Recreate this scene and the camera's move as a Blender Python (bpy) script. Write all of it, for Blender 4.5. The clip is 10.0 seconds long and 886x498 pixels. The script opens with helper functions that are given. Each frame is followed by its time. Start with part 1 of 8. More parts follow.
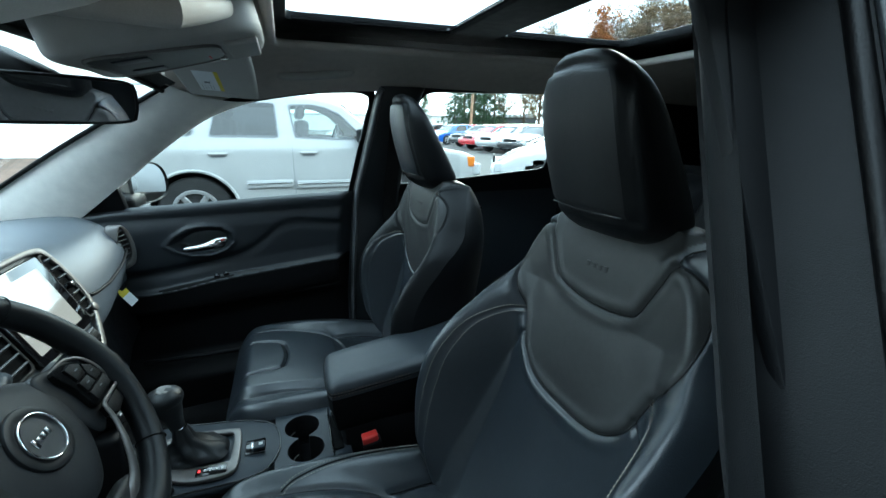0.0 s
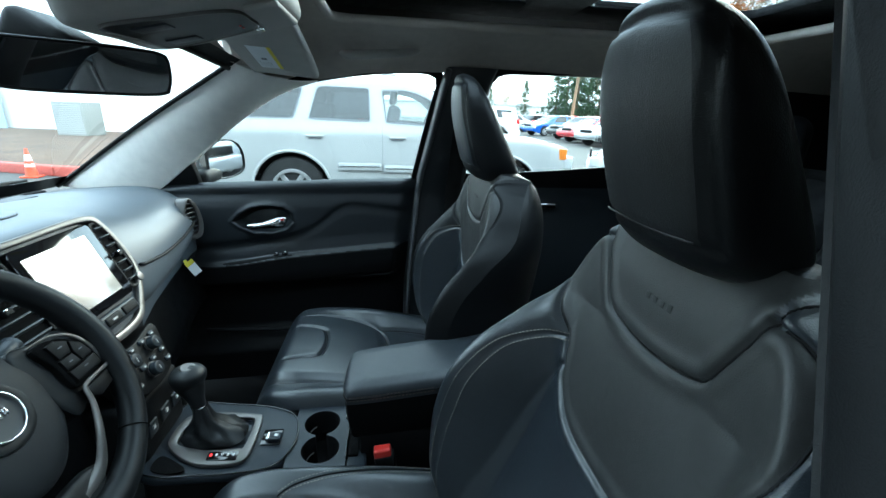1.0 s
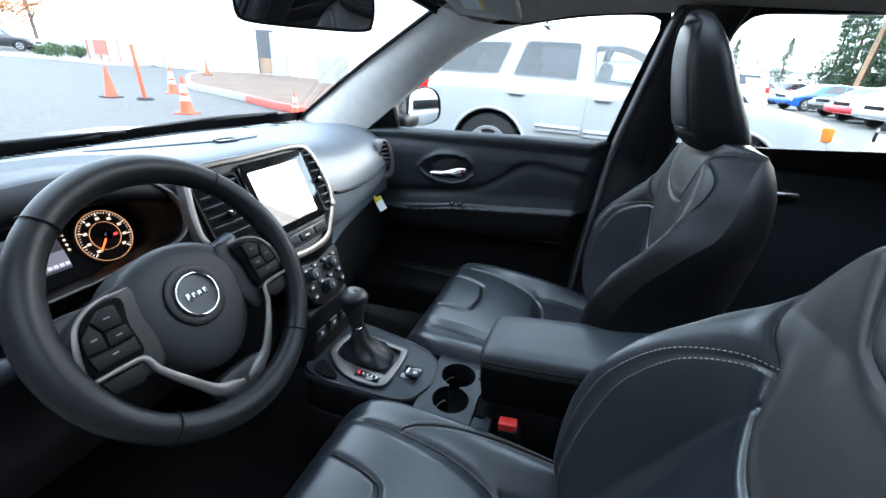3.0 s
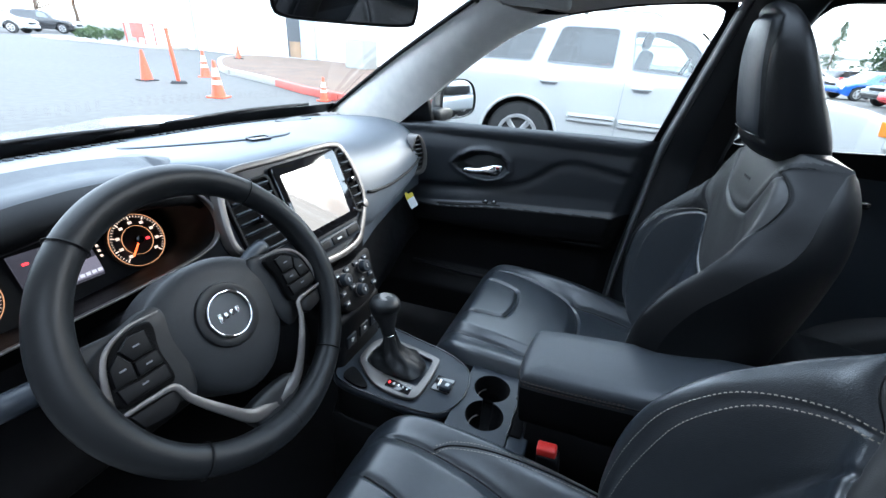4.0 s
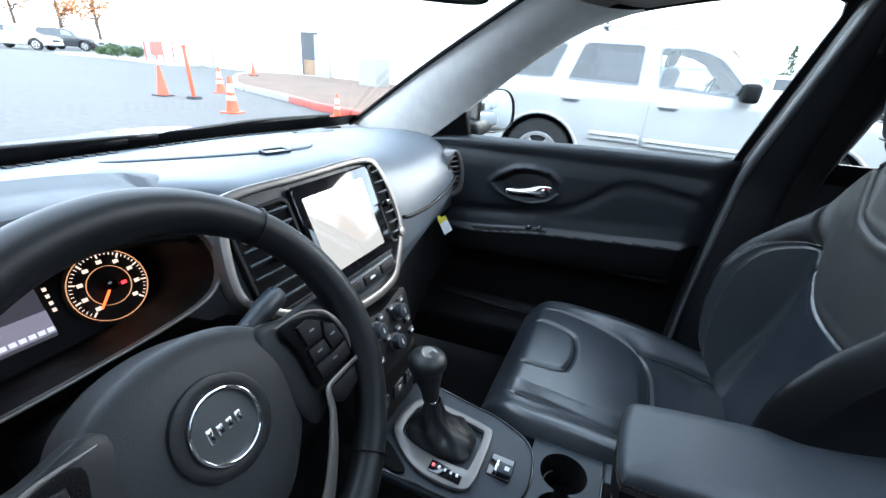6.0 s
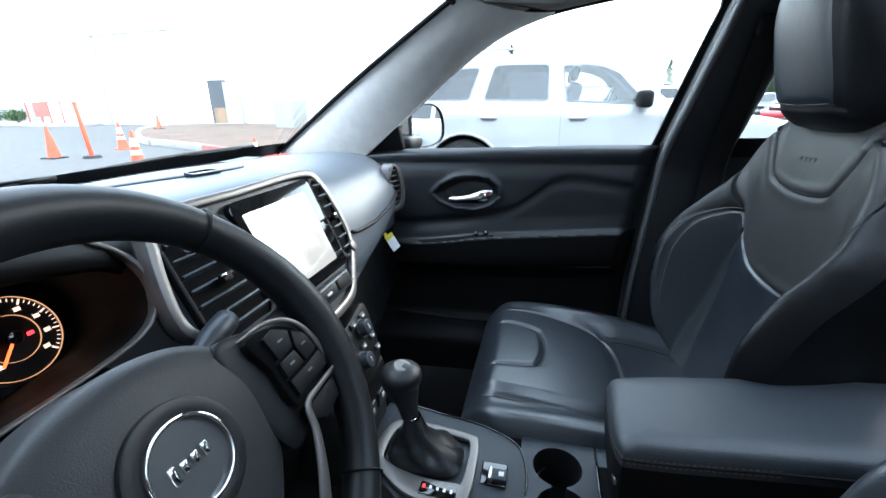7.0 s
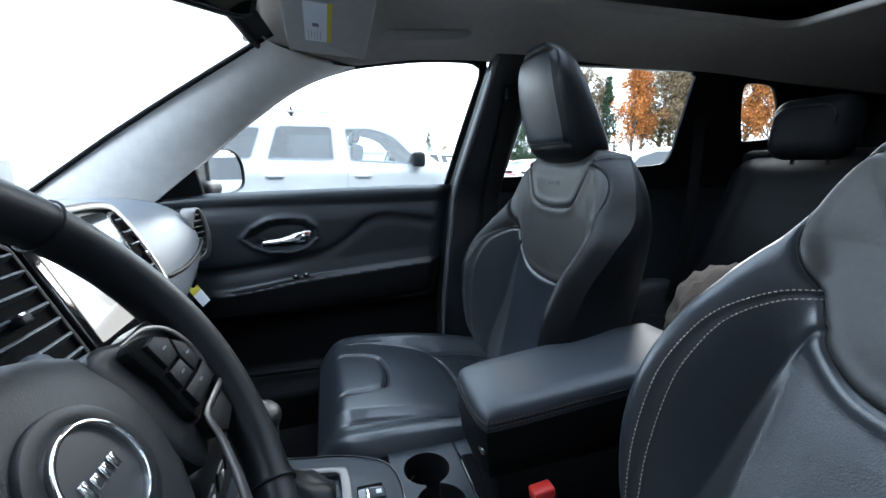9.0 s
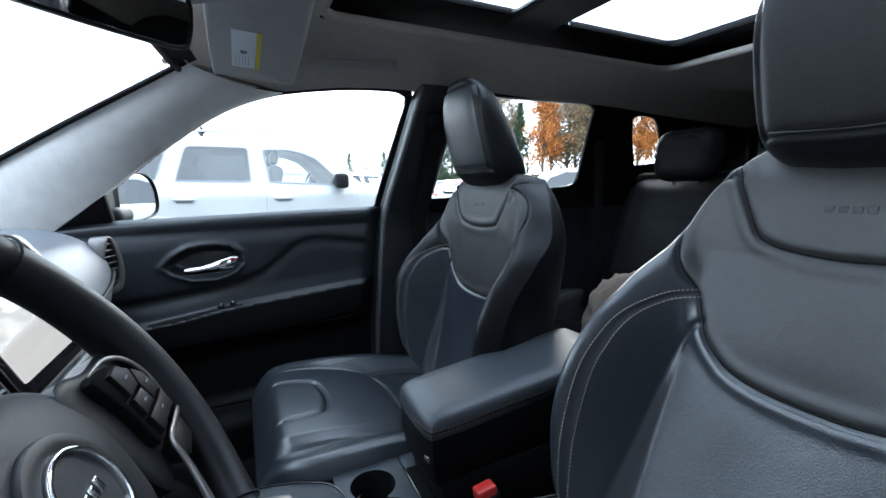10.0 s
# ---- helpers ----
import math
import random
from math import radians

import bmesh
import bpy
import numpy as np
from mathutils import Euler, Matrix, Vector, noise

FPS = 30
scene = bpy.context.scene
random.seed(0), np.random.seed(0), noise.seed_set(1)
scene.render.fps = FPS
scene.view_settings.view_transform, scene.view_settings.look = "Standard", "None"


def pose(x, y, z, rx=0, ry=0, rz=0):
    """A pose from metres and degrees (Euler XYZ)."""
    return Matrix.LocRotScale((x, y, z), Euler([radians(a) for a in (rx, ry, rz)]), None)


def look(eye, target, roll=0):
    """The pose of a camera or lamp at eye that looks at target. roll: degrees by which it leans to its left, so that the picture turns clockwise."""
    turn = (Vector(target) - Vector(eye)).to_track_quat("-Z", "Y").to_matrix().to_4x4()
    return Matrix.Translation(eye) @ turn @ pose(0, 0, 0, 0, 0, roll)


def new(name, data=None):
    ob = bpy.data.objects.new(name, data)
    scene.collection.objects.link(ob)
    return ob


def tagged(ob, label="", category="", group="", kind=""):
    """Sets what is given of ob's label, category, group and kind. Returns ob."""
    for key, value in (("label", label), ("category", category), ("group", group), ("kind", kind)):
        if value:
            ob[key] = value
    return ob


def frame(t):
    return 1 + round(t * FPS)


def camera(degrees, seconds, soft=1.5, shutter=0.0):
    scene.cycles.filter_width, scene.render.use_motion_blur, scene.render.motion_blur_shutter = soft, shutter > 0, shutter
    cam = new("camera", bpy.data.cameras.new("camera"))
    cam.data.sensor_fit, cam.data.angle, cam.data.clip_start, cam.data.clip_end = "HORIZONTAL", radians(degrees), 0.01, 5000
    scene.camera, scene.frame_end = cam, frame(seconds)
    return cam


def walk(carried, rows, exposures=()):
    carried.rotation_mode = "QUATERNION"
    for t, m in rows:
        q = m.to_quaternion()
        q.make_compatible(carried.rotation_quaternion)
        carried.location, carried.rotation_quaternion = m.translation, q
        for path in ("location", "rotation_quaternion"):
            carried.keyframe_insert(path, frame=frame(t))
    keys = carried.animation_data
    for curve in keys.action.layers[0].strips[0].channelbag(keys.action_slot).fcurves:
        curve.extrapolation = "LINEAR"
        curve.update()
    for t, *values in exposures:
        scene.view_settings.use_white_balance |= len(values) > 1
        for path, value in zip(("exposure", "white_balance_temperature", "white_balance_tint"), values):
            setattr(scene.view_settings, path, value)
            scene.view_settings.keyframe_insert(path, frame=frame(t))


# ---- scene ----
cam = camera(92.8, 10.0)
METRES, EYE, TILT, LEAN, TURN, EX, EY = 0.81, 1.35, -16.3, -0.4, -20.0, 0.2717, -0.8955
ROWS = [
    (0.0, 0.0, 0.0, 0.0, 0.0, 0.0, 0.0),
    (0.5, 0.0737, 0.0965, 0.0263, 4.5, 0.49, -1.99),
    (1.0, 0.109, 0.1596, 0.0323, 11.81, -1.85, -5.09),
    (1.5, 0.1293, 0.1939, 0.0279, 18.73, -2.55, -7.9),
    (2.0, 0.1419, 0.217, 0.0269, 26.2, -3.79, -10.56),
    (2.5, 0.1324, 0.2411, 0.0181, 32.63, -7.39, -12.26),
    (4.0, 0.0334, 0.2836, 0.0571, 40.5, -13.35, -14.19),
    (4.5, -0.0269, 0.2948, 0.0852, 40.3, -12.26, -15.02),
    (5.0, -0.0949, 0.321, 0.0802, 42.31, -12.69, -16.37),
    (6.5, -0.2328, 0.4147, -0.0022, 38.95, -9.22, -12.25),
    (7.0, -0.2418, 0.4002, -0.0371, 32.22, -5.55, -8.06),
    (7.5, -0.2645, 0.3823, -0.0752, 24.42, -1.86, -4.91),
    (8.0, -0.2852, 0.3658, -0.1025, 16.76, 0.49, -3.57),
    (8.5, -0.2968, 0.3482, -0.1338, 9.64, 2.24, -3.14),
    (9.0, -0.3147, 0.3196, -0.1345, 4.63, 4.84, -1.0),
    (9.5, -0.3322, 0.2873, -0.1341, -0.72, 6.78, 0.84),
    (10.0, -0.3407, 0.264, -0.1407, -5.23, 7.41, 2.26),
]
walk(cam, [(t, pose(EX, EY, EYE, TILT, LEAN, TURN) @ pose(METRES * x, METRES * y, METRES * z, 90 + pitch, roll, yaw)) for t, x, y, z, yaw, pitch, roll in ROWS],
     exposures=[(0.0, 2.46, 5950, -9), (1.2, 2.82, 5950, -8), (2.3, 3.04, 6150, 4), (5.0, 3.10, 6150, 8), (7.0, 3.10, 6150, 6), (10.0, 2.94, 6150, 8)])

# ---- world and sun ----
world = bpy.data.worlds.new("sky")
world.use_nodes = True
scene.world = world
wn, wl = world.node_tree.nodes, world.node_tree.links
sky = wn.new("ShaderNodeTexSky")
sky.sky_type = "NISHITA"
sky.sun_disc = False
sky.sun_elevation = radians(24)
sky.sun_rotation = radians(140)
sky.air_density, sky.dust_density, sky.ozone_density = 1.0, 1.0, 1.0
soft_sky = wn.new("ShaderNodeHueSaturation")
soft_sky.inputs["Saturation"].default_value = 0.55
wl.new(sky.outputs[0], soft_sky.inputs["Color"])
cloud = wn.new("ShaderNodeMix")
cloud.data_type = "RGBA"
cloud.inputs["Factor"].default_value = 0.65
cloud.inputs["B"].default_value = (5.6, 6.45, 7.65, 1)
wl.new(soft_sky.outputs[0], cloud.inputs["A"])
wl.new(cloud.outputs["Result"], wn["Background"].inputs[0])
wn["Background"].inputs[1].default_value = 0.15

sun = new("sun", bpy.data.lights.new("sun", "SUN"))
sun.data.energy, sun.data.angle, sun.data.color = 0.6, radians(30), (1.0, 0.93, 0.84)
sun.matrix_world = look((0, 0, 30), (-9, -12, 23.3))

# ---- materials ----
def mat(name, color, rough=0.5, metal=0.0, grain=0.0, bump=0.0, scale=40.0, blotch=0.12, spec=0.5, coat=0.0, detail=6.0, rvar=0.10):
    """A surface with two scales of variation: broad blotches in the colour and fine grain in the relief."""
    m = bpy.data.materials.new(name)
    m.use_nodes = True
    n, l = m.node_tree.nodes, m.node_tree.links
    b = n["Principled BSDF"]
    b.inputs["Metallic"].default_value = metal
    b.inputs["Specular IOR Level"].default_value = spec
    b.inputs["Coat Weight"].default_value = coat
    b.inputs["Coat Roughness"].default_value = 0.05
    co = n.new("ShaderNodeTexCoord")
    big = n.new("ShaderNodeTexNoise")
    big.inputs["Scale"].default_value, big.inputs["Detail"].default_value = scale * 0.12, 4
    l.new(co.outputs["Object"], big.inputs["Vector"])
    fine = n.new("ShaderNodeTexNoise")
    fine.inputs["Scale"].default_value, fine.inputs["Detail"].default_value = scale * 4, detail
    l.new(co.outputs["Object"], fine.inputs["Vector"])
    ramp = n.new("ShaderNodeMapRange")
    ramp.inputs["From Min"].default_value, ramp.inputs["From Max"].default_value = 0.3, 0.7
    ramp.inputs["To Min"].default_value, ramp.inputs["To Max"].default_value = 1 - blotch, 1 + blotch
    l.new(big.outputs["Fac"], ramp.inputs["Value"])
    ramp2 = n.new("ShaderNodeMapRange")
    ramp2.inputs["From Min"].default_value, ramp2.inputs["From Max"].default_value = 0.3, 0.7
    ramp2.inputs["To Min"].default_value, ramp2.inputs["To Max"].default_value = 1 - grain, 1 + grain
    l.new(fine.outputs["Fac"], ramp2.inputs["Value"])
    mul = n.new("ShaderNodeMath")
    mul.operation = "MULTIPLY"
    l.new(ramp.outputs[0], mul.inputs[0])
    l.new(ramp2.outputs[0], mul.inputs[1])
    vm = n.new("ShaderNodeVectorMath")
    vm.operation = "SCALE"
    vm.inputs[0].default_value = color[:3]
    l.new(mul.outputs[0], vm.inputs["Scale"])
    l.new(vm.outputs[0], b.inputs["Base Color"])
    rr = n.new("ShaderNodeMapRange")
    rr.inputs["From Min"].default_value, rr.inputs["From Max"].default_value = 0.3, 0.7
    rr.inputs["To Min"].default_value, rr.inputs["To Max"].default_value = max(0.02, rough * (1 - rvar)), min(1, rough * (1 + rvar))
    l.new(big.outputs["Fac"], rr.inputs["Value"])
    l.new(rr.outputs[0], b.inputs["Roughness"])
    if bump:
        bp = n.new("ShaderNodeBump")
        bp.inputs["Strength"].default_value, bp.inputs["Distance"].default_value = bump, 0.002
        l.new(fine.outputs["Fac"], bp.inputs["Height"])
        l.new(bp.outputs[0], b.inputs["Normal"])
    return m


def hide(name, color, rough, cell=700.0, bump=0.35, crease=0.13, spec=0.5):
    """Leather: pebbled cells, soft creases and a waxy gloss."""
    m = mat(name, color, rough, grain=0.10, scale=25, blotch=0.10, spec=spec)
    n, l = m.node_tree.nodes, m.node_tree.links
    b = n["Principled BSDF"]
    co = n.new("ShaderNodeTexCoord")
    v = n.new("ShaderNodeTexVoronoi")
    v.inputs["Scale"].default_value = cell
    l.new(co.outputs["Object"], v.inputs["Vector"])
    w = n.new("ShaderNodeTexNoise")
    w.inputs["Scale"].default_value, w.inputs["Detail"].default_value, w.inputs["Distortion"].default_value = 18, 3, 1.2
    l.new(co.outputs["Object"], w.inputs["Vector"])
    b1 = n.new("ShaderNodeBump")
    b1.inputs["Strength"].default_value, b1.inputs["Distance"].default_value = crease, 0.004
    l.new(w.outputs["Fac"], b1.inputs["Height"])
    b2 = n.new("ShaderNodeBump")
    b2.inputs["Strength"].default_value, b2.inputs["Distance"].default_value = bump, 0.0006
    l.new(v.outputs["Distance"], b2.inputs["Height"])
    l.new(b1.outputs[0], b2.inputs["Normal"])
    l.new(b2.outputs[0], b.inputs["Normal"])
    return m


def pane(name, tint, gloss=1.0, rough=0.0):
    """A thin sheet of glass: clear or tinted, with a Fresnel gloss."""
    m = bpy.data.materials.new(name)
    m.use_nodes = True
    n, l = m.node_tree.nodes, m.node_tree.links
    n.remove(n["Principled BSDF"])
    t = n.new("ShaderNodeBsdfTransparent")
    t.inputs[0].default_value = (*tint, 1)
    g = n.new("ShaderNodeBsdfGlossy")
    g.inputs["Roughness"].default_value = rough
    f = n.new("ShaderNodeLayerWeight")
    f.inputs["Blend"].default_value = 0.5
    pw = n.new("ShaderNodeMath")
    pw.operation = "POWER"
    pw.inputs[1].default_value = 5.0
    l.new(f.outputs["Facing"], pw.inputs[0])
    k = n.new("ShaderNodeMath")
    k.operation = "MULTIPLY_ADD"
    k.inputs[1].default_value, k.inputs[2].default_value = 0.45 * gloss, 0.035 * gloss
    l.new(pw.outputs[0], k.inputs[0])
    mx = n.new("ShaderNodeMixShader")
    l.new(k.outputs[0], mx.inputs[0])
    l.new(t.outputs[0], mx.inputs[1])
    l.new(g.outputs[0], mx.inputs[2])
    l.new(mx.outputs[0], n["Material Output"].inputs[0])
    return m


def glow(name, color, strength, base=(0.01, 0.01, 0.01), rough=0.1):
    m = mat(name, base, rough)
    b = m.node_tree.nodes["Principled BSDF"]
    b.inputs["Emission Color"].default_value = (*color, 1)
    b.inputs["Emission Strength"].default_value = strength
    return m


LEATHER = hide("black_leather", (0.0190, 0.0240, 0.0305), 0.31, spec=1.0)
# headrest hide, also used as painted shade on the backrests
LEATHER_DARK = hide("headrest_shade_leather", (0.0046, 0.0052, 0.0062), 0.38, spec=0.30)
LEATHER_ARM = hide("armrest_leather", (0.020, 0.0245, 0.031), 0.46, spec=0.75, crease=0.10)
HEAD_PANEL = hide("headrest_panel_leather", (0.016, 0.0165, 0.0172), 0.42, spec=0.5)
LEATHER_SOFT = hide("soft_leather", (0.032, 0.032, 0.0317), 0.46, bump=0.25, spec=0.55)
WHEEL_HIDE = hide("wheel_leather", (0.0105, 0.0118, 0.0135), 0.42, cell=1300, bump=0.10, spec=0.35, crease=0.03)
DASH = mat("dash_vinyl", (0.092, 0.109, 0.130), 0.40, grain=0.08, bump=0.08, scale=220, blotch=0.03, spec=0.55, rvar=0.01)
HOOD = mat("hood_vinyl", (0.046, 0.052, 0.060), 0.5, grain=0.10, bump=0.12, scale=240, blotch=0.05, spec=0.4)
WHEEL_PAD = mat("wheel_pad_vinyl", (0.023, 0.0250, 0.0280), 0.48, grain=0.12, bump=0.2, scale=260, blotch=0.06, spec=0.35)
DOOR_SKIN = mat("door_vinyl", (0.0165, 0.0205, 0.0255), 0.38, grain=0.15, bump=0.2, scale=220, blotch=0.06, spec=0.7)
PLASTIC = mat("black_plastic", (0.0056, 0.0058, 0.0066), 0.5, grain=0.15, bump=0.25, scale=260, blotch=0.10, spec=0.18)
PLASTIC_GREY = mat("charcoal_plastic", (0.025, 0.031, 0.039), 0.36, grain=0.1, bump=0.15, scale=260, blotch=0.08, spec=0.3)
GLOSS = mat("piano_black", (0.006, 0.006, 0.007), 0.08, blotch=0.05, coat=0.5)
SATIN = mat("satin_silver", (0.175, 0.165, 0.158), 0.36, metal=0.6, blotch=0.05, grain=0.04, scale=120)
LENS_DARK = mat("smoked_lens", (0.03, 0.03, 0.031), 0.42, blotch=0.05, spec=0.25)
CHROME = mat("chrome", (0.80, 0.80, 0.81), 0.08, metal=1.0, blotch=0.03)
LINING = mat("headliner_cloth", (0.52, 0.475, 0.43), 0.92, grain=0.10, bump=0.4, scale=320, blotch=0.06, spec=0.2)
TRIM = mat("pale_grey_trim", (0.87, 0.825, 0.76), 0.6, grain=0.06, bump=0.25, scale=260, blotch=0.05)
VISOR = mat("visor_vinyl", (0.40, 0.385, 0.36), 0.65, grain=0.06, bump=0.25, scale=240, blotch=0.05)
PILLAR_DARK = mat("dark_pillar_trim", (0.0075, 0.008, 0.0092), 0.5, grain=0.12, bump=0.2, scale=240, spec=0.26)
PILLAR_MID = mat("grey_pillar_trim", (0.020, 0.0225, 0.0255), 0.36, grain=0.10, bump=0.12, scale=240, blotch=0.06, spec=0.6)
RUBBER = mat("rubber", (0.0025, 0.0025, 0.003), 0.38, grain=0.1, bump=0.2, scale=90, spec=0.28)
CARPET = mat("carpet", (0.0065, 0.0065, 0.0069), 0.95, grain=0.4, bump=0.8, scale=240, spec=0.1)
BELT = mat("belt_webbing", (0.007, 0.007, 0.0075), 0.7, grain=0.3, bump=0.6, scale=300, spec=0.3)
THREAD = mat("pale_thread", (0.27, 0.245, 0.205), 0.7, grain=0.2, scale=400)
# rear bench hide, also the shaded copy for cushion and armrest sides
BENCH_SHADE_HIDE = hide("bench_shade_leather", (0.0055, 0.0059, 0.0066), 0.55, spec=0.08)
RED = mat("red_plastic", (0.55, 0.03, 0.025), 0.35, blotch=0.06)
YELLOW = mat("yellow_paper", (0.72, 0.60, 0.05), 0.7, blotch=0.06, scale=120)
PAPER = mat("white_paper", (0.78, 0.80, 0.82), 0.7, blotch=0.05, scale=120)
INK = mat("grey_ink", (0.20, 0.21, 0.23), 0.7)
WHITE_INK = mat("white_ink", (0.65, 0.65, 0.65), 0.6)
SACK = mat("brown_paper", (0.10, 0.075, 0.058), 0.85, grain=0.15, bump=0.5, scale=60, blotch=0.15)
MIRROR = mat("mirror_silver", (0.85, 0.86, 0.87), 0.015, metal=1.0, blotch=0.0)
CLEAR = pane("clear_glass", (0.94, 0.96, 0.95))
WINDSCREEN = pane("windscreen_glass", (0.93, 0.96, 0.96), 0.8)
TINT = pane("tinted_glass", (0.05, 0.06, 0.06))
ROOF_GLASS = pane("roof_glass", (0.86, 0.88, 0.89))
PRIVACY = pane("privacy_glass", (0.10, 0.11, 0.12), 2.8)
SIDE_GLASS = pane("side_glass", (0.70, 0.78, 0.77), 3.2)
DARK_GLASS = mat("tinted_window", (0.012, 0.015, 0.018), 0.03, blotch=0.05, spec=0.8)
LIGHT_GLASS = mat("side_window_glass", (0.13, 0.155, 0.165), 0.03, blotch=0.1, scale=8, spec=0.8)
SCREEN = glow("display", (0.92, 0.88, 0.84), 0.115, rough=0.05)
gl = SCREEN.node_tree.nodes["Principled BSDF"].inputs
gl["Specular IOR Level"].default_value, gl["Coat Weight"].default_value, gl["Coat IOR"].default_value = 1.0, 1.0, 2.0
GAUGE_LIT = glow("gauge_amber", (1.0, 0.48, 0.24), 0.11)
GAUGE_WHITE = glow("gauge_white", (1.0, 0.76, 0.62), 0.15)
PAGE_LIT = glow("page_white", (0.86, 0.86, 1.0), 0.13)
NEEDLE = glow("needle_orange", (1.0, 0.12, 0.03), 0.45)
CLUSTER_PAGE = glow("cluster_page", (0.62, 0.60, 0.78), 0.012)
TELL = glow("red_telltale", (1.0, 0.04, 0.05), 0.4)

ASPHALT = mat("asphalt", (0.086, 0.083, 0.078), 0.85, grain=0.14, bump=0.3, scale=1.6, blotch=0.18, detail=12)
CONCRETE = mat("kerb_concrete", (0.32, 0.31, 0.29), 0.85, grain=0.2, bump=0.4, scale=8, blotch=0.15)
KERB_RED = mat("red_kerb_paint", (0.48, 0.10, 0.075), 0.7, grain=0.2, bump=0.3, scale=10, blotch=0.2)
BARK_CHIPS = mat("bark_mulch", (0.13, 0.085, 0.06), 0.95, grain=0.5, bump=0.9, scale=9, blotch=0.25, detail=10)
GRASS = mat("grass", (0.075, 0.105, 0.03), 0.95, grain=0.5, bump=0.7, scale=8, blotch=0.25)
WALL_WHITE = mat("white_wall_paint", (0.78, 0.78, 0.76), 0.8, grain=0.05, bump=0.3, scale=3, blotch=0.05)
WALL_DULL = mat("shade_wall_grey", (0.06, 0.062, 0.066), 0.9, grain=0.1, bump=0.3, scale=3, blotch=0.12)
WALL_GREY = mat("grey_wall_paint", (0.30, 0.36, 0.41), 0.8, grain=0.06, bump=0.3, scale=3, blotch=0.06)
AC_GREY = mat("weathered_grey_paint", (0.25, 0.255, 0.24), 0.6, grain=0.1, scale=6, blotch=0.1)
DARK_DOOR = mat("dark_doorway", (0.05, 0.055, 0.06), 0.5, blotch=0.2, scale=4)
METAL_GREY = mat("galvanised_metal", (0.40, 0.41, 0.41), 0.5, metal=0.4, grain=0.1, scale=12, blotch=0.1)
CONE_ORANGE = mat("cone_orange", (0.80, 0.092, 0.038), 0.5, grain=0.08, scale=14, blotch=0.10)
CONE_WHITE = mat("cone_sleeve", (0.80, 0.79, 0.76), 0.45, blotch=0.06)
POLE_WOOD = mat("pole_wood", (0.24, 0.16, 0.10), 0.85, grain=0.25, bump=0.4, scale=12, blotch=0.2)
BARK = mat("tree_bark", (0.10, 0.07, 0.05), 0.95, grain=0.35, bump=0.8, scale=10, blotch=0.2)
TYRE = mat("tyre_rubber", (0.018, 0.018, 0.019), 0.8, grain=0.15, bump=0.3, scale=60)
ALLOY = mat("alloy_wheel", (0.48, 0.48, 0.49), 0.3, metal=0.7, blotch=0.06)


def paint(name, color, rough=0.22, coat=0.6, metal=0.0):
    return mat(name, color, rough, metal=metal, blotch=0.03, grain=0.02, scale=30, coat=coat)


def foliage(name, color):
    m = mat(name, color, 0.8, grain=0.2, scale=6, blotch=0.2)
    n, l = m.node_tree.nodes, m.node_tree.links
    b = n["Principled BSDF"]
    geo = n.new("ShaderNodeNewGeometry")
    mr = n.new("ShaderNodeMapRange")
    mr.inputs["To Min"].default_value, mr.inputs["To Max"].default_value = 0.55, 1.5
    l.new(geo.outputs["Random Per Island"], mr.inputs["Value"])
    vm = n.new("ShaderNodeVectorMath")
    vm.operation = "SCALE"
    vm.inputs[0].default_value = color[:3]
    l.new(mr.outputs[0], vm.inputs["Scale"])
    l.new(vm.outputs[0], b.inputs["Base Color"])
    return m


CAR_WHITE = paint("pale_silver_paint", (0.42, 0.425, 0.425))
CAR_JAMB = mat("jamb_paint", (0.0016, 0.0018, 0.0026), 0.40, grain=0.05, scale=60, blotch=0.1, spec=0.16)
CAR_BRIGHT = paint("white_car_paint", (0.66, 0.67, 0.68))
CAR_SILVER = paint("silver_car_paint", (0.42, 0.43, 0.44), metal=0.4)
CAR_BLUE = paint("blue_car_paint", (0.02, 0.10, 0.42))
CAR_RED = paint("red_car_paint", (0.48, 0.02, 0.03))
CAR_BLACK = paint("black_car_paint", (0.02, 0.02, 0.022))
CAR_BODY = paint("own_car_paint", (0.008, 0.010, 0.015))
LAMP_RED = mat("tail_lamp_red", (0.55, 0.02, 0.02), 0.15, coat=0.6)
LAMP_AMBER = mat("amber_lamp", (0.75, 0.22, 0.03), 0.2, coat=0.6)
LAMP_CLEAR = mat("head_lamp_clear", (0.55, 0.56, 0.57), 0.12, coat=0.6)
LEAF_ORANGE = foliage("orange_leaves", (0.34, 0.115, 0.02))
LEAF_TAN = foliage("tan_twigs", (0.20, 0.14, 0.075))
LEAF_FIR = foliage("fir_needles", (0.035, 0.065, 0.028))
LEAF_SHRUB = foliage("shrub_leaves", (0.05, 0.085, 0.03))

# ---- builders ----
def link_mesh(name, verts, faces, material, parent=None, label="", smooth=True):
    me = bpy.data.meshes.new(name)
    me.from_pydata([tuple(map(float, v)) for v in verts], [], faces)
    me.update()
    ob = new(name, me)
    me.materials.append(material)
    if smooth:
        me.shade_smooth()
    if parent:
        ob.parent = parent
    if label:
        ob["label"] = label
    return ob


def part(name, bm, material, parent, label="", smooth=True, sharp=40):
    bmesh.ops.recalc_face_normals(bm, faces=bm.faces)
    me = bpy.data.meshes.new(name)
    bm.to_mesh(me)
    bm.free()
    me.materials.append(material)
    ob = new(name, me)
    if smooth:
        me.shade_smooth()
        me.set_sharp_from_angle(angle=radians(sharp))
    if parent:
        ob.parent = parent
    if label:
        ob["label"] = label
    return ob


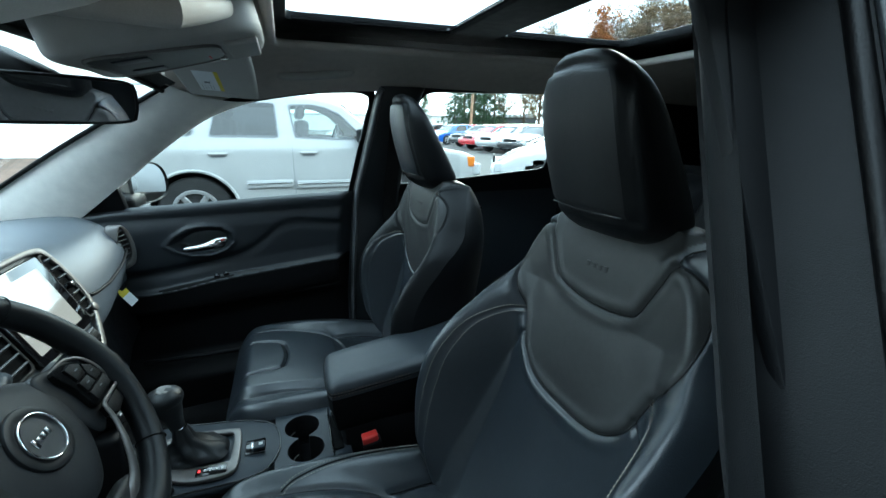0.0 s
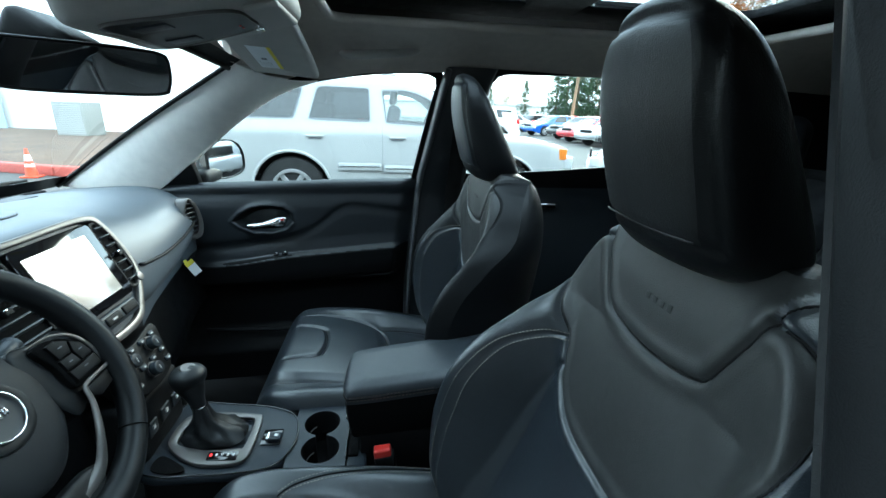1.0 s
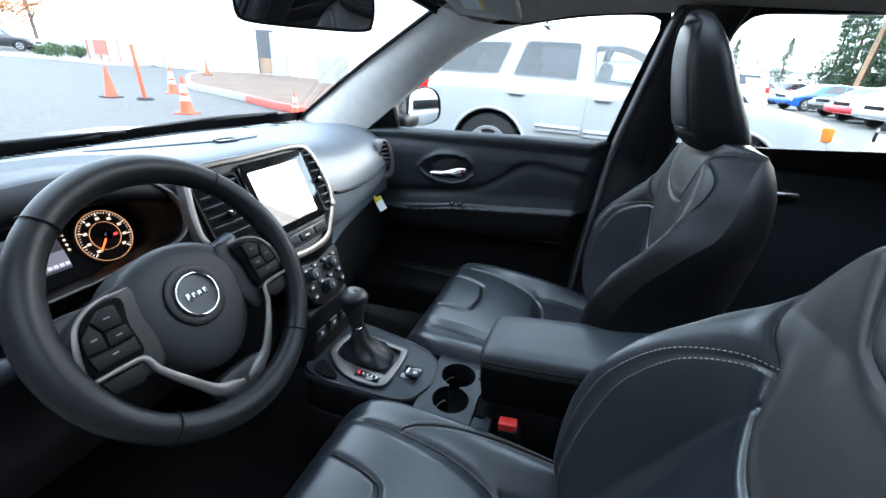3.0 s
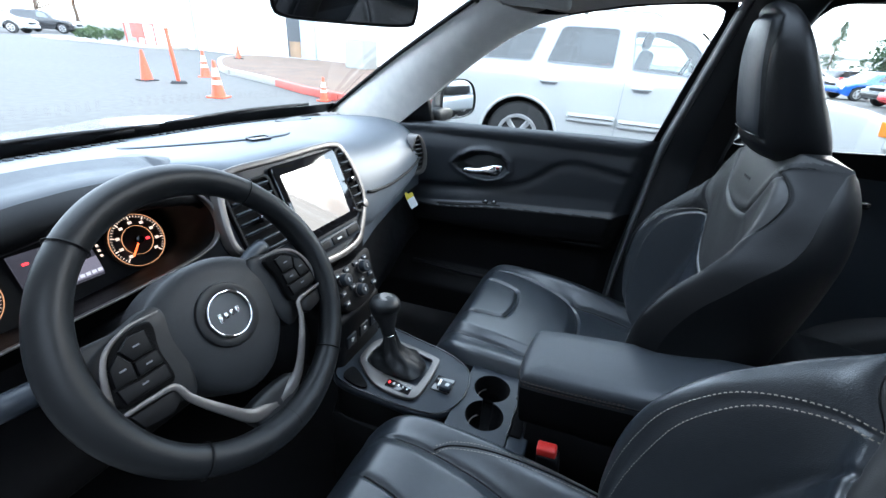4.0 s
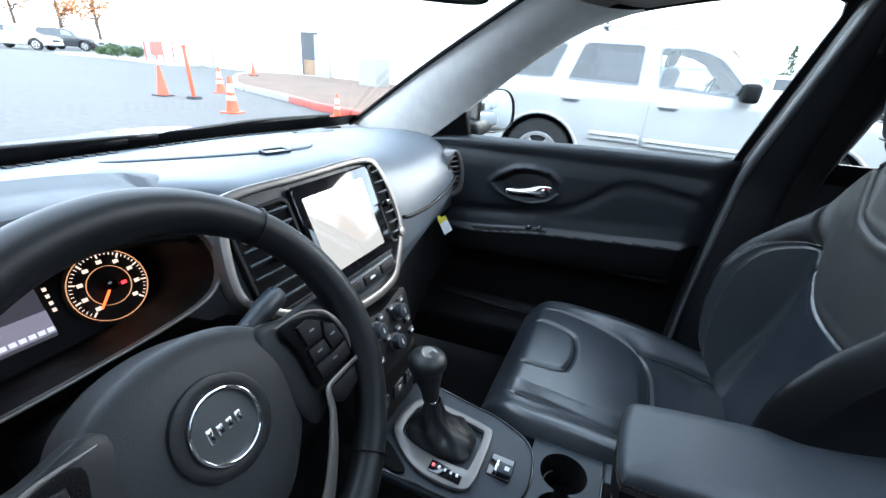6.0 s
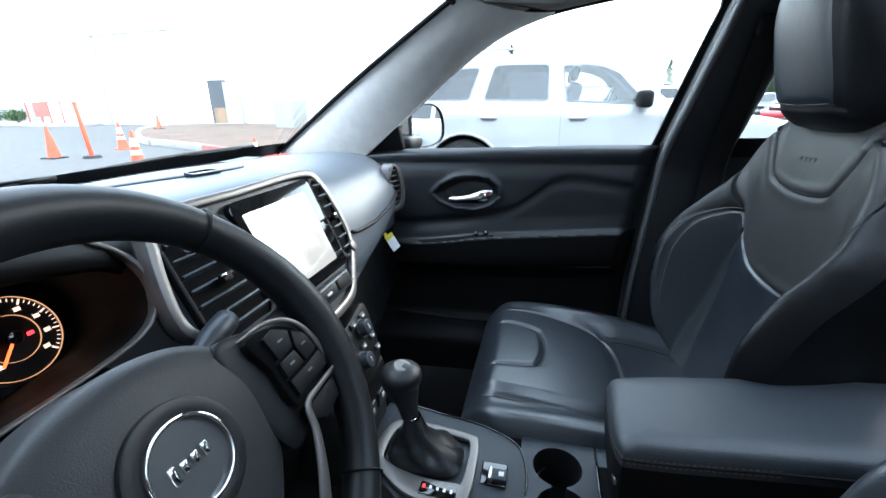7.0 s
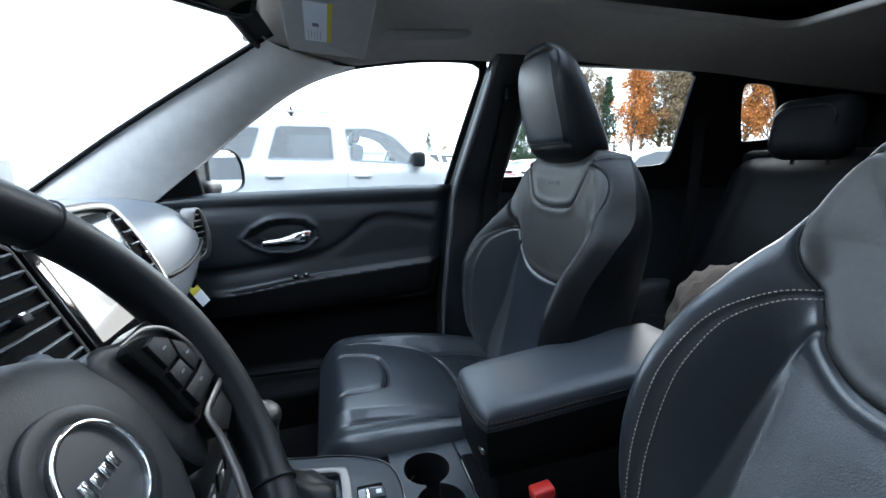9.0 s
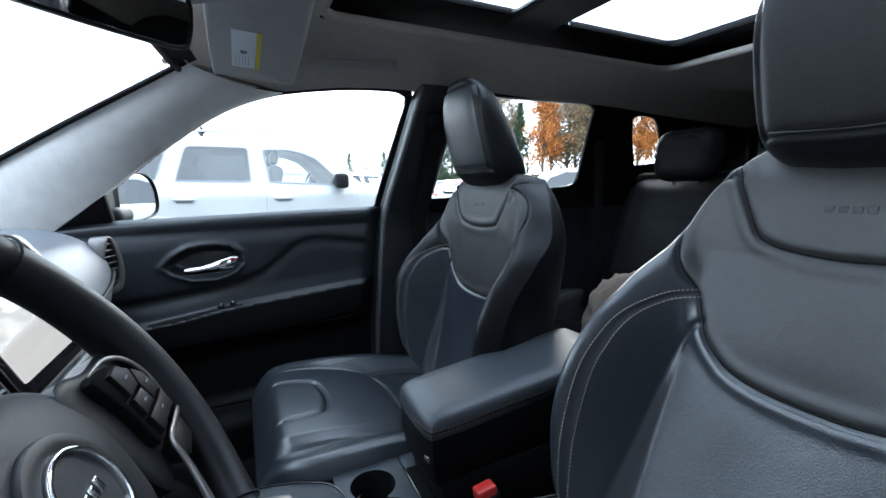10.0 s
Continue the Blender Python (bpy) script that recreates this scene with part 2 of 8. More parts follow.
def thing(name, label, category, at=(0, 0, 0), group="", kind="", turn=0):
    ob = new(name)
    ob.empty_display_size = 0.05
    ob.matrix_basis = pose(*at, 0, 0, turn)
    return tagged(ob, label, category, group, kind)


def rbox(size, at=(0, 0, 0), r=0.01, seg=3, turn=None):
    """A box with rounded edges."""
    bm = bmesh.new()
    bmesh.ops.create_cube(bm, size=1)
    bmesh.ops.scale(bm, vec=size, verts=bm.verts)
    if r:
        bmesh.ops.bevel(bm, geom=bm.edges[:], offset=min(r, min(size) * 0.49), segments=seg, profile=0.5, affect="EDGES")
    if turn is not None:
        bmesh.ops.transform(bm, matrix=pose(0, 0, 0, *turn), verts=bm.verts)
    bmesh.ops.translate(bm, vec=at, verts=bm.verts)
    return bm


def merge(*bms):
    out = bms[0]
    for b in bms[1:]:
        me = bpy.data.meshes.new("t")
        b.to_mesh(me)
        b.free()
        out.from_mesh(me)
        bpy.data.meshes.remove(me)
    return out


def moved(bm, m):
    bmesh.ops.transform(bm, matrix=m, verts=bm.verts)
    return bm


def cyl(r, h, at=(0, 0, 0), r2=None, seg=32, bevel=0.0, turn=None):
    bm = bmesh.new()
    bmesh.ops.create_cone(bm, cap_ends=True, segments=seg, radius1=r, radius2=r if r2 is None else r2, depth=h)
    if bevel:
        es = [e for e in bm.edges if abs(e.verts[0].co.z - e.verts[1].co.z) < 1e-6]
        bmesh.ops.bevel(bm, geom=es, offset=bevel, segments=3, profile=0.5, affect="EDGES")
    if turn is not None:
        bmesh.ops.transform(bm, matrix=pose(0, 0, 0, *turn), verts=bm.verts)
    bmesh.ops.translate(bm, vec=at, verts=bm.verts)
    return bm


def spline(pts, n, closed=False):
    """Catmull-Rom through the points, n samples, evenly along its length."""
    p = np.array(pts, float)
    k = len(p)
    if closed:
        q = np.vstack([p[-1], p, p[0], p[1]])
        segs = k
    else:
        q = np.vstack([2 * p[0] - p[1], p, 2 * p[-1] - p[-2]])
        segs = k - 1
    out = []
    for i in range(segs):
        a, b, c, d = q[i:i + 4]
        for t in np.linspace(0, 1, 24, endpoint=False):
            out.append(0.5 * (2 * b + (c - a) * t + (2 * a - 5 * b + 4 * c - d) * t * t + (3 * b - a - 3 * c + d) * t ** 3))
    out.append(p[0] if closed else p[-1])
    out = np.array(out)
    s = np.r_[0, np.cumsum(np.linalg.norm(np.diff(out, axis=0), axis=1))]
    want = np.linspace(0, s[-1], n, endpoint=not closed)
    return np.stack([np.interp(want, s, out[:, j]) for j in range(p.shape[1])], 1)


def tube_mesh(path, radius, seg=10, closed=False, squash=1.0, up=(0, 0, 1)):
    p = np.array(path, float)
    n = len(p)
    rad = np.full(n, radius) if np.isscalar(radius) else np.array(radius, float)
    verts, faces = [], []
    for i in range(n):
        a, b = p[(i - 1) % n] if closed or i else p[0], p[(i + 1) % n] if closed or i < n - 1 else p[-1]
        t = b - a
        t /= np.linalg.norm(t) + 1e-12
        s = np.cross(t, up)
        if np.linalg.norm(s) < 1e-3:
            s = np.cross(t, (1, 0, 0))
        s /= np.linalg.norm(s)
        u = np.cross(s, t)
        for j in range(seg):
            w = 2 * math.pi * j / seg
            verts.append(p[i] + rad[i] * (math.cos(w) * s + squash * math.sin(w) * u))
    m = n if closed else n - 1
    for i in range(m):
        for j in range(seg):
            a, b = i * seg, ((i + 1) % n) * seg
            k = (j + 1) % seg
            faces.append((a + j, a + k, b + k, b + j))
    if not closed:
        faces.append(tuple(range(seg - 1, -1, -1)))
        faces.append(tuple((n - 1) * seg + j for j in range(seg)))
    return verts, faces


def tube(name, path, radius, material, parent=None, label="", **kw):
    v, f = tube_mesh(path, radius, **kw)
    return link_mesh(name, v, f, material, parent, label)


def bm_of(verts, faces):
    bm = bmesh.new()
    vs = [bm.verts.new(tuple(map(float, v))) for v in verts]
    for f in faces:
        bm.faces.new([vs[i] for i in f])
    return bm


def sheet_faces(nu, nv, close_u=False):
    f = []
    for i in range(nu if close_u else nu - 1):
        for j in range(nv - 1):
            a, b = i * nv + j, ((i + 1) % nu) * nv + j
            f.append((a, b, b + 1, a + 1))
    return f


def slab(outline, thick, r=0.0, seg=2):
    """A flat plate from a 2D outline in x, y, thick along z from 0 down, with softened rims."""
    bm = bmesh.new()
    vs = [bm.verts.new((x, y, 0)) for x, y in outline]
    face = bm.faces.new(vs)
    ext = bmesh.ops.extrude_face_region(bm, geom=[face])
    bmesh.ops.translate(bm, vec=(0, 0, -thick), verts=[v for v in ext["geom"] if isinstance(v, bmesh.types.BMVert)])
    if r:
        es = [e for e in bm.edges if abs(e.verts[0].co.z - e.verts[1].co.z) < 1e-7]
        bmesh.ops.bevel(bm, geom=es, offset=r, segments=seg, profile=0.5, affect="EDGES")
    return bm


def ring_plate(outer, inner, thick, r=0.0):
    """A flat frame between two outlines with the same number of points."""
    n = len(outer)
    verts = [(*p, 0) for p in outer] + [(*p, 0) for p in inner] + [(*p, -thick) for p in outer] + [(*p, -thick) for p in inner]
    faces = []
    for i in range(n):
        k = (i + 1) % n
        faces += [(i, k, n + k, n + i), (2 * n + i, 3 * n + i, 3 * n + k, 2 * n + k), (i, 2 * n + i, 2 * n + k, k), (n + i, n + k, 3 * n + k, 3 * n + i)]
    bm = bm_of(verts, faces)
    if r:
        es = [e for e in bm.edges if abs(e.verts[0].co.z) < 1e-7 and abs(e.verts[1].co.z) < 1e-7 and len(e.link_faces) == 2 and
              abs(e.link_faces[0].normal.dot(e.link_faces[1].normal)) < 0.5]
        bm.normal_update()
        es = [e for e in bm.edges if len(e.link_faces) == 2 and abs(e.calc_face_angle(0)) > 1.0 and abs(e.verts[0].co.z - e.verts[1].co.z) < 1e-7]
        bmesh.ops.bevel(bm, geom=es, offset=r, segments=2, profile=0.5, affect="EDGES")
    return bm


def rrect(w, h, r, n=6, cx=0.0, cy=0.0):
    out = []
    for sx, sy, a0 in ((1, 1, 0), (-1, 1, 90), (-1, -1, 180), (1, -1, 270)):
        for i in range(n):
            a = radians(a0 + 90 * i / (n - 1))
            out.append((cx + sx * (w / 2 - r) + r * math.cos(a), cy + sy * (h / 2 - r) + r * math.sin(a)))
    return out


def smooth(a, b, x):
    t = np.clip((x - a) / (b - a), 0, 1)
    return t * t * (3 - 2 * t)


def seam_dist(y, z, line):
    """Distance from points (y, z) to a polyline."""
    d = np.full(np.shape(y), 9.0)
    for (ay, az), (by, bz) in zip(line[:-1], line[1:]):
        vy, vz = by - ay, bz - az
        t = np.clip(((y - ay) * vy + (z - az) * vz) / (vy * vy + vz * vz + 1e-12), 0, 1)
        d = np.minimum(d, np.hypot(y - ay - t * vy, z - az - t * vz))
    return d


def stitches(name, path, normal, parent, length=0.0038, gap=0.0024, width=0.0008, material=None):
    """A row of small threads along a path, lying on a surface."""
    p = np.array(path, float)
    s = np.r_[0, np.cumsum(np.linalg.norm(np.diff(p, axis=0), axis=1))]
    verts, faces = [], []
    nrm = np.array(normal, float)
    x = 0.0
    while x + length < s[-1]:
        a = np.array([np.interp(x, s, p[:, j]) for j in range(3)])
        b = np.array([np.interp(x + length, s, p[:, j]) for j in range(3)])
        t = (b - a) / np.linalg.norm(b - a)
        side = np.cross(t, nrm)
        side = side / (np.linalg.norm(side) + 1e-9) * width
        up = np.cross(side, t)
        up = up / (np.linalg.norm(up) + 1e-9) * width * 0.8
        k = len(verts)
        m = (a + b) / 2 + up * 1.4
        verts += [a - side, a + side, m + side, m - side, b + side, b - side]
        faces += [(k, k + 1, k + 2, k + 3), (k + 3, k + 2, k + 4, k + 5)]
        x += length + gap
    ob = link_mesh(name, verts, faces, material or THREAD, parent, "pale contrast stitching")
    ob["kind"] = "stuff"
    return ob


def curve(x, xs, ys):
    """A smooth curve through a few values."""
    q = spline(list(zip(xs, ys)), 200)
    return np.interp(x, q[:, 0], q[:, 1])

# ---- the car's shell (setting) ----
def side_y(x, z):
    """The inner face of the right flank: widest at the second row, leaning in towards the roof."""
    x = np.minimum(x, 0.62 + 0.25 * np.tanh((np.maximum(x, 0.62) - 0.62)))
    return 0.69 + 0.085 * (x + 0.23) - 0.4267 * np.maximum(z - 1.09, -0.04) - 0.012 * np.maximum(z - 1.09, 0)


def resample(pts, n):
    return [tuple(p) for p in spline(pts, n, closed=True)]


def on_side(bm, sign=1, shift=0.0):
    """Bends a flat piece drawn in (x, z, depth) on to the flank."""
    for v in bm.verts:
        x, z, d = v.co
        v.co = (x, sign * (float(side_y(x, z)) + shift - d), z)
    return bm


DLO_FRONT = [(-0.345, 1.074), (-0.20, 1.178), (-0.085, 1.270), (0.03, 1.350), (0.11, 1.390), (0.195, 1.417), (0.344, 1.442), (0.46, 1.452),
             (0.535, 1.452), (0.558, 1.432), (0.545, 1.37), (0.518, 1.25), (0.49, 1.115), (0.478, 1.100), (0.30, 1.100), (0.05, 1.092), (-0.15, 1.084)]
DLO_REAR = [(0.72, 1.36), (0.735, 1.43), (0.775, 1.460), (0.90, 1.466), (1.10, 1.470), (1.27, 1.470), (1.315, 1.458), (1.32, 1.42), (1.335, 1.32),
            (1.35, 1.21), (1.33, 1.172), (1.20, 1.160), (0.95, 1.140), (0.72, 1.128), (0.675, 1.140), (0.69, 1.24)]
DLO_QUARTER = [(1.545, 1.43), (1.565, 1.447), (1.64, 1.447), (1.69, 1.43), (1.76, 1.36), (1.82, 1.29), (1.81, 1.272), (1.67, 1.257), (1.645, 1.275), (1.59, 1.35)]

floor = link_mesh("floor", [(-1.0, -0.72, 0.33), (2.4, -0.72, 0.33), (2.4, 0.74, 0.33), (-1.0, 0.74, 0.33)], [(0, 1, 2, 3)], CARPET)
tagged(floor, "black carpeted car floor", "floor", kind="structure")
bulkhead = part("bulkhead", rbox((0.04, 1.5, 0.72), (-0.74, 0.0, 0.69), 0.01), CARPET, None)
tagged(bulkhead, "black carpeted footwell bulkhead", "wall", kind="structure")


def edge_y(x):
    return np.interp(x, [-0.01, 0.195, 0.344, 0.512, 0.75, 1.32, 2.3], [0.507, 0.589, 0.592, 0.604, 0.613, 0.604, 0.57])


def edge_z(x):
    return np.interp(x, [-0.01, 0.195, 0.344, 0.512, 0.75, 1.32, 2.3], [1.447, 1.420, 1.446, 1.458, 1.462, 1.471, 1.43])


OPEN_X0, OPEN_X1, OPEN_Y = 0.262, 1.40, 0.385


def ceiling_sheet():
    xs = np.unique(np.r_[np.linspace(-0.01, OPEN_X0, 10), np.linspace(OPEN_X0, OPEN_X1, 34), np.linspace(OPEN_X1, 2.3, 16)])
    fr = [0.0, 0.10, 0.25, 0.45, 0.70, 0.88, 1.0]
    dz = [0.0, 0.018, 0.042, 0.064, 0.080, 0.086, 0.088]
    verts, faces, cols = [], [], []
    for x in xs:
        ye, ze = float(edge_y(x)), float(edge_z(x))
        top = 1.540 + 0.012 * math.sin(math.pi * min(1, max(0, (x + 0.05) / 2.2)))
        half = []
        for a, d in zip(fr, dz):
            y = ye + (OPEN_Y - ye) * a
            half.append((y, ze + (top - ze) * d / 0.088))
        half += [(0.25, top + 0.004), (0.10, top + 0.006)]
        nose = 0.05 if x < 0.0 else 0.0
        row = [(x, y, z) for y, z in half] + [(x, -y, z) for y, z in reversed(half)]
        cols.append([len(verts) + i for i in range(len(row))])
        verts += row
    n = len(cols[0])
    k = len(fr) - 1
    for i in range(len(xs) - 1):
        mid = (xs[i] + xs[i + 1]) / 2
        for j in range(n - 1):
            if OPEN_X0 < mid < OPEN_X1 and k <= j < n - 1 - k:
                continue
            faces.append((cols[i][j], cols[i + 1][j], cols[i + 1][j + 1], cols[i][j + 1]))
    return verts, faces


v, f = ceiling_sheet()
headliner = link_mesh("ceiling", v, f, LINING)
tagged(headliner, "pale grey cloth headliner round a sunroof opening", "ceiling", kind="structure")
# rolled lip of the roof opening
lip_path = [(x, y, 1.552) for x, y in rrect(OPEN_X1 - OPEN_X0, 2 * OPEN_Y, 0.05, 8, (OPEN_X0 + OPEN_X1) / 2, 0)]
tagged(tube("trim", lip_path, 0.012, LINING, closed=True, seg=8), "rolled cloth lip of the sunroof opening", "trim", kind="structure")
# roof rails that close the lining against the outer skin
for sg, nm in ((1, "roof_rail_right"), (-1, "roof_rail_left")):
    v = []
    for x in np.linspace(-0.06, 2.3, 40):
        ye, ze = float(edge_y(x)), float(edge_z(x))
        v += [(x, sg * (ye - 0.006), ze + 0.004), (x, sg * (ye + 0.030), ze + 0.002), (x, sg * (ye + 0.075), ze + 0.045), (x, sg * (ye + 0.05), 1.60)]
    rail = link_mesh(nm, v, sheet_faces(40, 4), LINING)
    tagged(rail, "cloth covered roof rail over the doors", "roof rail", kind="structure")
# outer roof skin
skin_v, skin_f = [], []
for x in np.linspace(-0.06, 2.4, 12):
    for y in (-0.66, -0.5, -0.415, 0.415, 0.5, 0.66):
        skin_v.append((x, y, 1.64 - 0.22 * abs(y) ** 3 - 0.03 * (x - 1.0) ** 2))
roof_faces = [q for q in sheet_faces(12, 6) if not (q[0] % 6 == 2 and 1 <= q[0] // 6 <= 7)]
roof_panel = link_mesh("roof", skin_v, roof_faces, CAR_BODY)
tagged(roof_panel, "dark painted steel car roof", "roof", kind="structure")

# panoramic roof: black surround, two panes and the bar between them
sunroof = thing("sunroof", "two pane panoramic glass sunroof with black surround", "sunroof", kind="structure")
RX0, RX1 = OPEN_X0 - 0.10, 1.80
part("surround", moved(ring_plate(rrect(RX1 - RX0, 0.94, 0.05, 8, (RX0 + RX1) / 2), rrect(1.03, 0.635, 0.03, 8, 0.815), 0.022, 0.004),
     Matrix.Translation((0, 0, 1.618))), PLASTIC, sunroof)
part("crossbar", rbox((0.145, 0.80, 0.022), (0.808, 0, 1.603), 0.006), PLASTIC, sunroof)
for a, b in ((0.275, 0.735), (0.880, 1.36)):
    g = part("pane", rbox((b - a, 0.76, 0.005), ((a + b) / 2, 0, 1.612), 0.0), ROOF_GLASS, sunroof, smooth=False)
    g.visible_shadow = False
    part("seal", moved(ring_plate(rrect(b - a, 0.645, 0.03, 8, (a + b) / 2), rrect(b - a - 0.02, 0.625, 0.03, 8, (a + b) / 2), 0.006),
         Matrix.Translation((0, 0, 1.606))), GLOSS, sunroof)

# windscreen with its black border
WS_BASE = spline([(-0.690, -0.76, 1.072), (-0.745, -0.4, 1.072), (-0.765, 0.0, 1.072), (-0.745, 0.4, 1.072), (-0.690, 0.765, 1.075)], 25)
WS_TOP = spline([(-0.012, -0.507, 1.452), (-0.055, -0.25, 1.488), (-0.065, 0.0, 1.497), (-0.055, 0.25, 1.488), (-0.012, 0.507, 1.452)], 25)


def screen_point(i, t):
    a, b = WS_BASE[i], WS_TOP[i]
    p = a + (b - a) * t
    bow = 0.035 * math.sin(math.pi * t)
    return p + np.array([-0.47, 0, 0.88]) * bow


rows = 13
v = [screen_point(i, t) for i in range(25) for t in np.linspace(0, 1, rows)]
windscreen = link_mesh("window_1", v, sheet_faces(25, rows), WINDSCREEN)
windscreen.visible_shadow = False
tagged(windscreen, "clear curved windscreen with black border", "windscreen", kind="structure")
border = []
for i in range(25):
    border.append([screen_point(i, t) + np.array([0.004, 0, -0.004]) for t in (-0.03, 0.055)])
part("frit", bm_of([p for r in border for p in r], sheet_faces(25, 2)), PLASTIC, windscreen, "black lower border")
for i in (0, 24):
    sgn = -1 if i == 0 else 1
    pts = [screen_point(i, t) for t in np.linspace(-0.02, 1.02, 20)]
    v = []
    for p in pts:
        v += [p + np.array([0.004, sgn * 0.006, -0.002]), p + np.array([0.006, -sgn * 0.008, -0.005])]
    link_mesh("frit", v, sheet_faces(20, 2), PLASTIC, windscreen, "black side border")
v = []
for i in range(25):
    v += [screen_point(i, 1.03) + np.array([0.0, 0, -0.004]), screen_point(i, 0.955) + np.array([0.004, 0, -0.004])]
link_mesh("frit", v, sheet_faces(25, 2), PLASTIC, windscreen, "black upper border")
# black seal between the glass and the pillar trims
for sgn in (-1, 1):
    line = spline([(-0.690, 0.765, 1.060), (-0.345, 0.637, 1.268), (-0.010, 0.507, 1.449)], 26)
    tube("seal", [(x - 0.004, sgn * (y - 0.005), z + 0.001) for x, y, z in line], 0.0065, PLASTIC, windscreen, "black rubber edge", seg=8)
tube("seal", [tuple(screen_point(i, 0.965) + np.array([0.008, 0, -0.006])) for i in range(25)], 0.007, PLASTIC, windscreen, "black rubber edge", seg=8)
# header strip that closes the lining against the glass
v = []
for i in range(25):
    x, y, z = WS_TOP[i]
    v += [(x - 0.005, y, z - 0.004), (-0.008, y * 1.0, 1.447 + (1.540 - 1.447) * (1 - (abs(y) / 0.507) ** 2.2) - 0.0)]
header = link_mesh("trim", v, sheet_faces(25, 2), LINING)
tagged(header, "cloth edge of the headliner along the windscreen", "trim", kind="structure")


# windscreen pillars
def a_pillar(sign, name):
    fr = spline([(-0.690, 0.765, 1.060), (-0.345, 0.637, 1.268), (-0.010, 0.507, 1.449)], 26)
    re = spline([(-0.350, 0.688, 1.060), (-0.20, 0.657, 1.178), (-0.085, 0.630, 1.270), (0.03, 0.606, 1.350), (0.11, 0.596, 1.390), (0.196, 0.590, 1.419)], 26)
    secs = []
    for a, b in zip(fr, re):
        w = b - a
        nrm = np.cross(w, (0.87, -0.17, 0.46))
        nrm /= np.linalg.norm(nrm)
        if nrm[1] > 0:
            nrm = -nrm
        ring = []
        for t in np.linspace(0, 1, 9):
            ring.append(a + w * t + nrm * 0.026 * math.sin(math.pi * t) ** 0.8)
        ring.append(b + np.array([0.0, 0.035, 0.0]))
        ring.append(a + np.array([0.0, 0.035, 0.01]))
        secs.append(ring)
    k = len(secs[0])
    v = [p * np.array([1, sign, 1]) for r in secs for p in r]
    f = []
    for i in range(25):
        for j in range(k):
            n2 = (j + 1) % k
            f.append((i * k + j, (i + 1) * k + j, (i + 1) * k + n2, i * k + n2))
    bm = bm_of(v, f)
    ob = part(name, bm, TRIM, None, sharp=50)
    return tagged(ob, "pale grey moulded windscreen pillar trim", "pillar", kind="structure")


a_pillar(1, "pillar_right_front")
a_pillar(-1, "pillar_left_front")


# rear flank of the cabin with the rear door's and quarter windows
def flank(sign, tag):
    n = 72
    out1 = resample([(0.62, 1.07), (0.62, 1.30), (0.66, 1.485), (1.05, 1.49), (1.44, 1.485), (1.44, 1.30), (1.44, 1.07), (1.05, 1.07)], n)
    inn1 = resample(DLO_REAR, n)

    def align(outer, inner):
        c = np.mean(inner, 0)
        ao = [math.atan2(p[1] - c[1], p[0] - c[0]) for p in inner]
        res = []
        x0, x1, z0, z1 = min(p[0] for p in outer), max(p[0] for p in outer), min(p[1] for p in outer), max(p[1] for p in outer)
        for a in ao:
            dx, dz = math.cos(a), math.sin(a)
            s = min(((x1 - c[0]) / dx if dx > 0 else (x0 - c[0]) / dx) if abs(dx) > 1e-6 else 9, ((z1 - c[1]) / dz if dz > 0 else (z0 - c[1]) / dz) if abs(dz) > 1e-6 else 9)
            res.append((c[0] + dx * s, c[1] + dz * s))
        return res

    frame_rear = part("door_frame", on_side(ring_plate(align(out1, inn1), inn1, 0.014, 0.003), sign), PILLAR_DARK, None)
    tagged(frame_rear, "black moulded surround of the rear door window", "window surround", kind="structure")
    inn2 = resample(DLO_QUARTER, n)
    out2 = [(1.44, 1.07), (2.30, 1.07), (2.30, 1.49), (1.44, 1.49)]
    quarter = part("wall_" + tag, on_side(ring_plate(align(out2, inn2), inn2, 0.014, 0.004), sign), PILLAR_DARK, None)
    tagged(quarter, "black moulded rear quarter trim with small window", "wall", kind="structure")
    for dlo, nm in ((inn1, "window_2"), (inn2, "window_3")):
        g = part(nm if sign > 0 else nm + "_left", on_side(slab([(p[0], p[1]) for p in dlo], 0.004), sign, 0.008), CLEAR, None, smooth=False)
        g.visible_shadow = False
        tagged(g, "clear side window pane", "window", kind="structure")
    lower = []
    for x in np.linspace(0.56, 2.3, 24):
        for z in (0.33, 0.6, 0.8, 0.95, 1.02, 1.075):
            bulge = 0.045 * math.exp(-((z - 0.80) / 0.12) ** 2)
            lower.append((x, sign * (float(side_y(x, z)) - bulge), z))
    low = link_mesh("wall_lower_" + tag, lower, sheet_faces(24, 6), DOOR_SKIN)
    tagged(low, "black vinyl rear door and quarter panel", "door panel", kind="structure")
    # inner roof rail join
    return low


flank(1, "right")
flank(-1, "left")
hatch_parts = part("wall_rear", rbox((0.05, 1.5, 0.75), (2.33, 0, 0.70), 0.02), PILLAR_DARK, None)
tagged(hatch_parts, "black trim of the tailgate", "wall", kind="structure")
hatch_top = part("wall_rear_top", rbox((0.06, 1.5, 0.26), (2.30, 0, 1.52), 0.02), PILLAR_DARK, None)
tagged(hatch_top, "black trim over the rear window", "wall", kind="structure")
for sg, nm in ((1, "wall_rear_right"), (-1, "wall_rear_left")):
    post = part(nm, rbox((0.08, 0.20, 0.44), (2.30, sg * 0.67, 1.24), 0.02), PILLAR_DARK, None)
    tagged(post, "black trim beside the rear window", "wall", kind="structure")
back_glass = part("window_4", rbox((0.005, 1.2, 0.40), (2.33, 0, 1.25), 0.0), TINT, None, smooth=False)
tagged(back_glass, "clear tailgate window", "window", kind="structure")


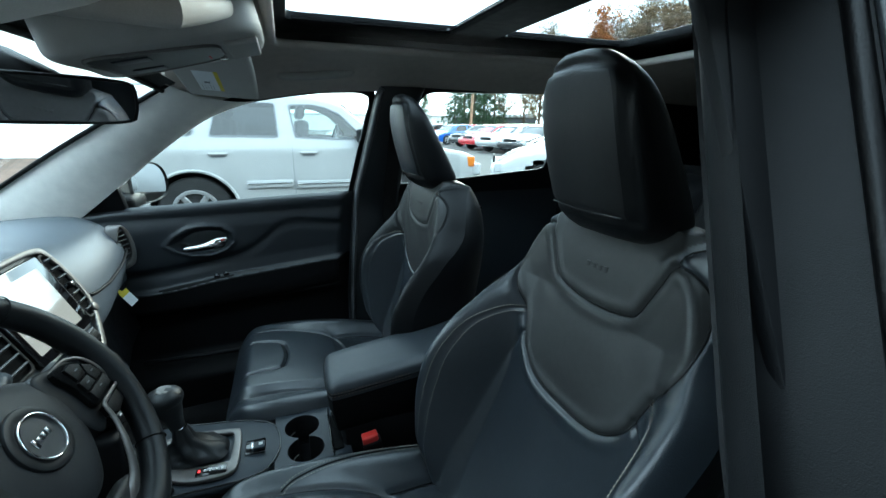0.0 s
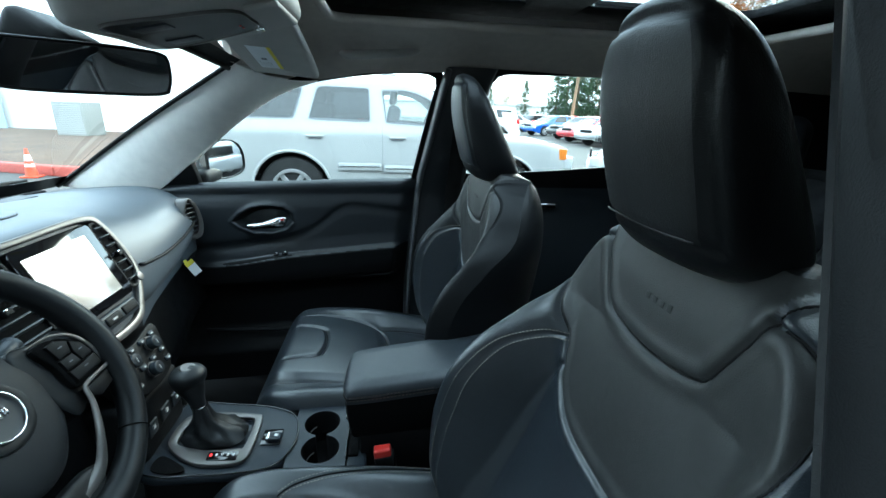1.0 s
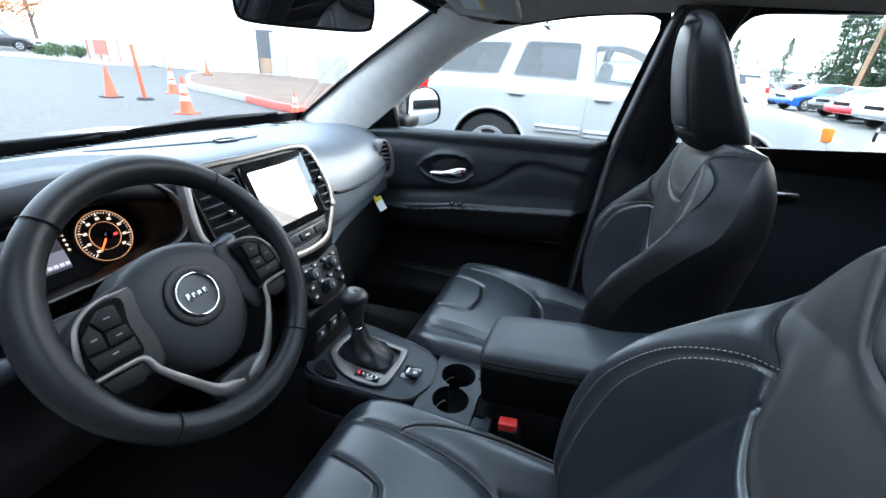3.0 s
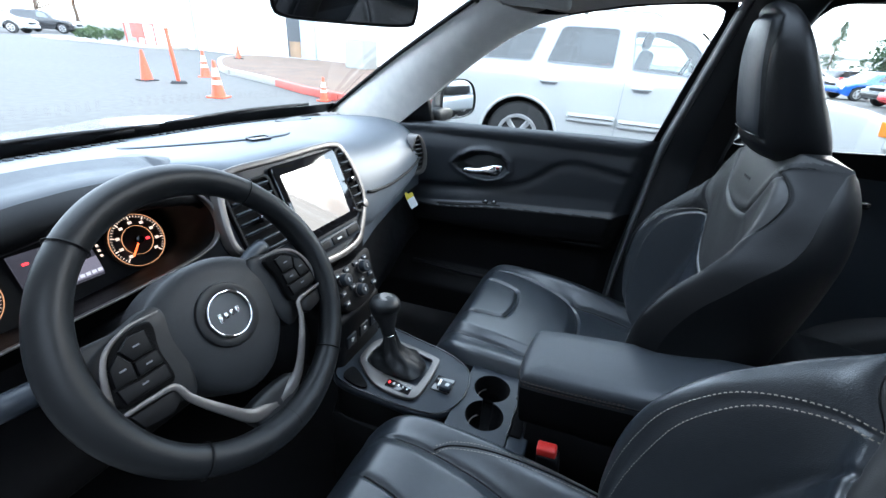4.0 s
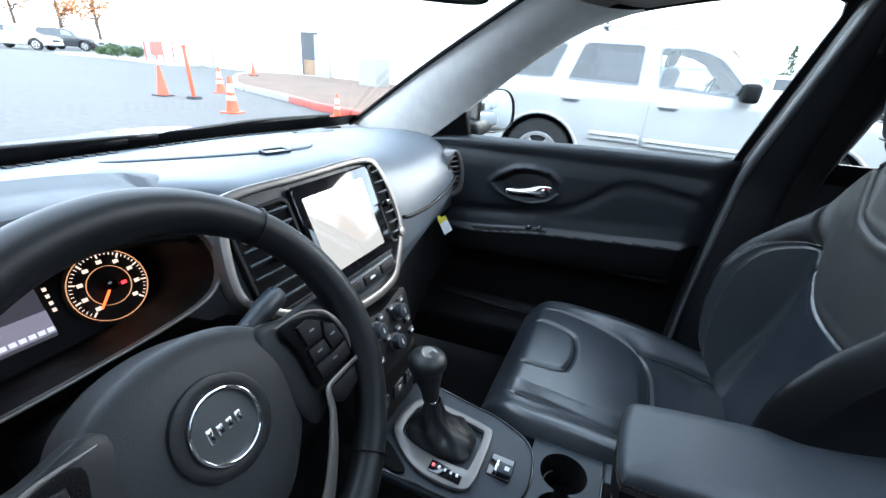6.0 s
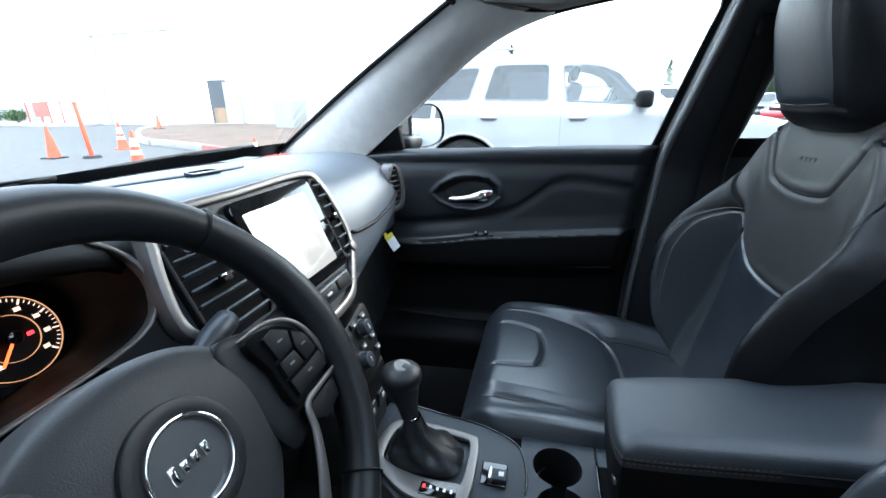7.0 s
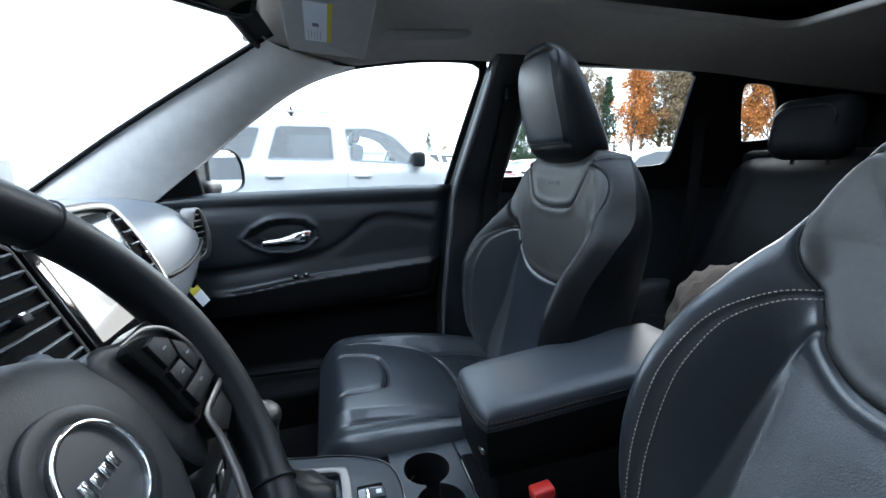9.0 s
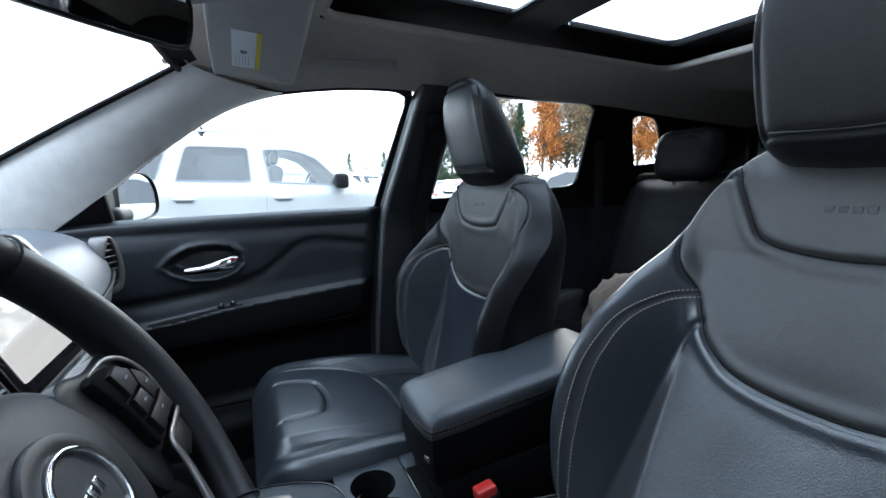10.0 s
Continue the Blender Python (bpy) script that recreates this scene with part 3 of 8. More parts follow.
# centre pillars
def b_pillar(sign, name):
    cols = []
    aft = 0.0 if sign > 0 else 0.035
    zs = np.linspace(0.40, 1.475, 30)
    for z in zs:
        front = float(np.interp(z, [0.40, 0.70, 1.10, 1.45, 1.475], [0.455, 0.462, 0.505, 0.575, 0.585]))
        back = float(np.interp(z, [0.40, 0.70, 1.10, 1.45, 1.475], [0.73, 0.70, 0.685, 0.735, 0.75]))
        y = float(side_y(0.55, z))
        inner = y - 0.030 + (0.02 if z > 1.44 else 0)
        ring = []
        for a in np.linspace(math.pi, 0, 13):
            t = (1 - math.cos(a)) / 2
            x = front + (back - front) * (1 - t)
            bulge = (math.sin(a)) ** 0.45
            ring.append((x + aft, sign * (y + 0.02 - (y + 0.02 - inner) * bulge), z))
        cols.append(ring)
    k = len(cols[0])
    v = [p for r in cols for p in r]
    ob = link_mesh(name, v, sheet_faces(len(zs), k), PILLAR_MID if sign > 0 else PILLAR_DARK)
    return tagged(ob, "dark grey moulded centre pillar trim", "pillar", kind="structure")


# added pale strip: window light on the pillar's front edge, put in as colour
PILLAR_SHEEN = mat("pillar_edge_sheen", (0.10, 0.105, 0.11), 0.34, grain=0.06, bump=0.1, scale=240, blotch=0.05, spec=0.7)
sheen_line = spline([(0.476, 0.50), (0.482, 0.70), (0.498, 0.90), (0.517, 1.10), (0.540, 1.22), (0.568, 1.36), (0.584, 1.440), (0.590, 1.466)], 40)
sheen_strip = tube("trim", [(x, float(side_y(x, z)) - 0.020, z) for x, z in sheen_line], np.interp(np.linspace(0, 1, 40), [0, 0.5, 0.9, 1], [0.010, 0.016, 0.016, 0.016]), PILLAR_SHEEN, seg=10, squash=0.6, up=(1, 0, 0))
tagged(sheen_strip, "pale strip standing in for the lit edge of the centre pillar", "trim", kind="structure")
b_pillar(1, "pillar_right")
b_pillar(-1, "pillar_left")

# outer face of the left centre pillar, seen in the open doorway, with its weather seals and the closed rear door's edge
aperture = thing("door_frame_left", "dark painted door aperture with rubber seals and rear door edge", "door frame", kind="structure")
zs = np.linspace(0.38, 1.50, 24)


def doorway(offx, offy, ins=1.0):
    out = []
    for z in zs:
        x = float(np.interp(z, [0.38, 0.70, 1.10, 1.50], [0.487, 0.495, 0.535, 0.613])) + offx
        y = -(float(side_y(0.55, z)) + offy)
        out.append((x, y, z))
    return out


for (x0, y0, x1, y1, m, nm, lb) in ((0.028, -0.030, 0.052, 0.076, PILLAR_DARK, "jamb", "dark trim return"), (0.052, 0.076, 0.060, 0.100, CAR_JAMB, "pillar_skin", "dark blue painted pillar face"),
                                    (0.060, 0.100, 0.065, 0.14, CAR_JAMB, "pillar_skin", "dark blue painted pillar face"), (0.110, 0.10, 0.112, 0.19, CAR_JAMB, "door_edge", "painted rear door edge"),
                                    (0.112, 0.19, 0.90, 0.20, CAR_JAMB, "door_skin", "painted rear door skin")):
    a, b = doorway(x0, y0), doorway(x1, y1)
    v = [p for pr in zip(a, b) for p in pr]
    link_mesh(nm, v, sheet_faces(len(zs), 2), m, aperture, lb)
tube("seal", doorway(0.052, 0.078), 0.0075, RUBBER, aperture, "bulb rubber door seal", seg=10)
tube("seal", doorway(0.055, 0.092), 0.004, PILLAR_MID, aperture, "thin grey seal lip", seg=8)
tube("seal", doorway(0.072, 0.124), 0.012, PILLAR_MID, aperture, "rear door grey rubber seal", seg=10)
tube("seal", doorway(0.085, 0.150), 0.006, RUBBER, aperture, "thin rubber seal", seg=8)

# right front door: window frame, glass and relief panel
door = thing("door_1", "black vinyl front passenger door with chrome handle, closed", "car door", kind="structure")
n = 96
inner = resample(DLO_FRONT, n)
c = np.mean(inner, 0)
outer = []
for p, q, r in zip(inner[-1:] + inner[:-1], inner, inner[1:] + inner[:1]):
    t = np.array(r) - np.array(p)
    nn = np.array([t[1], -t[0]]) / (np.linalg.norm(t) + 1e-9)
    if np.dot(nn, np.array(q) - c) < 0:
        nn = -nn
    outer.append(tuple(np.array(q) + nn * 0.028))
part("window_frame", on_side(ring_plate(outer, inner, 0.014, 0.003), 1, 0.028), RUBBER, door, "black rubber window channel")
g = part("window_pane", on_side(slab(inner, 0.004), 1, 0.034), CLEAR, door, smooth=False)
g.visible_shadow = False
# sail panel in front of the window
sail = [(-0.385, 1.06), (-0.345, 1.075), (-0.262, 1.135), (-0.228, 1.158), (-0.224, 1.09), (-0.235, 1.072)]
part("sail_panel", on_side(slab(sail, 0.03, 0.004), 1, 0.012), PLASTIC, door, "black triangular mirror cover")

WAVE = spline([(-0.42, 0.872), (-0.20, 0.872), (0.00, 0.893), (0.10, 0.915), (0.17, 0.958), (0.215, 0.995), (0.262, 1.012), (0.32, 1.010), (0.46, 0.990), (0.60, 0.985)], 60)
ARM = spline([(-0.42, 0.800), (-0.165, 0.806), (0.02, 0.828), (0.20, 0.842), (0.44, 0.858), (0.60, 0.862)], 40)
PULL_OUT = [(-0.128, 0.958), (-0.105, 0.985), (-0.06, 1.008), (-0.01, 1.014), (0.04, 1.006), (0.066, 0.985), (0.072, 0.955), (0.045, 0.928), (0.00, 0.914), (-0.06, 0.918), (-0.105, 0.938)]


def inside(x, z, poly):
    res = np.zeros(np.shape(x), bool)
    p = np.array(poly)
    for (x0, z0), (x1, z1) in zip(p, np.roll(p, -1, 0)):
        hit = (z0 > z) != (z1 > z)
        res ^= hit & (x < (x1 - x0) * (z - z0) / (z1 - z0 + 1e-12) + x0)
    return res


def door_depth(x, z):
    """How far the panel stands proud of the flank: sill roll, wave shelf, armrest and map pocket."""
    wave = np.interp(x, WAVE[:, 0], WAVE[:, 1])
    arm = np.interp(x, ARM[:, 0], ARM[:, 1])
    d = 0.010 + 0.012 * smooth(1.06, 1.00, z)
    roll = np.clip((z - 1.055) / 0.045, 0, 1)
    d = d - 0.030 * roll ** 3
    d = d + 0.004 * smooth(wave - 0.004, wave + 0.010, z) * smooth(1.10, 1.02, z)
    d = d - 0.006 * np.exp(-((z - wave + 0.010) / 0.018) ** 2)
    shelf = smooth(arm + 0.012, arm - 0.006, z) * smooth(arm - 0.16, arm - 0.05, z)
    d = d + 0.022 * shelf * smooth(-0.42, -0.16, x)
    d = d + 0.010 * smooth(arm + 0.055, arm + 0.0, z)
    pocket = smooth(0.74, 0.72, z) * smooth(0.50, 0.56, z)
    d = d - 0.03 * pocket
    d = d + 0.03 * smooth(0.52, 0.46, z)
    line = 0.738 + 0.06 * (x - 0.17)
    d = d - 0.006 * np.exp(-((z - line) / 0.005) ** 2) * smooth(0.12, 0.17, x)
    e = seam_dist(x, z, PULL_OUT + PULL_OUT[:1])
    ins = inside(x, z, PULL_OUT)
    d = d - np.where(ins, 0.038 * smooth(0.0, 0.022, e), 0) + np.where(ins, 0, 0.007 * np.exp(-(e / 0.010) ** 2))
    return d


xs = np.linspace(-0.46, 0.555, 190)
zz = np.linspace(0.36, 1.100, 190)
X, Z = np.meshgrid(xs, zz, indexing="ij")
D = door_depth(X, Z)
lap = np.interp(Z, [0.40, 0.70, 1.10], [0.455, 0.462, 0.505])
D = D * (1 - smooth(lap - 0.06, lap - 0.004, X)) - 0.012 * smooth(lap - 0.05, lap + 0.01, X)
top = np.interp(X, [-0.46, -0.23, 0.05, 0.30, 0.56], [1.070, 1.088, 1.095, 1.102, 1.106])
Z2 = np.where(Z > 1.03, 1.03 + (Z - 1.03) * (top - 1.03) / 0.07, Z)
Y = side_y(X, np.minimum(Z2, 1.095)) - D
v = np.stack([X, Y, Z2], -1).reshape(-1, 3)
panel = link_mesh("door_panel", v, sheet_faces(190, 190), DOOR_SKIN, door)
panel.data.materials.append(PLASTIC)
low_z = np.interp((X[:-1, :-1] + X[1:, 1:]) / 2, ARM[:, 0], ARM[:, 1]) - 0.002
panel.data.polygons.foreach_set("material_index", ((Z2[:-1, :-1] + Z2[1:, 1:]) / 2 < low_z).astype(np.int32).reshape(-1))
# chrome pull with its bezel
hp = spline([(-0.076, 0.660, 0.948), (-0.03, 0.652, 0.952), (0.012, 0.657, 0.958), (0.048, 0.670, 0.964)], 16)
tube("door_handle", hp, [0.007, 0.009, 0.010, 0.0105, 0.0105, 0.0105, 0.011, 0.012, 0.013, 0.0145, 0.016, 0.0175, 0.0185, 0.019, 0.018, 0.011], CHROME, door, "chrome pull handle", squash=1.05, seg=14)
part("lock_button", rbox((0.026, 0.014, 0.020), (0.046, 0.656, 0.972), 0.005), CHROME, door, "chrome lock button")
part("lock_mark", rbox((0.010, 0.004, 0.006), (0.046, 0.6485, 0.975), 0.001), RED, door, "red lock mark")
# armrest switch plate with its switches and a silver line as edge highlight
plate = spline([(-0.17, 0.806), (-0.02, 0.824), (0.06, 0.832)], 12)
v = []
for x, z in plate:
    y = float(side_y(x, z))
    v += [(x, y - 0.016, z + 0.007), (x, y - 0.044, z + 0.004), (x, y - 0.050, z - 0.003), (x, y - 0.044, z - 0.012)]
link_mesh("switch_plate", v, sheet_faces(12, 4), PLASTIC, door, "black window switch plate")
for x in (0.005, 0.035):
    z = float(np.interp(x, plate[:, 0], plate[:, 1]))
    part("switch", rbox((0.018, 0.022, 0.008), (x, float(side_y(x, z)) - 0.032, z + 0.010), 0.003), GLOSS, door, "window switch")
    part("switch_mark", rbox((0.006, 0.008, 0.0012), (x, float(side_y(x, z)) - 0.032, z + 0.0146), 0.0), WHITE_INK, door)
ed = [(x, float(side_y(x, z)) - 0.0505, z - 0.004) for x, z in spline([(-0.17, 0.803), (-0.02, 0.821), (0.06, 0.829)], 12)]
tube("switch_plate_glint", ed, 0.0022, SATIN, door, "thin silver line standing in for the edge highlight", seg=6)
ap = [(x, float(side_y(x, z)) - 0.043, z + 0.002) for x, z in spline([(0.075, 0.834), (0.20, 0.845), (0.44, 0.861)], 30)]
stitches("stitching", ap, (0, -0.6, 0.8), door, 0.004, 0.003, 0.0008, mat("brown_thread", (0.12, 0.08, 0.06), 0.7))
# map pocket lip
tube("pocket_lip", [(x, float(side_y(x, 0.56)) - 0.05, z) for x, z in spline([(-0.25, 0.56), (0.05, 0.545), (0.40, 0.55)], 14)], 0.008, PLASTIC, door, seg=8)
# rear door pull far behind
pull = part("door_handle", rbox((0.085, 0.024, 0.024), (1.02, 0.772, 1.005), 0.009), CHROME, None)
tagged(pull, "chrome pull handle on the rear door", "door handle", kind="structure")

# belt on the right pillar
belt = thing("seat_belt", "black webbing seat belt hanging at the centre pillar", "seat belt")
v = []
for t in np.linspace(0, 1, 14):
    z = 1.36 - 0.80 * t
    x = 0.645 - 0.02 * t
    y = float(side_y(0.55, z)) - 0.046
    v += [(x - 0.026, y - 0.002, z), (x, y - 0.004, z), (x + 0.026, y, z)]
link_mesh("webbing", v, sheet_faces(14, 3), BELT, belt)
part("anchor", rbox((0.05, 0.02, 0.045), (0.643, float(side_y(0.55, 1.37)) - 0.046, 1.372), 0.008), PLASTIC, belt, "black belt guide")
rear_belt = thing("seat_belt", "black webbing seat belt beside the rear seat", "seat belt")
v = []
for t in np.linspace(0, 1, 12):
    z = 1.40 - 0.75 * t
    v += [(1.40 - 0.03 * t - 0.024, 0.675 - 0.13 * t * (1 - t), z), (1.40 - 0.03 * t + 0.024, 0.672 - 0.13 * t * (1 - t), z)]
link_mesh("webbing", v, sheet_faces(12, 2), BELT, rear_belt)

# ---- dashboard ----
dash = thing("dashboard", "charcoal soft vinyl dashboard with silver trimmed centre stack", "dashboard")
ST = [-0.74, -0.62, -0.56, -0.39, -0.26, -0.225, -0.17, -0.05, 0.10, 0.20, 0.32, 0.46, 0.58, 0.655]
# profile points run from the glass over the crown to the lower edge; rows are stations across the car
PX = [
    [-0.76, -0.62, -0.48, -0.36, -0.29, -0.255, -0.245, -0.245, -0.250, -0.27],
    [-0.77, -0.63, -0.48, -0.36, -0.28, -0.245, -0.235, -0.235, -0.240, -0.26],
    [-0.77, -0.63, -0.48, -0.38, -0.31, -0.320, -0.42, -0.44, -0.44, -0.44],
    [-0.78, -0.64, -0.49, -0.38, -0.31, -0.320, -0.42, -0.44, -0.44, -0.44],
    [-0.78, -0.64, -0.49, -0.38, -0.31, -0.320, -0.42, -0.44, -0.44, -0.44],
    [-0.78, -0.64, -0.49, -0.38, -0.31, -0.310, -0.38, -0.39, -0.39, -0.39],
    [-0.78, -0.64, -0.49, -0.37, -0.28, -0.230, -0.205, -0.18, -0.16, -0.15],
    [-0.78, -0.64, -0.49, -0.37, -0.28, -0.232, -0.215, -0.19, -0.17, -0.15],
    [-0.78, -0.64, -0.49, -0.37, -0.28, -0.232, -0.215, -0.19, -0.17, -0.16],
    [-0.78, -0.64, -0.49, -0.38, -0.29, -0.230, -0.190, -0.165, -0.165, -0.20],
    [-0.77, -0.63, -0.49, -0.39, -0.30, -0.235, -0.190, -0.172, -0.180, -0.23],
    [-0.75, -0.62, -0.49, -0.39, -0.31, -0.245, -0.200, -0.188, -0.200, -0.25],
    [-0.73, -0.61, -0.49, -0.40, -0.32, -0.260, -0.220, -0.208, -0.222, -0.26],
    [-0.70, -0.60, -0.49, -0.41, -0.34, -0.290, -0.255, -0.240, -0.250, -0.28],
]
PZ = [
    [1.055, 1.072, 1.085, 1.09, 1.085, 1.060, 1.02, 0.97, 0.93, 0.90],
    [1.057, 1.075, 1.090, 1.10, 1.100, 1.080, 1.04, 0.98, 0.94, 0.91],
    [1.058, 1.080, 1.100, 1.115, 1.115, 1.095, 1.05, 0.99, 0.95, 0.92],
    [1.060, 1.082, 1.105, 1.120, 1.118, 1.098, 1.05, 0.99, 0.95, 0.92],
    [1.060, 1.083, 1.105, 1.118, 1.115, 1.097, 1.05, 0.99, 0.95, 0.92],
    [1.060, 1.083, 1.105, 1.118, 1.117, 1.100, 1.06, 1.00, 0.95, 0.92],
    [1.060, 1.083, 1.104, 1.118, 1.122, 1.115, 1.08, 1.02, 0.96, 0.92],
    [1.060, 1.083, 1.104, 1.118, 1.123, 1.117, 1.09, 1.03, 0.97, 0.92],
    [1.060, 1.083, 1.104, 1.117, 1.120, 1.112, 1.08, 1.02, 0.96, 0.90],
    [1.060, 1.082, 1.101, 1.112, 1.108, 1.080, 1.02, 0.95, 0.895, 0.86],
    [1.058, 1.080, 1.097, 1.104, 1.096, 1.065, 1.01, 0.95, 0.898, 0.87],
    [1.056, 1.076, 1.090, 1.096, 1.088, 1.060, 1.01, 0.955, 0.910, 0.88],
    [1.054, 1.072, 1.084, 1.090, 1.082, 1.058, 1.015, 0.965, 0.922, 0.89],
    [1.050, 1.066, 1.076, 1.080, 1.074, 1.052, 1.015, 0.970, 0.935, 0.90],
]


def profile_at(y, n=44):
    px = [np.interp(y, ST, [r[i] for r in PX]) for i in range(10)]
    pz = [np.interp(y, ST, [r[i] for r in PZ]) for i in range(10)]
    return spline(list(zip(px, pz)), n)


ys = np.linspace(-0.74, 0.655, 90)
pr = [profile_at(y) for y in ys]
for _ in range(4):
    pr = [pr[0]] + [(pr[i - 1] + 2 * pr[i] + pr[i + 1]) / 4 for i in range(1, 89)] + [pr[-1]]
v = [(x, y, z) for y, p in zip(ys, pr) for x, z in p]
link_mesh("top_pad", v, sheet_faces(90, 44), DASH, dash)
end = [(x, 0.655, z) for x, z in pr[-1]]
link_mesh("end_cap", end + [(x - 0.02, 0.70, z - 0.004) for x, z in pr[-1]], [(i, i + 1, 45 + i, 44 + i) for i in range(43)], DASH, dash)


def top_z(x, y):
    p = pr[int(np.clip((y + 0.74) / 1.395 * 89, 0, 89))]
    i = int(np.argmin(np.where(np.arange(44) < 30, abs(p[:, 0] - x), 9)))
    return float(np.interp(x, p[:28, 0], p[:28, 1])) if x < p[27, 0] else float(p[i, 1])


# seam under the pad on the passenger's side and the lower dash
seam = [(p[36, 0] + 0.004, y, p[36, 1]) for y, p in zip(ys, pr) if y > 0.19]
tube("pad_seam", seam, 0.004, PLASTIC, dash, seg=6)
low = []
LS = np.linspace(-0.72, 0.70, 36)
for y in LS:
    p = profile_at(max(-0.74, min(0.655, y)))
    a = (max(p[-1][0], -0.26), p[-1][1])
    bulge = 0.03 * math.exp(-((y - 0.36) / 0.2) ** 2)
    for x, z in spline([(a[0] + 0.012, a[1] + 0.018), (a[0] + 0.005, a[1] - 0.03), (a[0] - 0.01 + bulge, a[1] - 0.12), (a[0] + 0.01 + bulge, a[1] - 0.22), (a[0] - 0.06, a[1] - 0.29), (-0.50, 0.54), (-0.73, 0.40)], 14):
        low.append((x, y, z))
lp = link_mesh("lower_panel", low, sheet_faces(36, 14), PLASTIC, dash, "black lower dash with glovebox")
lp.data.materials.append(DASH)
for k, poly in enumerate(lp.data.polygons):
    if k % 13 < 1 and k // 13 > 22:
        poly.material_index = 1

# raised lid in the middle of the dash top, with its little catch
lid_v = []
LIDP = spline([(-0.515, -0.140), (-0.390, -0.070), (-0.322, 0.030), (-0.325, 0.110), (-0.40, 0.155), (-0.52, 0.165), (-0.590, 0.060), (-0.585, -0.100)], 64, closed=True)
for s, dz in ((1.0, 0.0002), (0.994, 0.0028), (0.97, 0.0036), (0.6, 0.0040), (0.2, 0.0040)):
    c = LIDP.mean(0)
    for q in LIDP:
        x, y = c + (q - c) * s
        lid_v.append((x, y, top_z(x, y) + dz))
f = [(k * 64 + i, k * 64 + (i + 1) % 64, (k + 1) * 64 + (i + 1) % 64, (k + 1) * 64 + i) for k in range(4) for i in range(64)]
f.append(tuple(4 * 64 + i for i in range(64)))
link_mesh("storage_lid", lid_v, f, DASH, dash, "low storage lid with thin edge")
tube("lid_gap", [(x, y, top_z(x, y) + 0.0008) for x, y in LIDP.mean(0) + (LIDP - LIDP.mean(0)) * 1.006], 0.0008, PLASTIC_GREY, dash, "thin gap round the lid", closed=True, seg=6)
part("catch", moved(ring_plate(rrect(0.026, 0.050, 0.006), rrect(0.018, 0.040, 0.004), 0.004, 0.0), pose(-0.322, 0.012, top_z(-0.322, 0.012) + 0.0058, 0, 4, -12)), PLASTIC_GREY, dash, "lid catch")
part("catch_pad", rbox((0.017, 0.038, 0.003), (-0.322, 0.012, top_z(-0.322, 0.012) + 0.0035), 0.001), GLOSS, dash)
# defroster slots along the glass
for y in np.linspace(-0.56, 0.56, 57):
    x = -0.655 - 0.03 * (1 - (y / 0.6) ** 2)
    if abs(y) > 0.03:
        part("slot", rbox((0.022, 0.010, 0.003), (x, y, top_z(x, y) + 0.0012), 0.0), PLASTIC, dash, smooth=False)
part("grille", rbox((0.05, 0.11, 0.004), (-0.56, 0.40, top_z(-0.56, 0.40) + 0.001), 0.002), PLASTIC_GREY, dash, "small speaker grille", smooth=False)

# instrument hood over the cluster
hood_lip = []
HY = np.linspace(-0.64, -0.185, 40)
rows = []
for y in HY:
    t = (y + 0.41) / 0.225
    arch = max(0.0, 1 - abs(t) ** 2.6)
    rise = 0.036 * arch
    base_x = -0.262 + 0.036 * arch
    row = []
    for s in np.linspace(0, 1, 10):
        x = -0.43 + (base_x + 0.43) * s
        zz0 = top_z(x, y) if x < -0.27 else top_z(-0.27, y)
        row.append((x, y, zz0 + rise * smooth(0.0, 0.75, s) - 0.030 * (1 - arch) * smooth(0.55, 1.0, s) + 0.001))
    lx, ly, lz = row[-1]
    row.append((lx + 0.005, ly, lz - 0.003))
    rows.append(row)
    hood_lip.append([(lx + 0.005, ly, lz - 0.003), (lx + 0.020, ly, lz - 0.010), (lx + 0.032, ly, lz - 0.024), (lx + 0.034, ly, lz - 0.036), (lx + 0.024, ly, lz - 0.044), (-0.34, ly, lz - 0.040)])
v = [p for r in rows for p in r]
link_mesh("instrument_hood", v, sheet_faces(40, 11), HOOD, dash, "arched instrument hood")
link_mesh("hood_lip", [p for r in hood_lip for p in r], sheet_faces(40, 6), PLASTIC, dash, "black lip of the instrument hood")

# instrument cluster
CL0 = Matrix(((0, -0.342, 0.94, -0.235), (1, 0, 0, -0.39), (0, 0.94, 0.342, 1.045), (0, 0, 0, 1)))
CL = CL0 @ Matrix.Translation((0, 0, -0.090))
cluster = thing("instrument_cluster", "lit instrument cluster with amber dials and silver rim", "gauge cluster")
face = spline([(-0.19, -0.055), (-0.175, 0.03), (-0.10, 0.072), (0.0, 0.080), (0.10, 0.070), (0.160, 0.030), (0.168, -0.02), (0.13, -0.052), (0.0, -0.062), (-0.12, -0.062)], 64, closed=True)
part("face", moved(slab([tuple(p) for p in face], 0.01), CL), PLASTIC, cluster, smooth=False)
inner = [tuple(p * np.array([0.95, 0.93])) for p in face]
rim = moved(ring_plate([tuple(p * 0.985) for p in face], inner, 0.012, 0.002), CL0 @ Matrix.Translation((0, 0, 0.045)))
part("rim", rim, SATIN, cluster, "satin silver rim")
v = [tuple(CL0 @ Vector((p[0] * 0.95, p[1] * 0.93, 0.04))) for p in face] + [tuple(CL @ Vector((p[0] * 0.97, p[1] * 0.97, 0.0))) for p in face]
link_mesh("cowl", v, [(i, (i + 1) % 64, 64 + (i + 1) % 64, 64 + i) for i in range(64)], PLASTIC, cluster, "black cowl")


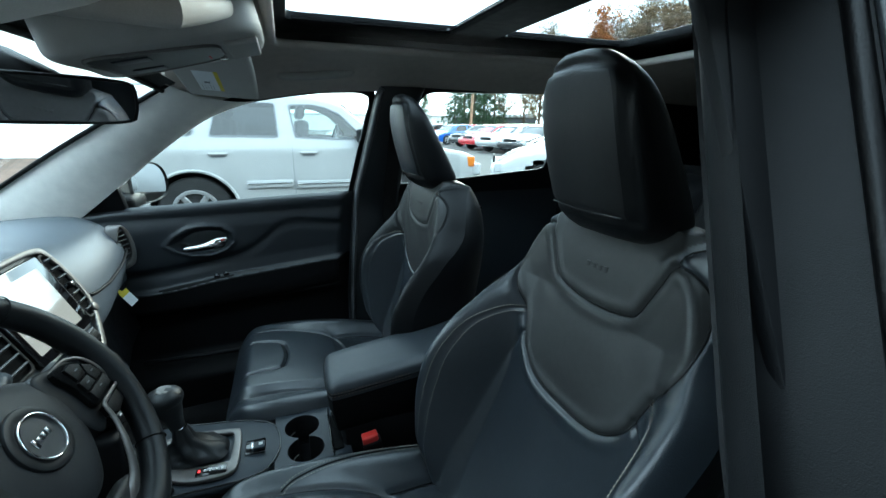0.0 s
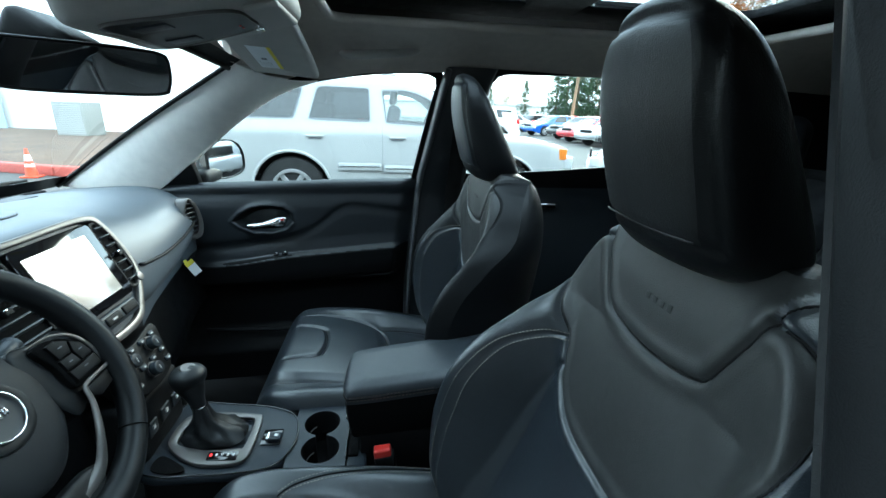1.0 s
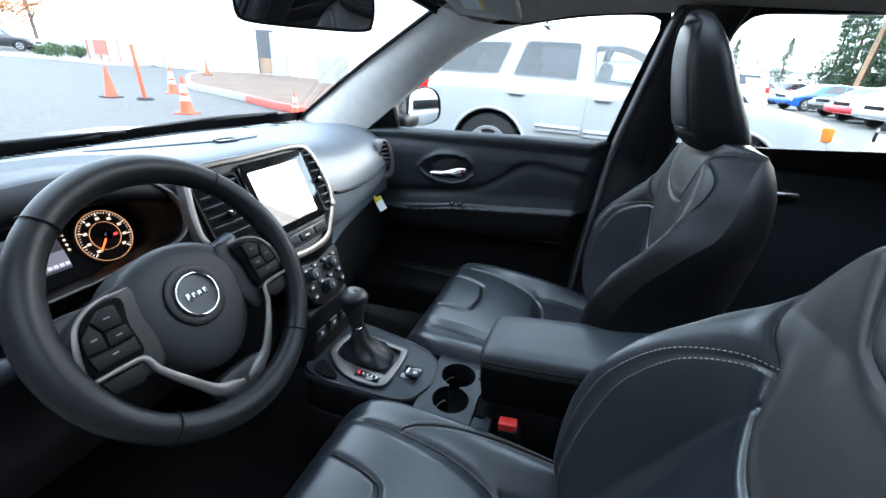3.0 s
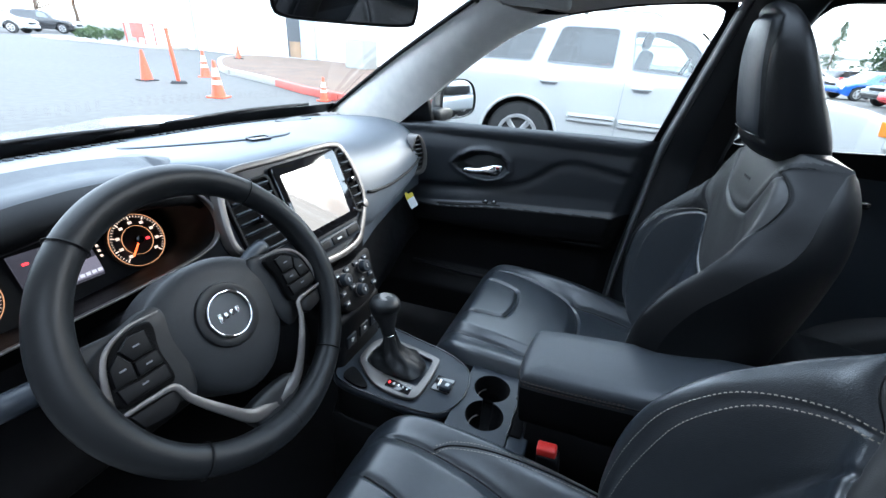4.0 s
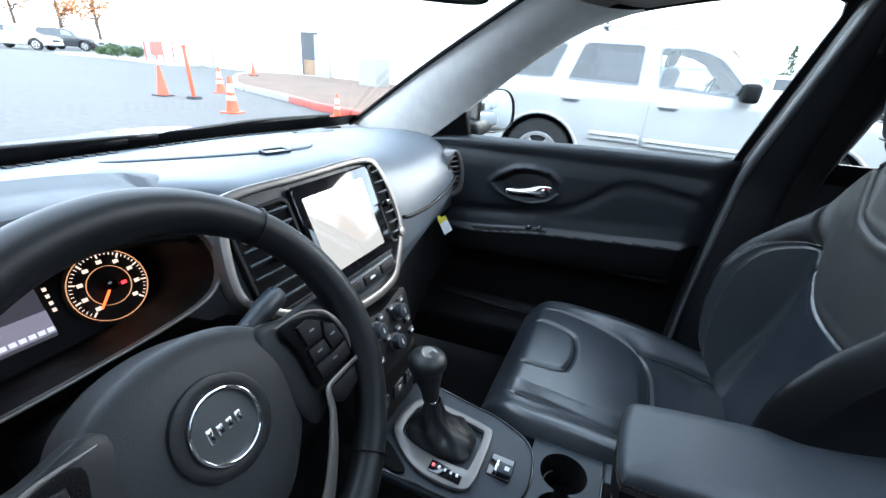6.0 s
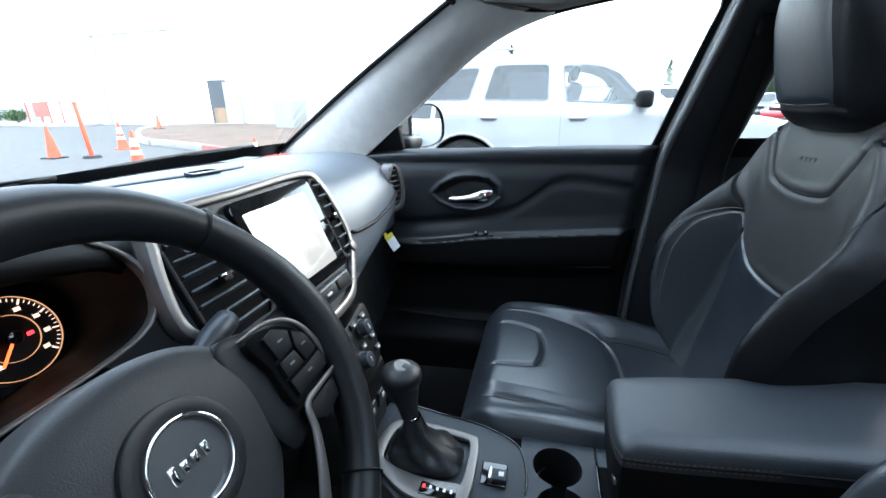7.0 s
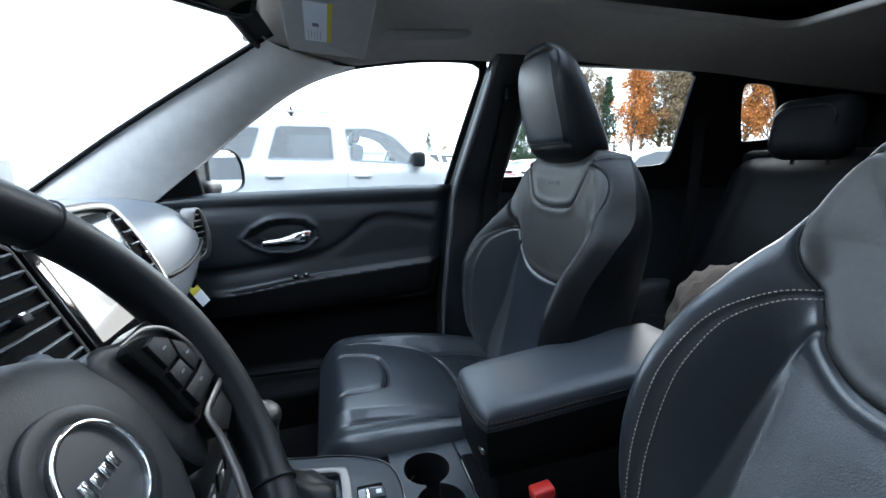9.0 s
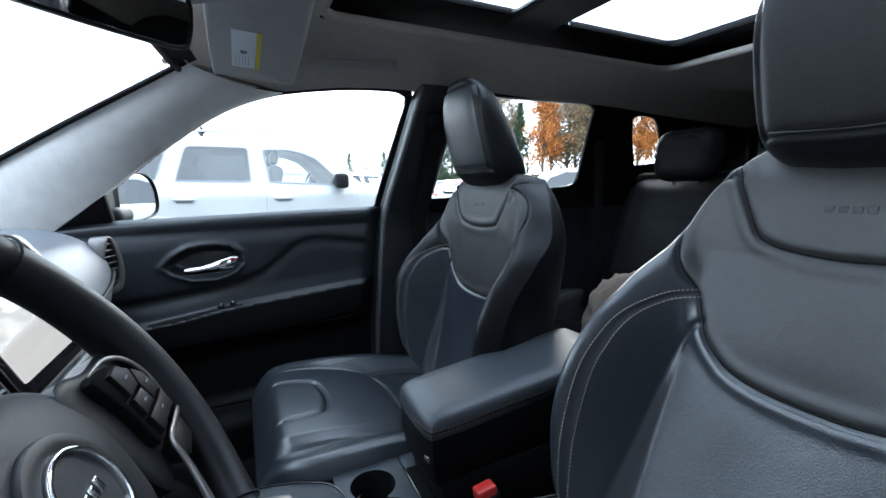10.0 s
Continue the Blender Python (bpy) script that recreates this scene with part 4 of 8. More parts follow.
def dial(cx, cy, R, needle_deg):
    d = part("dial", moved(cyl(R * 1.12, 0.004, (cx, cy, 0.003), seg=48), CL), PLASTIC, cluster, "round dial")
    part("outer_ring", moved(ring_plate([(cx + R * 1.045 * math.cos(a), cy + R * 1.045 * math.sin(a)) for a in np.linspace(0, 2 * math.pi, 48, endpoint=False)],
         [(cx + R * 1.028 * math.cos(a), cy + R * 1.028 * math.sin(a)) for a in np.linspace(0, 2 * math.pi, 48, endpoint=False)], 0.002), CL @ Matrix.Translation((0, 0, 0.008))), GAUGE_LIT, d, "amber lit ring", smooth=False)
    part("inner_ring", moved(ring_plate([(cx + R * 0.585 * math.cos(a), cy + R * 0.585 * math.sin(a)) for a in np.linspace(0, 2 * math.pi, 48, endpoint=False)],
         [(cx + R * 0.574 * math.cos(a), cy + R * 0.574 * math.sin(a)) for a in np.linspace(0, 2 * math.pi, 48, endpoint=False)], 0.002), CL @ Matrix.Translation((0, 0, 0.008))), GAUGE_LIT, d, "amber lit ring", smooth=False)
    marks = []
    for i in range(41):
        a = radians(225 - 270 * i / 40)
        big = i % 5 == 0
        r0, r1 = (R * 0.84 if big else R * 0.91), R * 0.985
        marks.append(rbox((r1 - r0, 0.0018 if big else 0.0008, 0.001), ((r0 + r1) / 2, 0, 0), 0.0))
        moved(marks[-1], pose(cx, cy, 0.0075, 0, 0, math.degrees(a)))
    part("scale_marks", moved(merge(*marks), CL), GAUGE_WHITE, d, "white scale marks", smooth=False)
    for i in range(9):
        a = radians(225 - 270 * i / 8)
        part("number_bar", moved(rbox((0.0058, 0.0044, 0.001), (cx + R * 0.73 * math.cos(a), cy + R * 0.73 * math.sin(a), 0.0075), 0.0), CL), GAUGE_WHITE, d, smooth=False)
    part("needle", moved(rbox((R * 0.62, 0.0026, 0.0016), (R * 0.42, 0, 0), 0.0005), CL @ pose(cx, cy, 0.012, 0, 0, needle_deg)), NEEDLE, d, "orange needle", smooth=False)
    part("cap", moved(cyl(R * 0.16, 0.006, (cx, cy, 0.012), bevel=0.001), CL), GLOSS, d)
    return d


d1 = dial(0.104, -0.009, 0.041, 228)
dial(-0.118, -0.009, 0.041, 228)
part("telltale", moved(rbox((0.006, 0.004, 0.001), (0.118, -0.011, 0.010), 0.0), CL), TELL, d1, "red warning lamp", smooth=False)
part("page", moved(rbox((0.094, 0.066, 0.002), (-0.008, -0.006, 0.006), 0.0), CL), CLUSTER_PAGE, cluster, "lit info display", smooth=False)
pg = part("page_panel", moved(rbox((0.050, 0.026, 0.001), (0.014, -0.022, 0.0078), 0.0), CL), glow("page_lavender", (0.66, 0.62, 0.80), 0.05), cluster, "pale lit lower panel", smooth=False)
for k in range(6):
    part("page_bar", moved(rbox((0.0062, 0.0050, 0.0006), (-0.006 + 0.0082 * k, -0.030, 0.0088), 0.0), CL), PAGE_LIT, pg, "bright lower line", smooth=False)
for k, yy in enumerate((0.012, 0.004, -0.004, -0.012)):
    part("gear_mark", moved(rbox((0.0035, 0.004, 0.001), (0.046, yy, 0.008), 0.0), CL), GAUGE_WHITE, cluster, smooth=False)
part("telltale", moved(rbox((0.007, 0.0036, 0.001), (-0.040, 0.012, 0.009), 0.0), CL), TELL, cluster, "red warning lamp", smooth=False)

# centre stack, drawn in its own slanted plane
SK = Matrix(((0, -0.403, 0.915, -0.171), (1, 0, 0, 0.0), (0, 0.915, 0.403, 1.025), (0, 0, 0, 1)))
stack = thing("centre_stack", "centre stack with lit touchscreen, air vents and silver surround", "centre console")
out = spline([(-0.197, 0.100), (-0.06, 0.101), (0.103, 0.099), (0.142, 0.075), (0.158, 0.0), (0.148, -0.055), (0.104, -0.108), (0.070, -0.134), (0.0, -0.140), (-0.080, -0.128),
              (-0.150, -0.095), (-0.215, -0.050), (-0.238, -0.015), (-0.222, 0.065)], 96, closed=True)
c = out.mean(0)
inn = c + (out - c) * np.array([0.935, 0.890])
part("surround", moved(ring_plate([tuple(p) for p in out], [tuple(p) for p in inn], 0.02, 0.003), SK @ Matrix.Translation((0, 0, 0.008))), SATIN, stack, "satin silver surround")
part("panel", moved(slab([tuple(c + (p - c) * 0.97) for p in out], 0.02), SK @ Matrix.Translation((0, 0, -0.003))), PLASTIC_GREY, stack, "charcoal panel", smooth=False)
bez = rrect(0.196, 0.160, 0.012, 6, 0.003, 0.004)
part("screen_bezel", moved(slab(bez, 0.012, 0.002), SK @ Matrix.Translation((0, 0, 0.007))), GLOSS, stack, "gloss black bezel")
part("touchscreen", moved(slab(rrect(0.152, 0.122, 0.002, 3, -0.003, 0.003), 0.002), SK @ Matrix.Translation((0, 0, 0.0085))), SCREEN, stack, "bright white touchscreen", smooth=False)
# left and right vents with their slats
for (x0, x1, y0, y1, lean) in ((-0.205, -0.108, -0.062, 0.070, 0.0), (0.106, 0.140, -0.066, 0.076, 0.0)):
    vent = part("air_vent", moved(ring_plate(rrect(x1 - x0 + 0.012, y1 - y0 + 0.012, 0.012, 6, (x0 + x1) / 2, (y0 + y1) / 2), rrect(x1 - x0, y1 - y0, 0.010, 6, (x0 + x1) / 2, (y0 + y1) / 2), 0.03, 0.002),
                SK @ Matrix.Translation((0, 0, 0.006))), PLASTIC, stack, "black air vent")
    part("vent_back", moved(rbox((x1 - x0, y1 - y0, 0.004), ((x0 + x1) / 2, (y0 + y1) / 2, -0.001), 0.0), SK), CARPET, vent, smooth=False)
    for k in range(7):
        yy = y0 + (y1 - y0) * (k + 0.6) / 7.2
        part("slat", moved(rbox((x1 - x0 - 0.004, 0.0035, 0.016), (0, 0, 0), 0.0012, 2), SK @ pose((x0 + x1) / 2, yy, 0.001, -28, 0, 0)), PLASTIC_GREY, vent)
    part("vane_tab", moved(rbox((0.016, 0.012, 0.014), ((x0 + x1) / 2, (y0 + y1) / 2, 0.008), 0.003), SK), PLASTIC, vent)
    part("vane_tip", moved(rbox((0.008, 0.004, 0.004), ((x0 + x1) / 2 - 0.006, (y0 + y1) / 2 + 0.004, 0.0155), 0.001), SK), CHROME, vent, "bright vane tip")
part("vent_wheel", moved(cyl(0.010, 0.010, (0.138, -0.058, 0.006), bevel=0.002), SK), SATIN, stack, "vent thumb wheel")
# button row and volume strip under the screen
strip = part("button_row", moved(rbox((0.165, 0.030, 0.010), (0.003, -0.097, 0.004), 0.006), SK), PLASTIC_GREY, stack, "button row")
for k in range(3):
    part("button", moved(rbox((0.044, 0.018, 0.006), (-0.050 + 0.053 * k, -0.097, 0.009), 0.004), SK), PLASTIC, strip)
part("button_mark", moved(rbox((0.014, 0.0035, 0.001), (0.003, -0.097, 0.0125), 0.0), SK), WHITE_INK, strip, smooth=False)
# air conditioning panel below
hv = part("climate_panel", moved(slab([tuple(p) for p in spline([(-0.078, -0.150), (0.0, -0.158), (0.078, -0.150), (0.074, -0.20), (0.055, -0.245), (0.0, -0.255), (-0.055, -0.245), (-0.074, -0.20)], 48, closed=True)], 0.05, 0.004),
          SK @ Matrix.Translation((0, 0, 0.010))), PLASTIC, stack, "black climate control panel")
for x, y, r in ((0.036, -0.180, 0.0145), (0.0, -0.222, 0.0145), (-0.036, -0.180, 0.0145)):
    k = part("knob", moved(cyl(r, 0.018, (x, y, 0.018), r * 0.9, bevel=0.002), SK), PLASTIC_GREY, hv, "rotary knob")
    part("knob_rim", moved(ring_plate([(x + r * 1.12 * math.cos(a), y + r * 1.12 * math.sin(a)) for a in np.linspace(0, 2 * math.pi, 28, endpoint=False)],
         [(x + r * 0.95 * math.cos(a), y + r * 0.95 * math.sin(a)) for a in np.linspace(0, 2 * math.pi, 28, endpoint=False)], 0.004), SK @ Matrix.Translation((0, 0, 0.014))), SATIN, k, "silver ring")
    part("knob_mark", moved(rbox((0.002, 0.009, 0.001), (x, y, 0.0275), 0.0), SK), WHITE_INK, k, smooth=False)
for i in range(4):
    for y in (-0.165, -0.205, -0.228):
        x = -0.052 + 0.035 * i
        if all(math.hypot(x - a, y - b) > 0.021 for a, b in ((0.036, -0.180), (0.0, -0.222), (-0.036, -0.180))):
            b = part("button", moved(rbox((0.018, 0.011, 0.006), (x, y, 0.0115), 0.003), SK), PLASTIC_GREY, hv)
            part("button_mark", moved(rbox((0.007, 0.003, 0.001), (x, y, 0.0150), 0.0), SK), WHITE_INK, b, smooth=False)
# lower cubby with sockets in front of the shifter
cub = part("cubby", rbox((0.10, 0.17, 0.16), (-0.115, -0.005, 0.715), 0.015), PLASTIC, stack, "black cubby with sockets")
for y in (-0.050, 0.0, 0.045):
    part("socket", rbox((0.006, 0.034, 0.030), (-0.064, y, 0.725), 0.003), PLASTIC_GREY, cub, "socket cover")
    part("socket_mark", rbox((0.002, 0.008, 0.008), (-0.060, y, 0.728), 0.0), WHITE_INK, cub, smooth=False)

# passenger's end vent in its silver housing
endvent = thing("air_vent", "black slatted end vent in a silver housing", "air vent")
EV = Matrix(((0.30, 0.06, 0.952, -0.214), (0.954, -0.12, -0.300, 0.572), (0.0, 0.991, 0.06, 0.992), (0, 0, 0, 1))) @ Matrix.Diagonal((1.0, 1.15, 1.0, 1.0))
ev_o = spline([(-0.004, 0.064), (0.024, 0.044), (0.044, 0.004), (0.046, -0.034), (0.030, -0.056), (-0.018, -0.058), (-0.048, -0.047), (-0.039, -0.018), (-0.031, 0.019), (-0.019, 0.049)], 60, closed=True)
ev_i = spline([(-0.004, 0.056), (0.012, 0.036), (0.024, 0.004), (0.024, -0.026), (0.012, -0.042), (-0.016, -0.046), (-0.040, -0.040), (-0.034, -0.016), (-0.026, 0.018), (-0.015, 0.046)], 60, closed=True)
part("housing", moved(ring_plate([tuple(p) for p in ev_o], [tuple(p) for p in ev_i], 0.040, 0.004), EV @ Matrix.Translation((0, 0, 0.010))), SATIN, endvent, "satin silver housing")
part("vent_back", moved(slab([tuple(p) for p in ev_i], 0.004), EV @ Matrix.Translation((0, 0, -0.022))), CARPET, endvent, smooth=False)
for k in range(7):
    z = -0.036 + 0.0135 * k
    half_row = ev_i[np.abs(ev_i[:, 1] - z) < 0.010]
    x0, x1 = float(half_row[:, 0].min()), float(half_row[:, 0].max())
    part("slat", moved(rbox((max(0.010, x1 - x0), 0.0034, 0.014), (0, 0, 0), 0.001, 2), EV @ pose((x0 + x1) / 2, z, 0.0, -24, 0, 0)), PLASTIC_GREY, endvent)
# paper tag hanging from the edge of the dash
tag = thing("paper_tag", "white and yellow paper tag hanging under the dash", "paper tag")
TG = Matrix(((0.30, -0.50, 0.81, -0.222), (0.92, -0.05, -0.38, 0.560), (0.24, 0.86, 0.44, 0.842), (0, 0, 0, 1)))
part("sheet", moved(rbox((0.034, 0.036, 0.0006), (0, -0.012, 0), 0.0), TG), PAPER, tag, smooth=False)
part("yellow_band", moved(rbox((0.034, 0.015, 0.0008), (0, 0.0135, 0.0), 0.0), TG), YELLOW, tag, "yellow band", smooth=False)
part("fold", moved(rbox((0.012, 0.010, 0.0008), (-0.008, 0.025, 0.0), 0.0), TG), YELLOW, tag, smooth=False)

# ---- steering wheel ----
WH = Matrix(((0, -0.5, 0.866, -0.011), (1, 0, 0, -0.383), (0, 0.866, 0.5, 1.024), (0, 0, 0, 1))) @ pose(0, 0, 0, 0, 0, -1)
wheel = thing("steering_wheel", "black leather steering wheel with silver spokes and round badge", "steering wheel")
RC = 0.1645
ang = np.linspace(0, 2 * math.pi, 120, endpoint=False)
rim_path = [tuple(WH @ Vector((RC * math.sin(a), RC * math.cos(a), 0.0))) for a in ang]
rad = [0.0180 + 0.0012 * math.cos(4 * a) for a in ang]
tube("rim", rim_path, rad, WHEEL_HIDE, wheel, "black leather rim", closed=True, seg=20, up=tuple(WH.col[2][:3]))
for a in (40, 140, 180, 220, 320):
    t = radians(a)
    c0 = WH @ Vector((RC * math.sin(t), RC * math.cos(t), 0.0))
    tan = WH.to_3x3() @ Vector((math.cos(t), -math.sin(t), 0))
    e1 = WH.to_3x3() @ Vector((math.sin(t), math.cos(t), 0))
    e2 = tan.cross(e1)
    ring = [c0 + e1 * 0.0184 * math.cos(w) + e2 * 0.0184 * math.sin(w) for w in np.linspace(0, 2 * math.pi, 20, endpoint=False)]
    tube("rim_seam", [tuple(p) for p in ring], 0.0010, PLASTIC, wheel, closed=True, seg=6)


def puff(outline, thick, crown, m, inset=(0.0, 0.03, 0.10, 0.25, 0.5, 0.8)):
    """A domed pad over an outline."""
    o = np.array(outline)
    c = o.mean(0)
    n = len(o)
    v, f = [], []
    for p in o:
        v.append((p[0], p[1], -thick))
    for s in inset:
        h = crown * math.sqrt(max(0, 1 - (1 - s) ** 4))
        for p in o:
            q = c + (p - c) * (1 - s)
            v.append((q[0], q[1], h))
    v.append((c[0], c[1], crown * 1.02))
    k = len(inset) + 1
    for r in range(k - 1):
        for i in range(n):
            f.append((r * n + i, r * n + (i + 1) % n, (r + 1) * n + (i + 1) % n, (r + 1) * n + i))
    for i in range(n):
        f.append(((k - 1) * n + i, (k - 1) * n + (i + 1) % n, len(v) - 1))
    return moved(bm_of(v, f), m)


pad_o = spline([(-0.088, 0.010), (-0.074, 0.040), (-0.042, 0.060), (0.0, 0.067), (0.042, 0.060), (0.074, 0.040), (0.088, 0.010), (0.082, -0.030), (0.062, -0.066), (0.032, -0.096), (0.0, -0.105), (-0.032, -0.096), (-0.062, -0.066), (-0.082, -0.030)], 84, closed=True)
part("airbag_pad", puff(pad_o, 0.045, 0.018, WH @ Matrix.Translation((0, 0, -0.020))), WHEEL_PAD, wheel, "domed charcoal centre pad", sharp=70)
circ = lambda r: [(r * math.cos(a), -0.006 + r * math.sin(a)) for a in np.linspace(0, 2 * math.pi, 48, endpoint=False)]
part("badge_well", moved(ring_plate(circ(0.040), circ(0.0285), 0.012, 0.002), WH @ Matrix.Translation((0, 0, 0.0015))), WHEEL_HIDE, wheel, "recessed ring")
badge = part("badge", moved(cyl(0.0285, 0.010, (0, -0.006, -0.0045), seg=48), WH), mat("badge_grey", (0.10, 0.105, 0.11), 0.3, metal=0.5, blotch=0.05), wheel, "round grey badge")
part("badge_rim", moved(ring_plate(circ(0.0292), circ(0.0262), 0.006, 0.001), WH @ Matrix.Translation((0, 0, 0.0045))), CHROME, badge, "chrome ring")
# raised marks on the badge, drawn as plain bars
for x, h in ((-0.0125, 0.012), (-0.0045, 0.008), (0.0035, 0.008), (0.0115, 0.009)):
    part("badge_bar", moved(rbox((0.0055, h, 0.002), (x, -0.006, 0.0012), 0.001), WH), CHROME, badge, "raised chrome bar")
for s in (-1, 1):
    # spoke carrier between pad and rim
    sp = spline([(s * 0.060, 0.036), (s * 0.105, 0.036), (s * 0.150, 0.034), (s * 0.156, 0.000), (s * 0.150, -0.040), (s * 0.110, -0.052), (s * 0.070, -0.060)], 48, closed=True)
    part("spoke", puff(sp, 0.018, 0.004, WH @ Matrix.Translation((0, 0, -0.008))), WHEEL_HIDE, wheel, "black spoke")
    o = spline([(s * 0.080, 0.030), (s * 0.105, 0.031), (s * 0.128, 0.019), (s * 0.140, -0.006), (s * 0.140, -0.030), (s * 0.115, -0.034), (s * 0.088, -0.034), (s * 0.086, 0.0)], 60, closed=True)
    pod = part("switch_pod", puff(o, 0.012, 0.003, WH @ Matrix.Translation((0, 0, 0.002))), CARPET, wheel, "black switch pod")
    for poly in ([(0.091, 0.026), (0.106, 0.0275), (0.119, 0.019), (0.1135, 0.005), (0.093, 0.005)], [(0.1215, 0.017), (0.1335, 0.008), (0.1375, -0.010), (0.118, -0.012), (0.1155, 0.004)],
                 [(0.091, 0.0025), (0.1130, 0.0025), (0.1155, -0.0120), (0.091, -0.0120)], [(0.091, -0.0145), (0.117, -0.0145), (0.1375, -0.0125), (0.1365, -0.0285), (0.092, -0.0300)]):
        poly = [(s * a, b_) for a, b_ in poly]
        b = part("button", moved(slab(poly, 0.008, 0.0016, 2), WH @ Matrix.Translation((0, 0, 0.0085))), PLASTIC, pod)
        mx, my = np.mean(poly, 0)
        part("button_mark", moved(rbox((0.0062, 0.0016, 0.0006), (mx, my, 0.0088), 0.0), WH), INK, b, smooth=False)
    part("lower_pod", moved(slab([(s * 0.139, -0.041), (s * 0.094, -0.043), (s * 0.094, -0.056), (s * 0.106, -0.064), (s * 0.134, -0.059)], 0.014, 0.003, 2), WH @ Matrix.Translation((0, 0, 0.005))), PLASTIC, wheel, "black lower switch")
    for pts, wd_, zz_ in (([(0.070, 0.0365), (0.105, 0.035), (0.131, 0.021), (0.1435, -0.007), (0.148, -0.040), (0.139, -0.059)], [0.0008, 0.0018, 0.0026, 0.0032, 0.0046, 0.0030], 0.007),
                          ([(0.143, -0.0365), (0.115, -0.0375), (0.094, -0.041), (0.086, -0.062), (0.064, -0.095), (0.038, -0.125), (0.0, -0.137)], [0.0025, 0.0030, 0.0042, 0.0055, 0.0066, 0.0088, 0.0098], 0.006)):
        path = spline([(s * a, b_) for a, b_ in pts], 60)
        w = np.interp(np.linspace(0, 1, 60), np.linspace(0, 1, len(wd_)), wd_)
        v, f = tube_mesh([tuple(WH @ Vector((p[0], p[1], zz_ - 0.010 * smooth(0.5, 1.0, i / 60)))) for i, p in enumerate(path)], w, seg=10, squash=0.42, up=tuple(WH.col[2][:3]))
        link_mesh("spoke_trim", v, f, SATIN, wheel, "satin silver spoke trim")
lower = spline([(-0.038, -0.118), (0.038, -0.118), (0.030, -0.150), (0.0, -0.157), (-0.030, -0.150)], 40, closed=True)
part("lower_spoke", puff(lower, 0.014, 0.004, WH @ Matrix.Translation((0, 0, -0.004))), WHEEL_HIDE, wheel, "black lower spoke")
# column and stalks
column = thing("steering_column", "black column cowl with wiper and lamp stalks", "steering column")
part("cowl", moved(rbox((0.12, 0.11, 0.22), (0, -0.01, -0.155), 0.03, 4), WH), PLASTIC, column)
for s in (1, -1):
    hi = 1.0 if s > 0 else 0.3
    p = [tuple(WH @ Vector(q)) for q in spline([(s * 0.050, 0.010 * hi, -0.105), (s * 0.12, 0.030 * hi, -0.112), (s * 0.185, 0.046 * hi, -0.118)], 14)]
    st = tube("stalk", p, np.interp(np.linspace(0, 1, 14), [0, 0.5, 0.72, 0.78, 1], [0.008, 0.010, 0.0115, 0.0145, 0.0135]), PLASTIC_GREY, column, "black stalk", seg=14)
    part("stalk_tip", moved(cyl(0.0120, 0.018, (0, 0, 0), bevel=0.002), Matrix.Translation(Vector(p[-2])) @ (Vector(p[-1]) - Vector(p[-4])).to_track_quat("Z", "Y").to_matrix().to_4x4()), PLASTIC_GREY, st)
    for k in (-9, -8, -7):
        part("stalk_mark", rbox((0.003, 0.004, 0.0012), tuple(Vector(p[k]) + Vector((0.004, 0, 0.0082))), 0.0), WHITE_INK, st, smooth=False)

# ---- centre console ----
console = thing("centre_console", "charcoal centre console with gear lever plate and cup holders", "centre console")
body_o = spline([(-0.085, -0.095), (-0.075, 0.105), (0.10, 0.108), (0.32, 0.105), (0.62, 0.10), (0.64, 0.0), (0.62, -0.125), (0.32, -0.130), (0.10, -0.128), (-0.04, -0.124)], 64, closed=True)
part("body", moved(slab([tuple(p) for p in body_o], 0.24, 0.010), Matrix.Translation((0, 0, 0.575))), PLASTIC, console, "black console body")
# raised top plate, rounded at the rear
top_o = spline([(-0.070, -0.112), (-0.075, 0.0), (-0.062, 0.092), (0.05, 0.090), (0.13, 0.080), (0.185, 0.052), (0.203, 0.0), (0.198, -0.060), (0.160, -0.108), (0.05, -0.122)], 72, closed=True)
part("top_plate", moved(slab([tuple(p) for p in top_o], 0.020, 0.006, 3), pose(0, 0, 0.668, 0, 3.5, 0)), PLASTIC_GREY, console, "charcoal top plate")
tc = top_o.mean(0)
part("plinth", moved(slab([tuple(tc + (p - tc) * 0.955) for p in top_o], 0.085, 0.004), pose(0, 0, 0.650, 0, 3.5, 0)), PLASTIC, console, "black plinth under the top plate")
edge = [tuple(pose(0, 0, 0.668, 0, 3.5, 0) @ Vector((p[0] * 0.985 + 0.001, p[1] * 0.97, 0.0005))) for p in top_o]
tube("plate_edge", edge, 0.0016, GLOSS, console, "gloss edge line", closed=True, seg=6)
GP = pose(0.036, -0.018, 0.671, 0, 3.5, 0)
bez_o = spline([(-0.084, -0.020), (-0.078, 0.046), (-0.04, 0.066), (0.06, 0.062), (0.082, 0.045), (0.084, -0.050), (0.070, -0.080), (0.020, -0.086), (-0.02, -0.078), (-0.060, -0.052)], 72, closed=True)
bez_i = spline([(-0.066, -0.020), (-0.062, 0.036), (-0.035, 0.050), (0.052, 0.048), (0.068, 0.036), (0.068, -0.036), (0.058, -0.044), (0.018, -0.046), (-0.016, -0.044), (-0.048, -0.036)], 72, closed=True)
part("gear_plate", moved(ring_plate([tuple(p) for p in bez_o], [tuple(p) for p in bez_i], 0.010, 0.003), GP @ Matrix.Translation((0, 0, 0.006))), SATIN, console, "satin silver gear surround")
part("gear_window", moved(rbox((0.056, 0.022, 0.003), (0.036, -0.066, 0.0065), 0.001), GP), GLOSS, console, "black gear indicator")
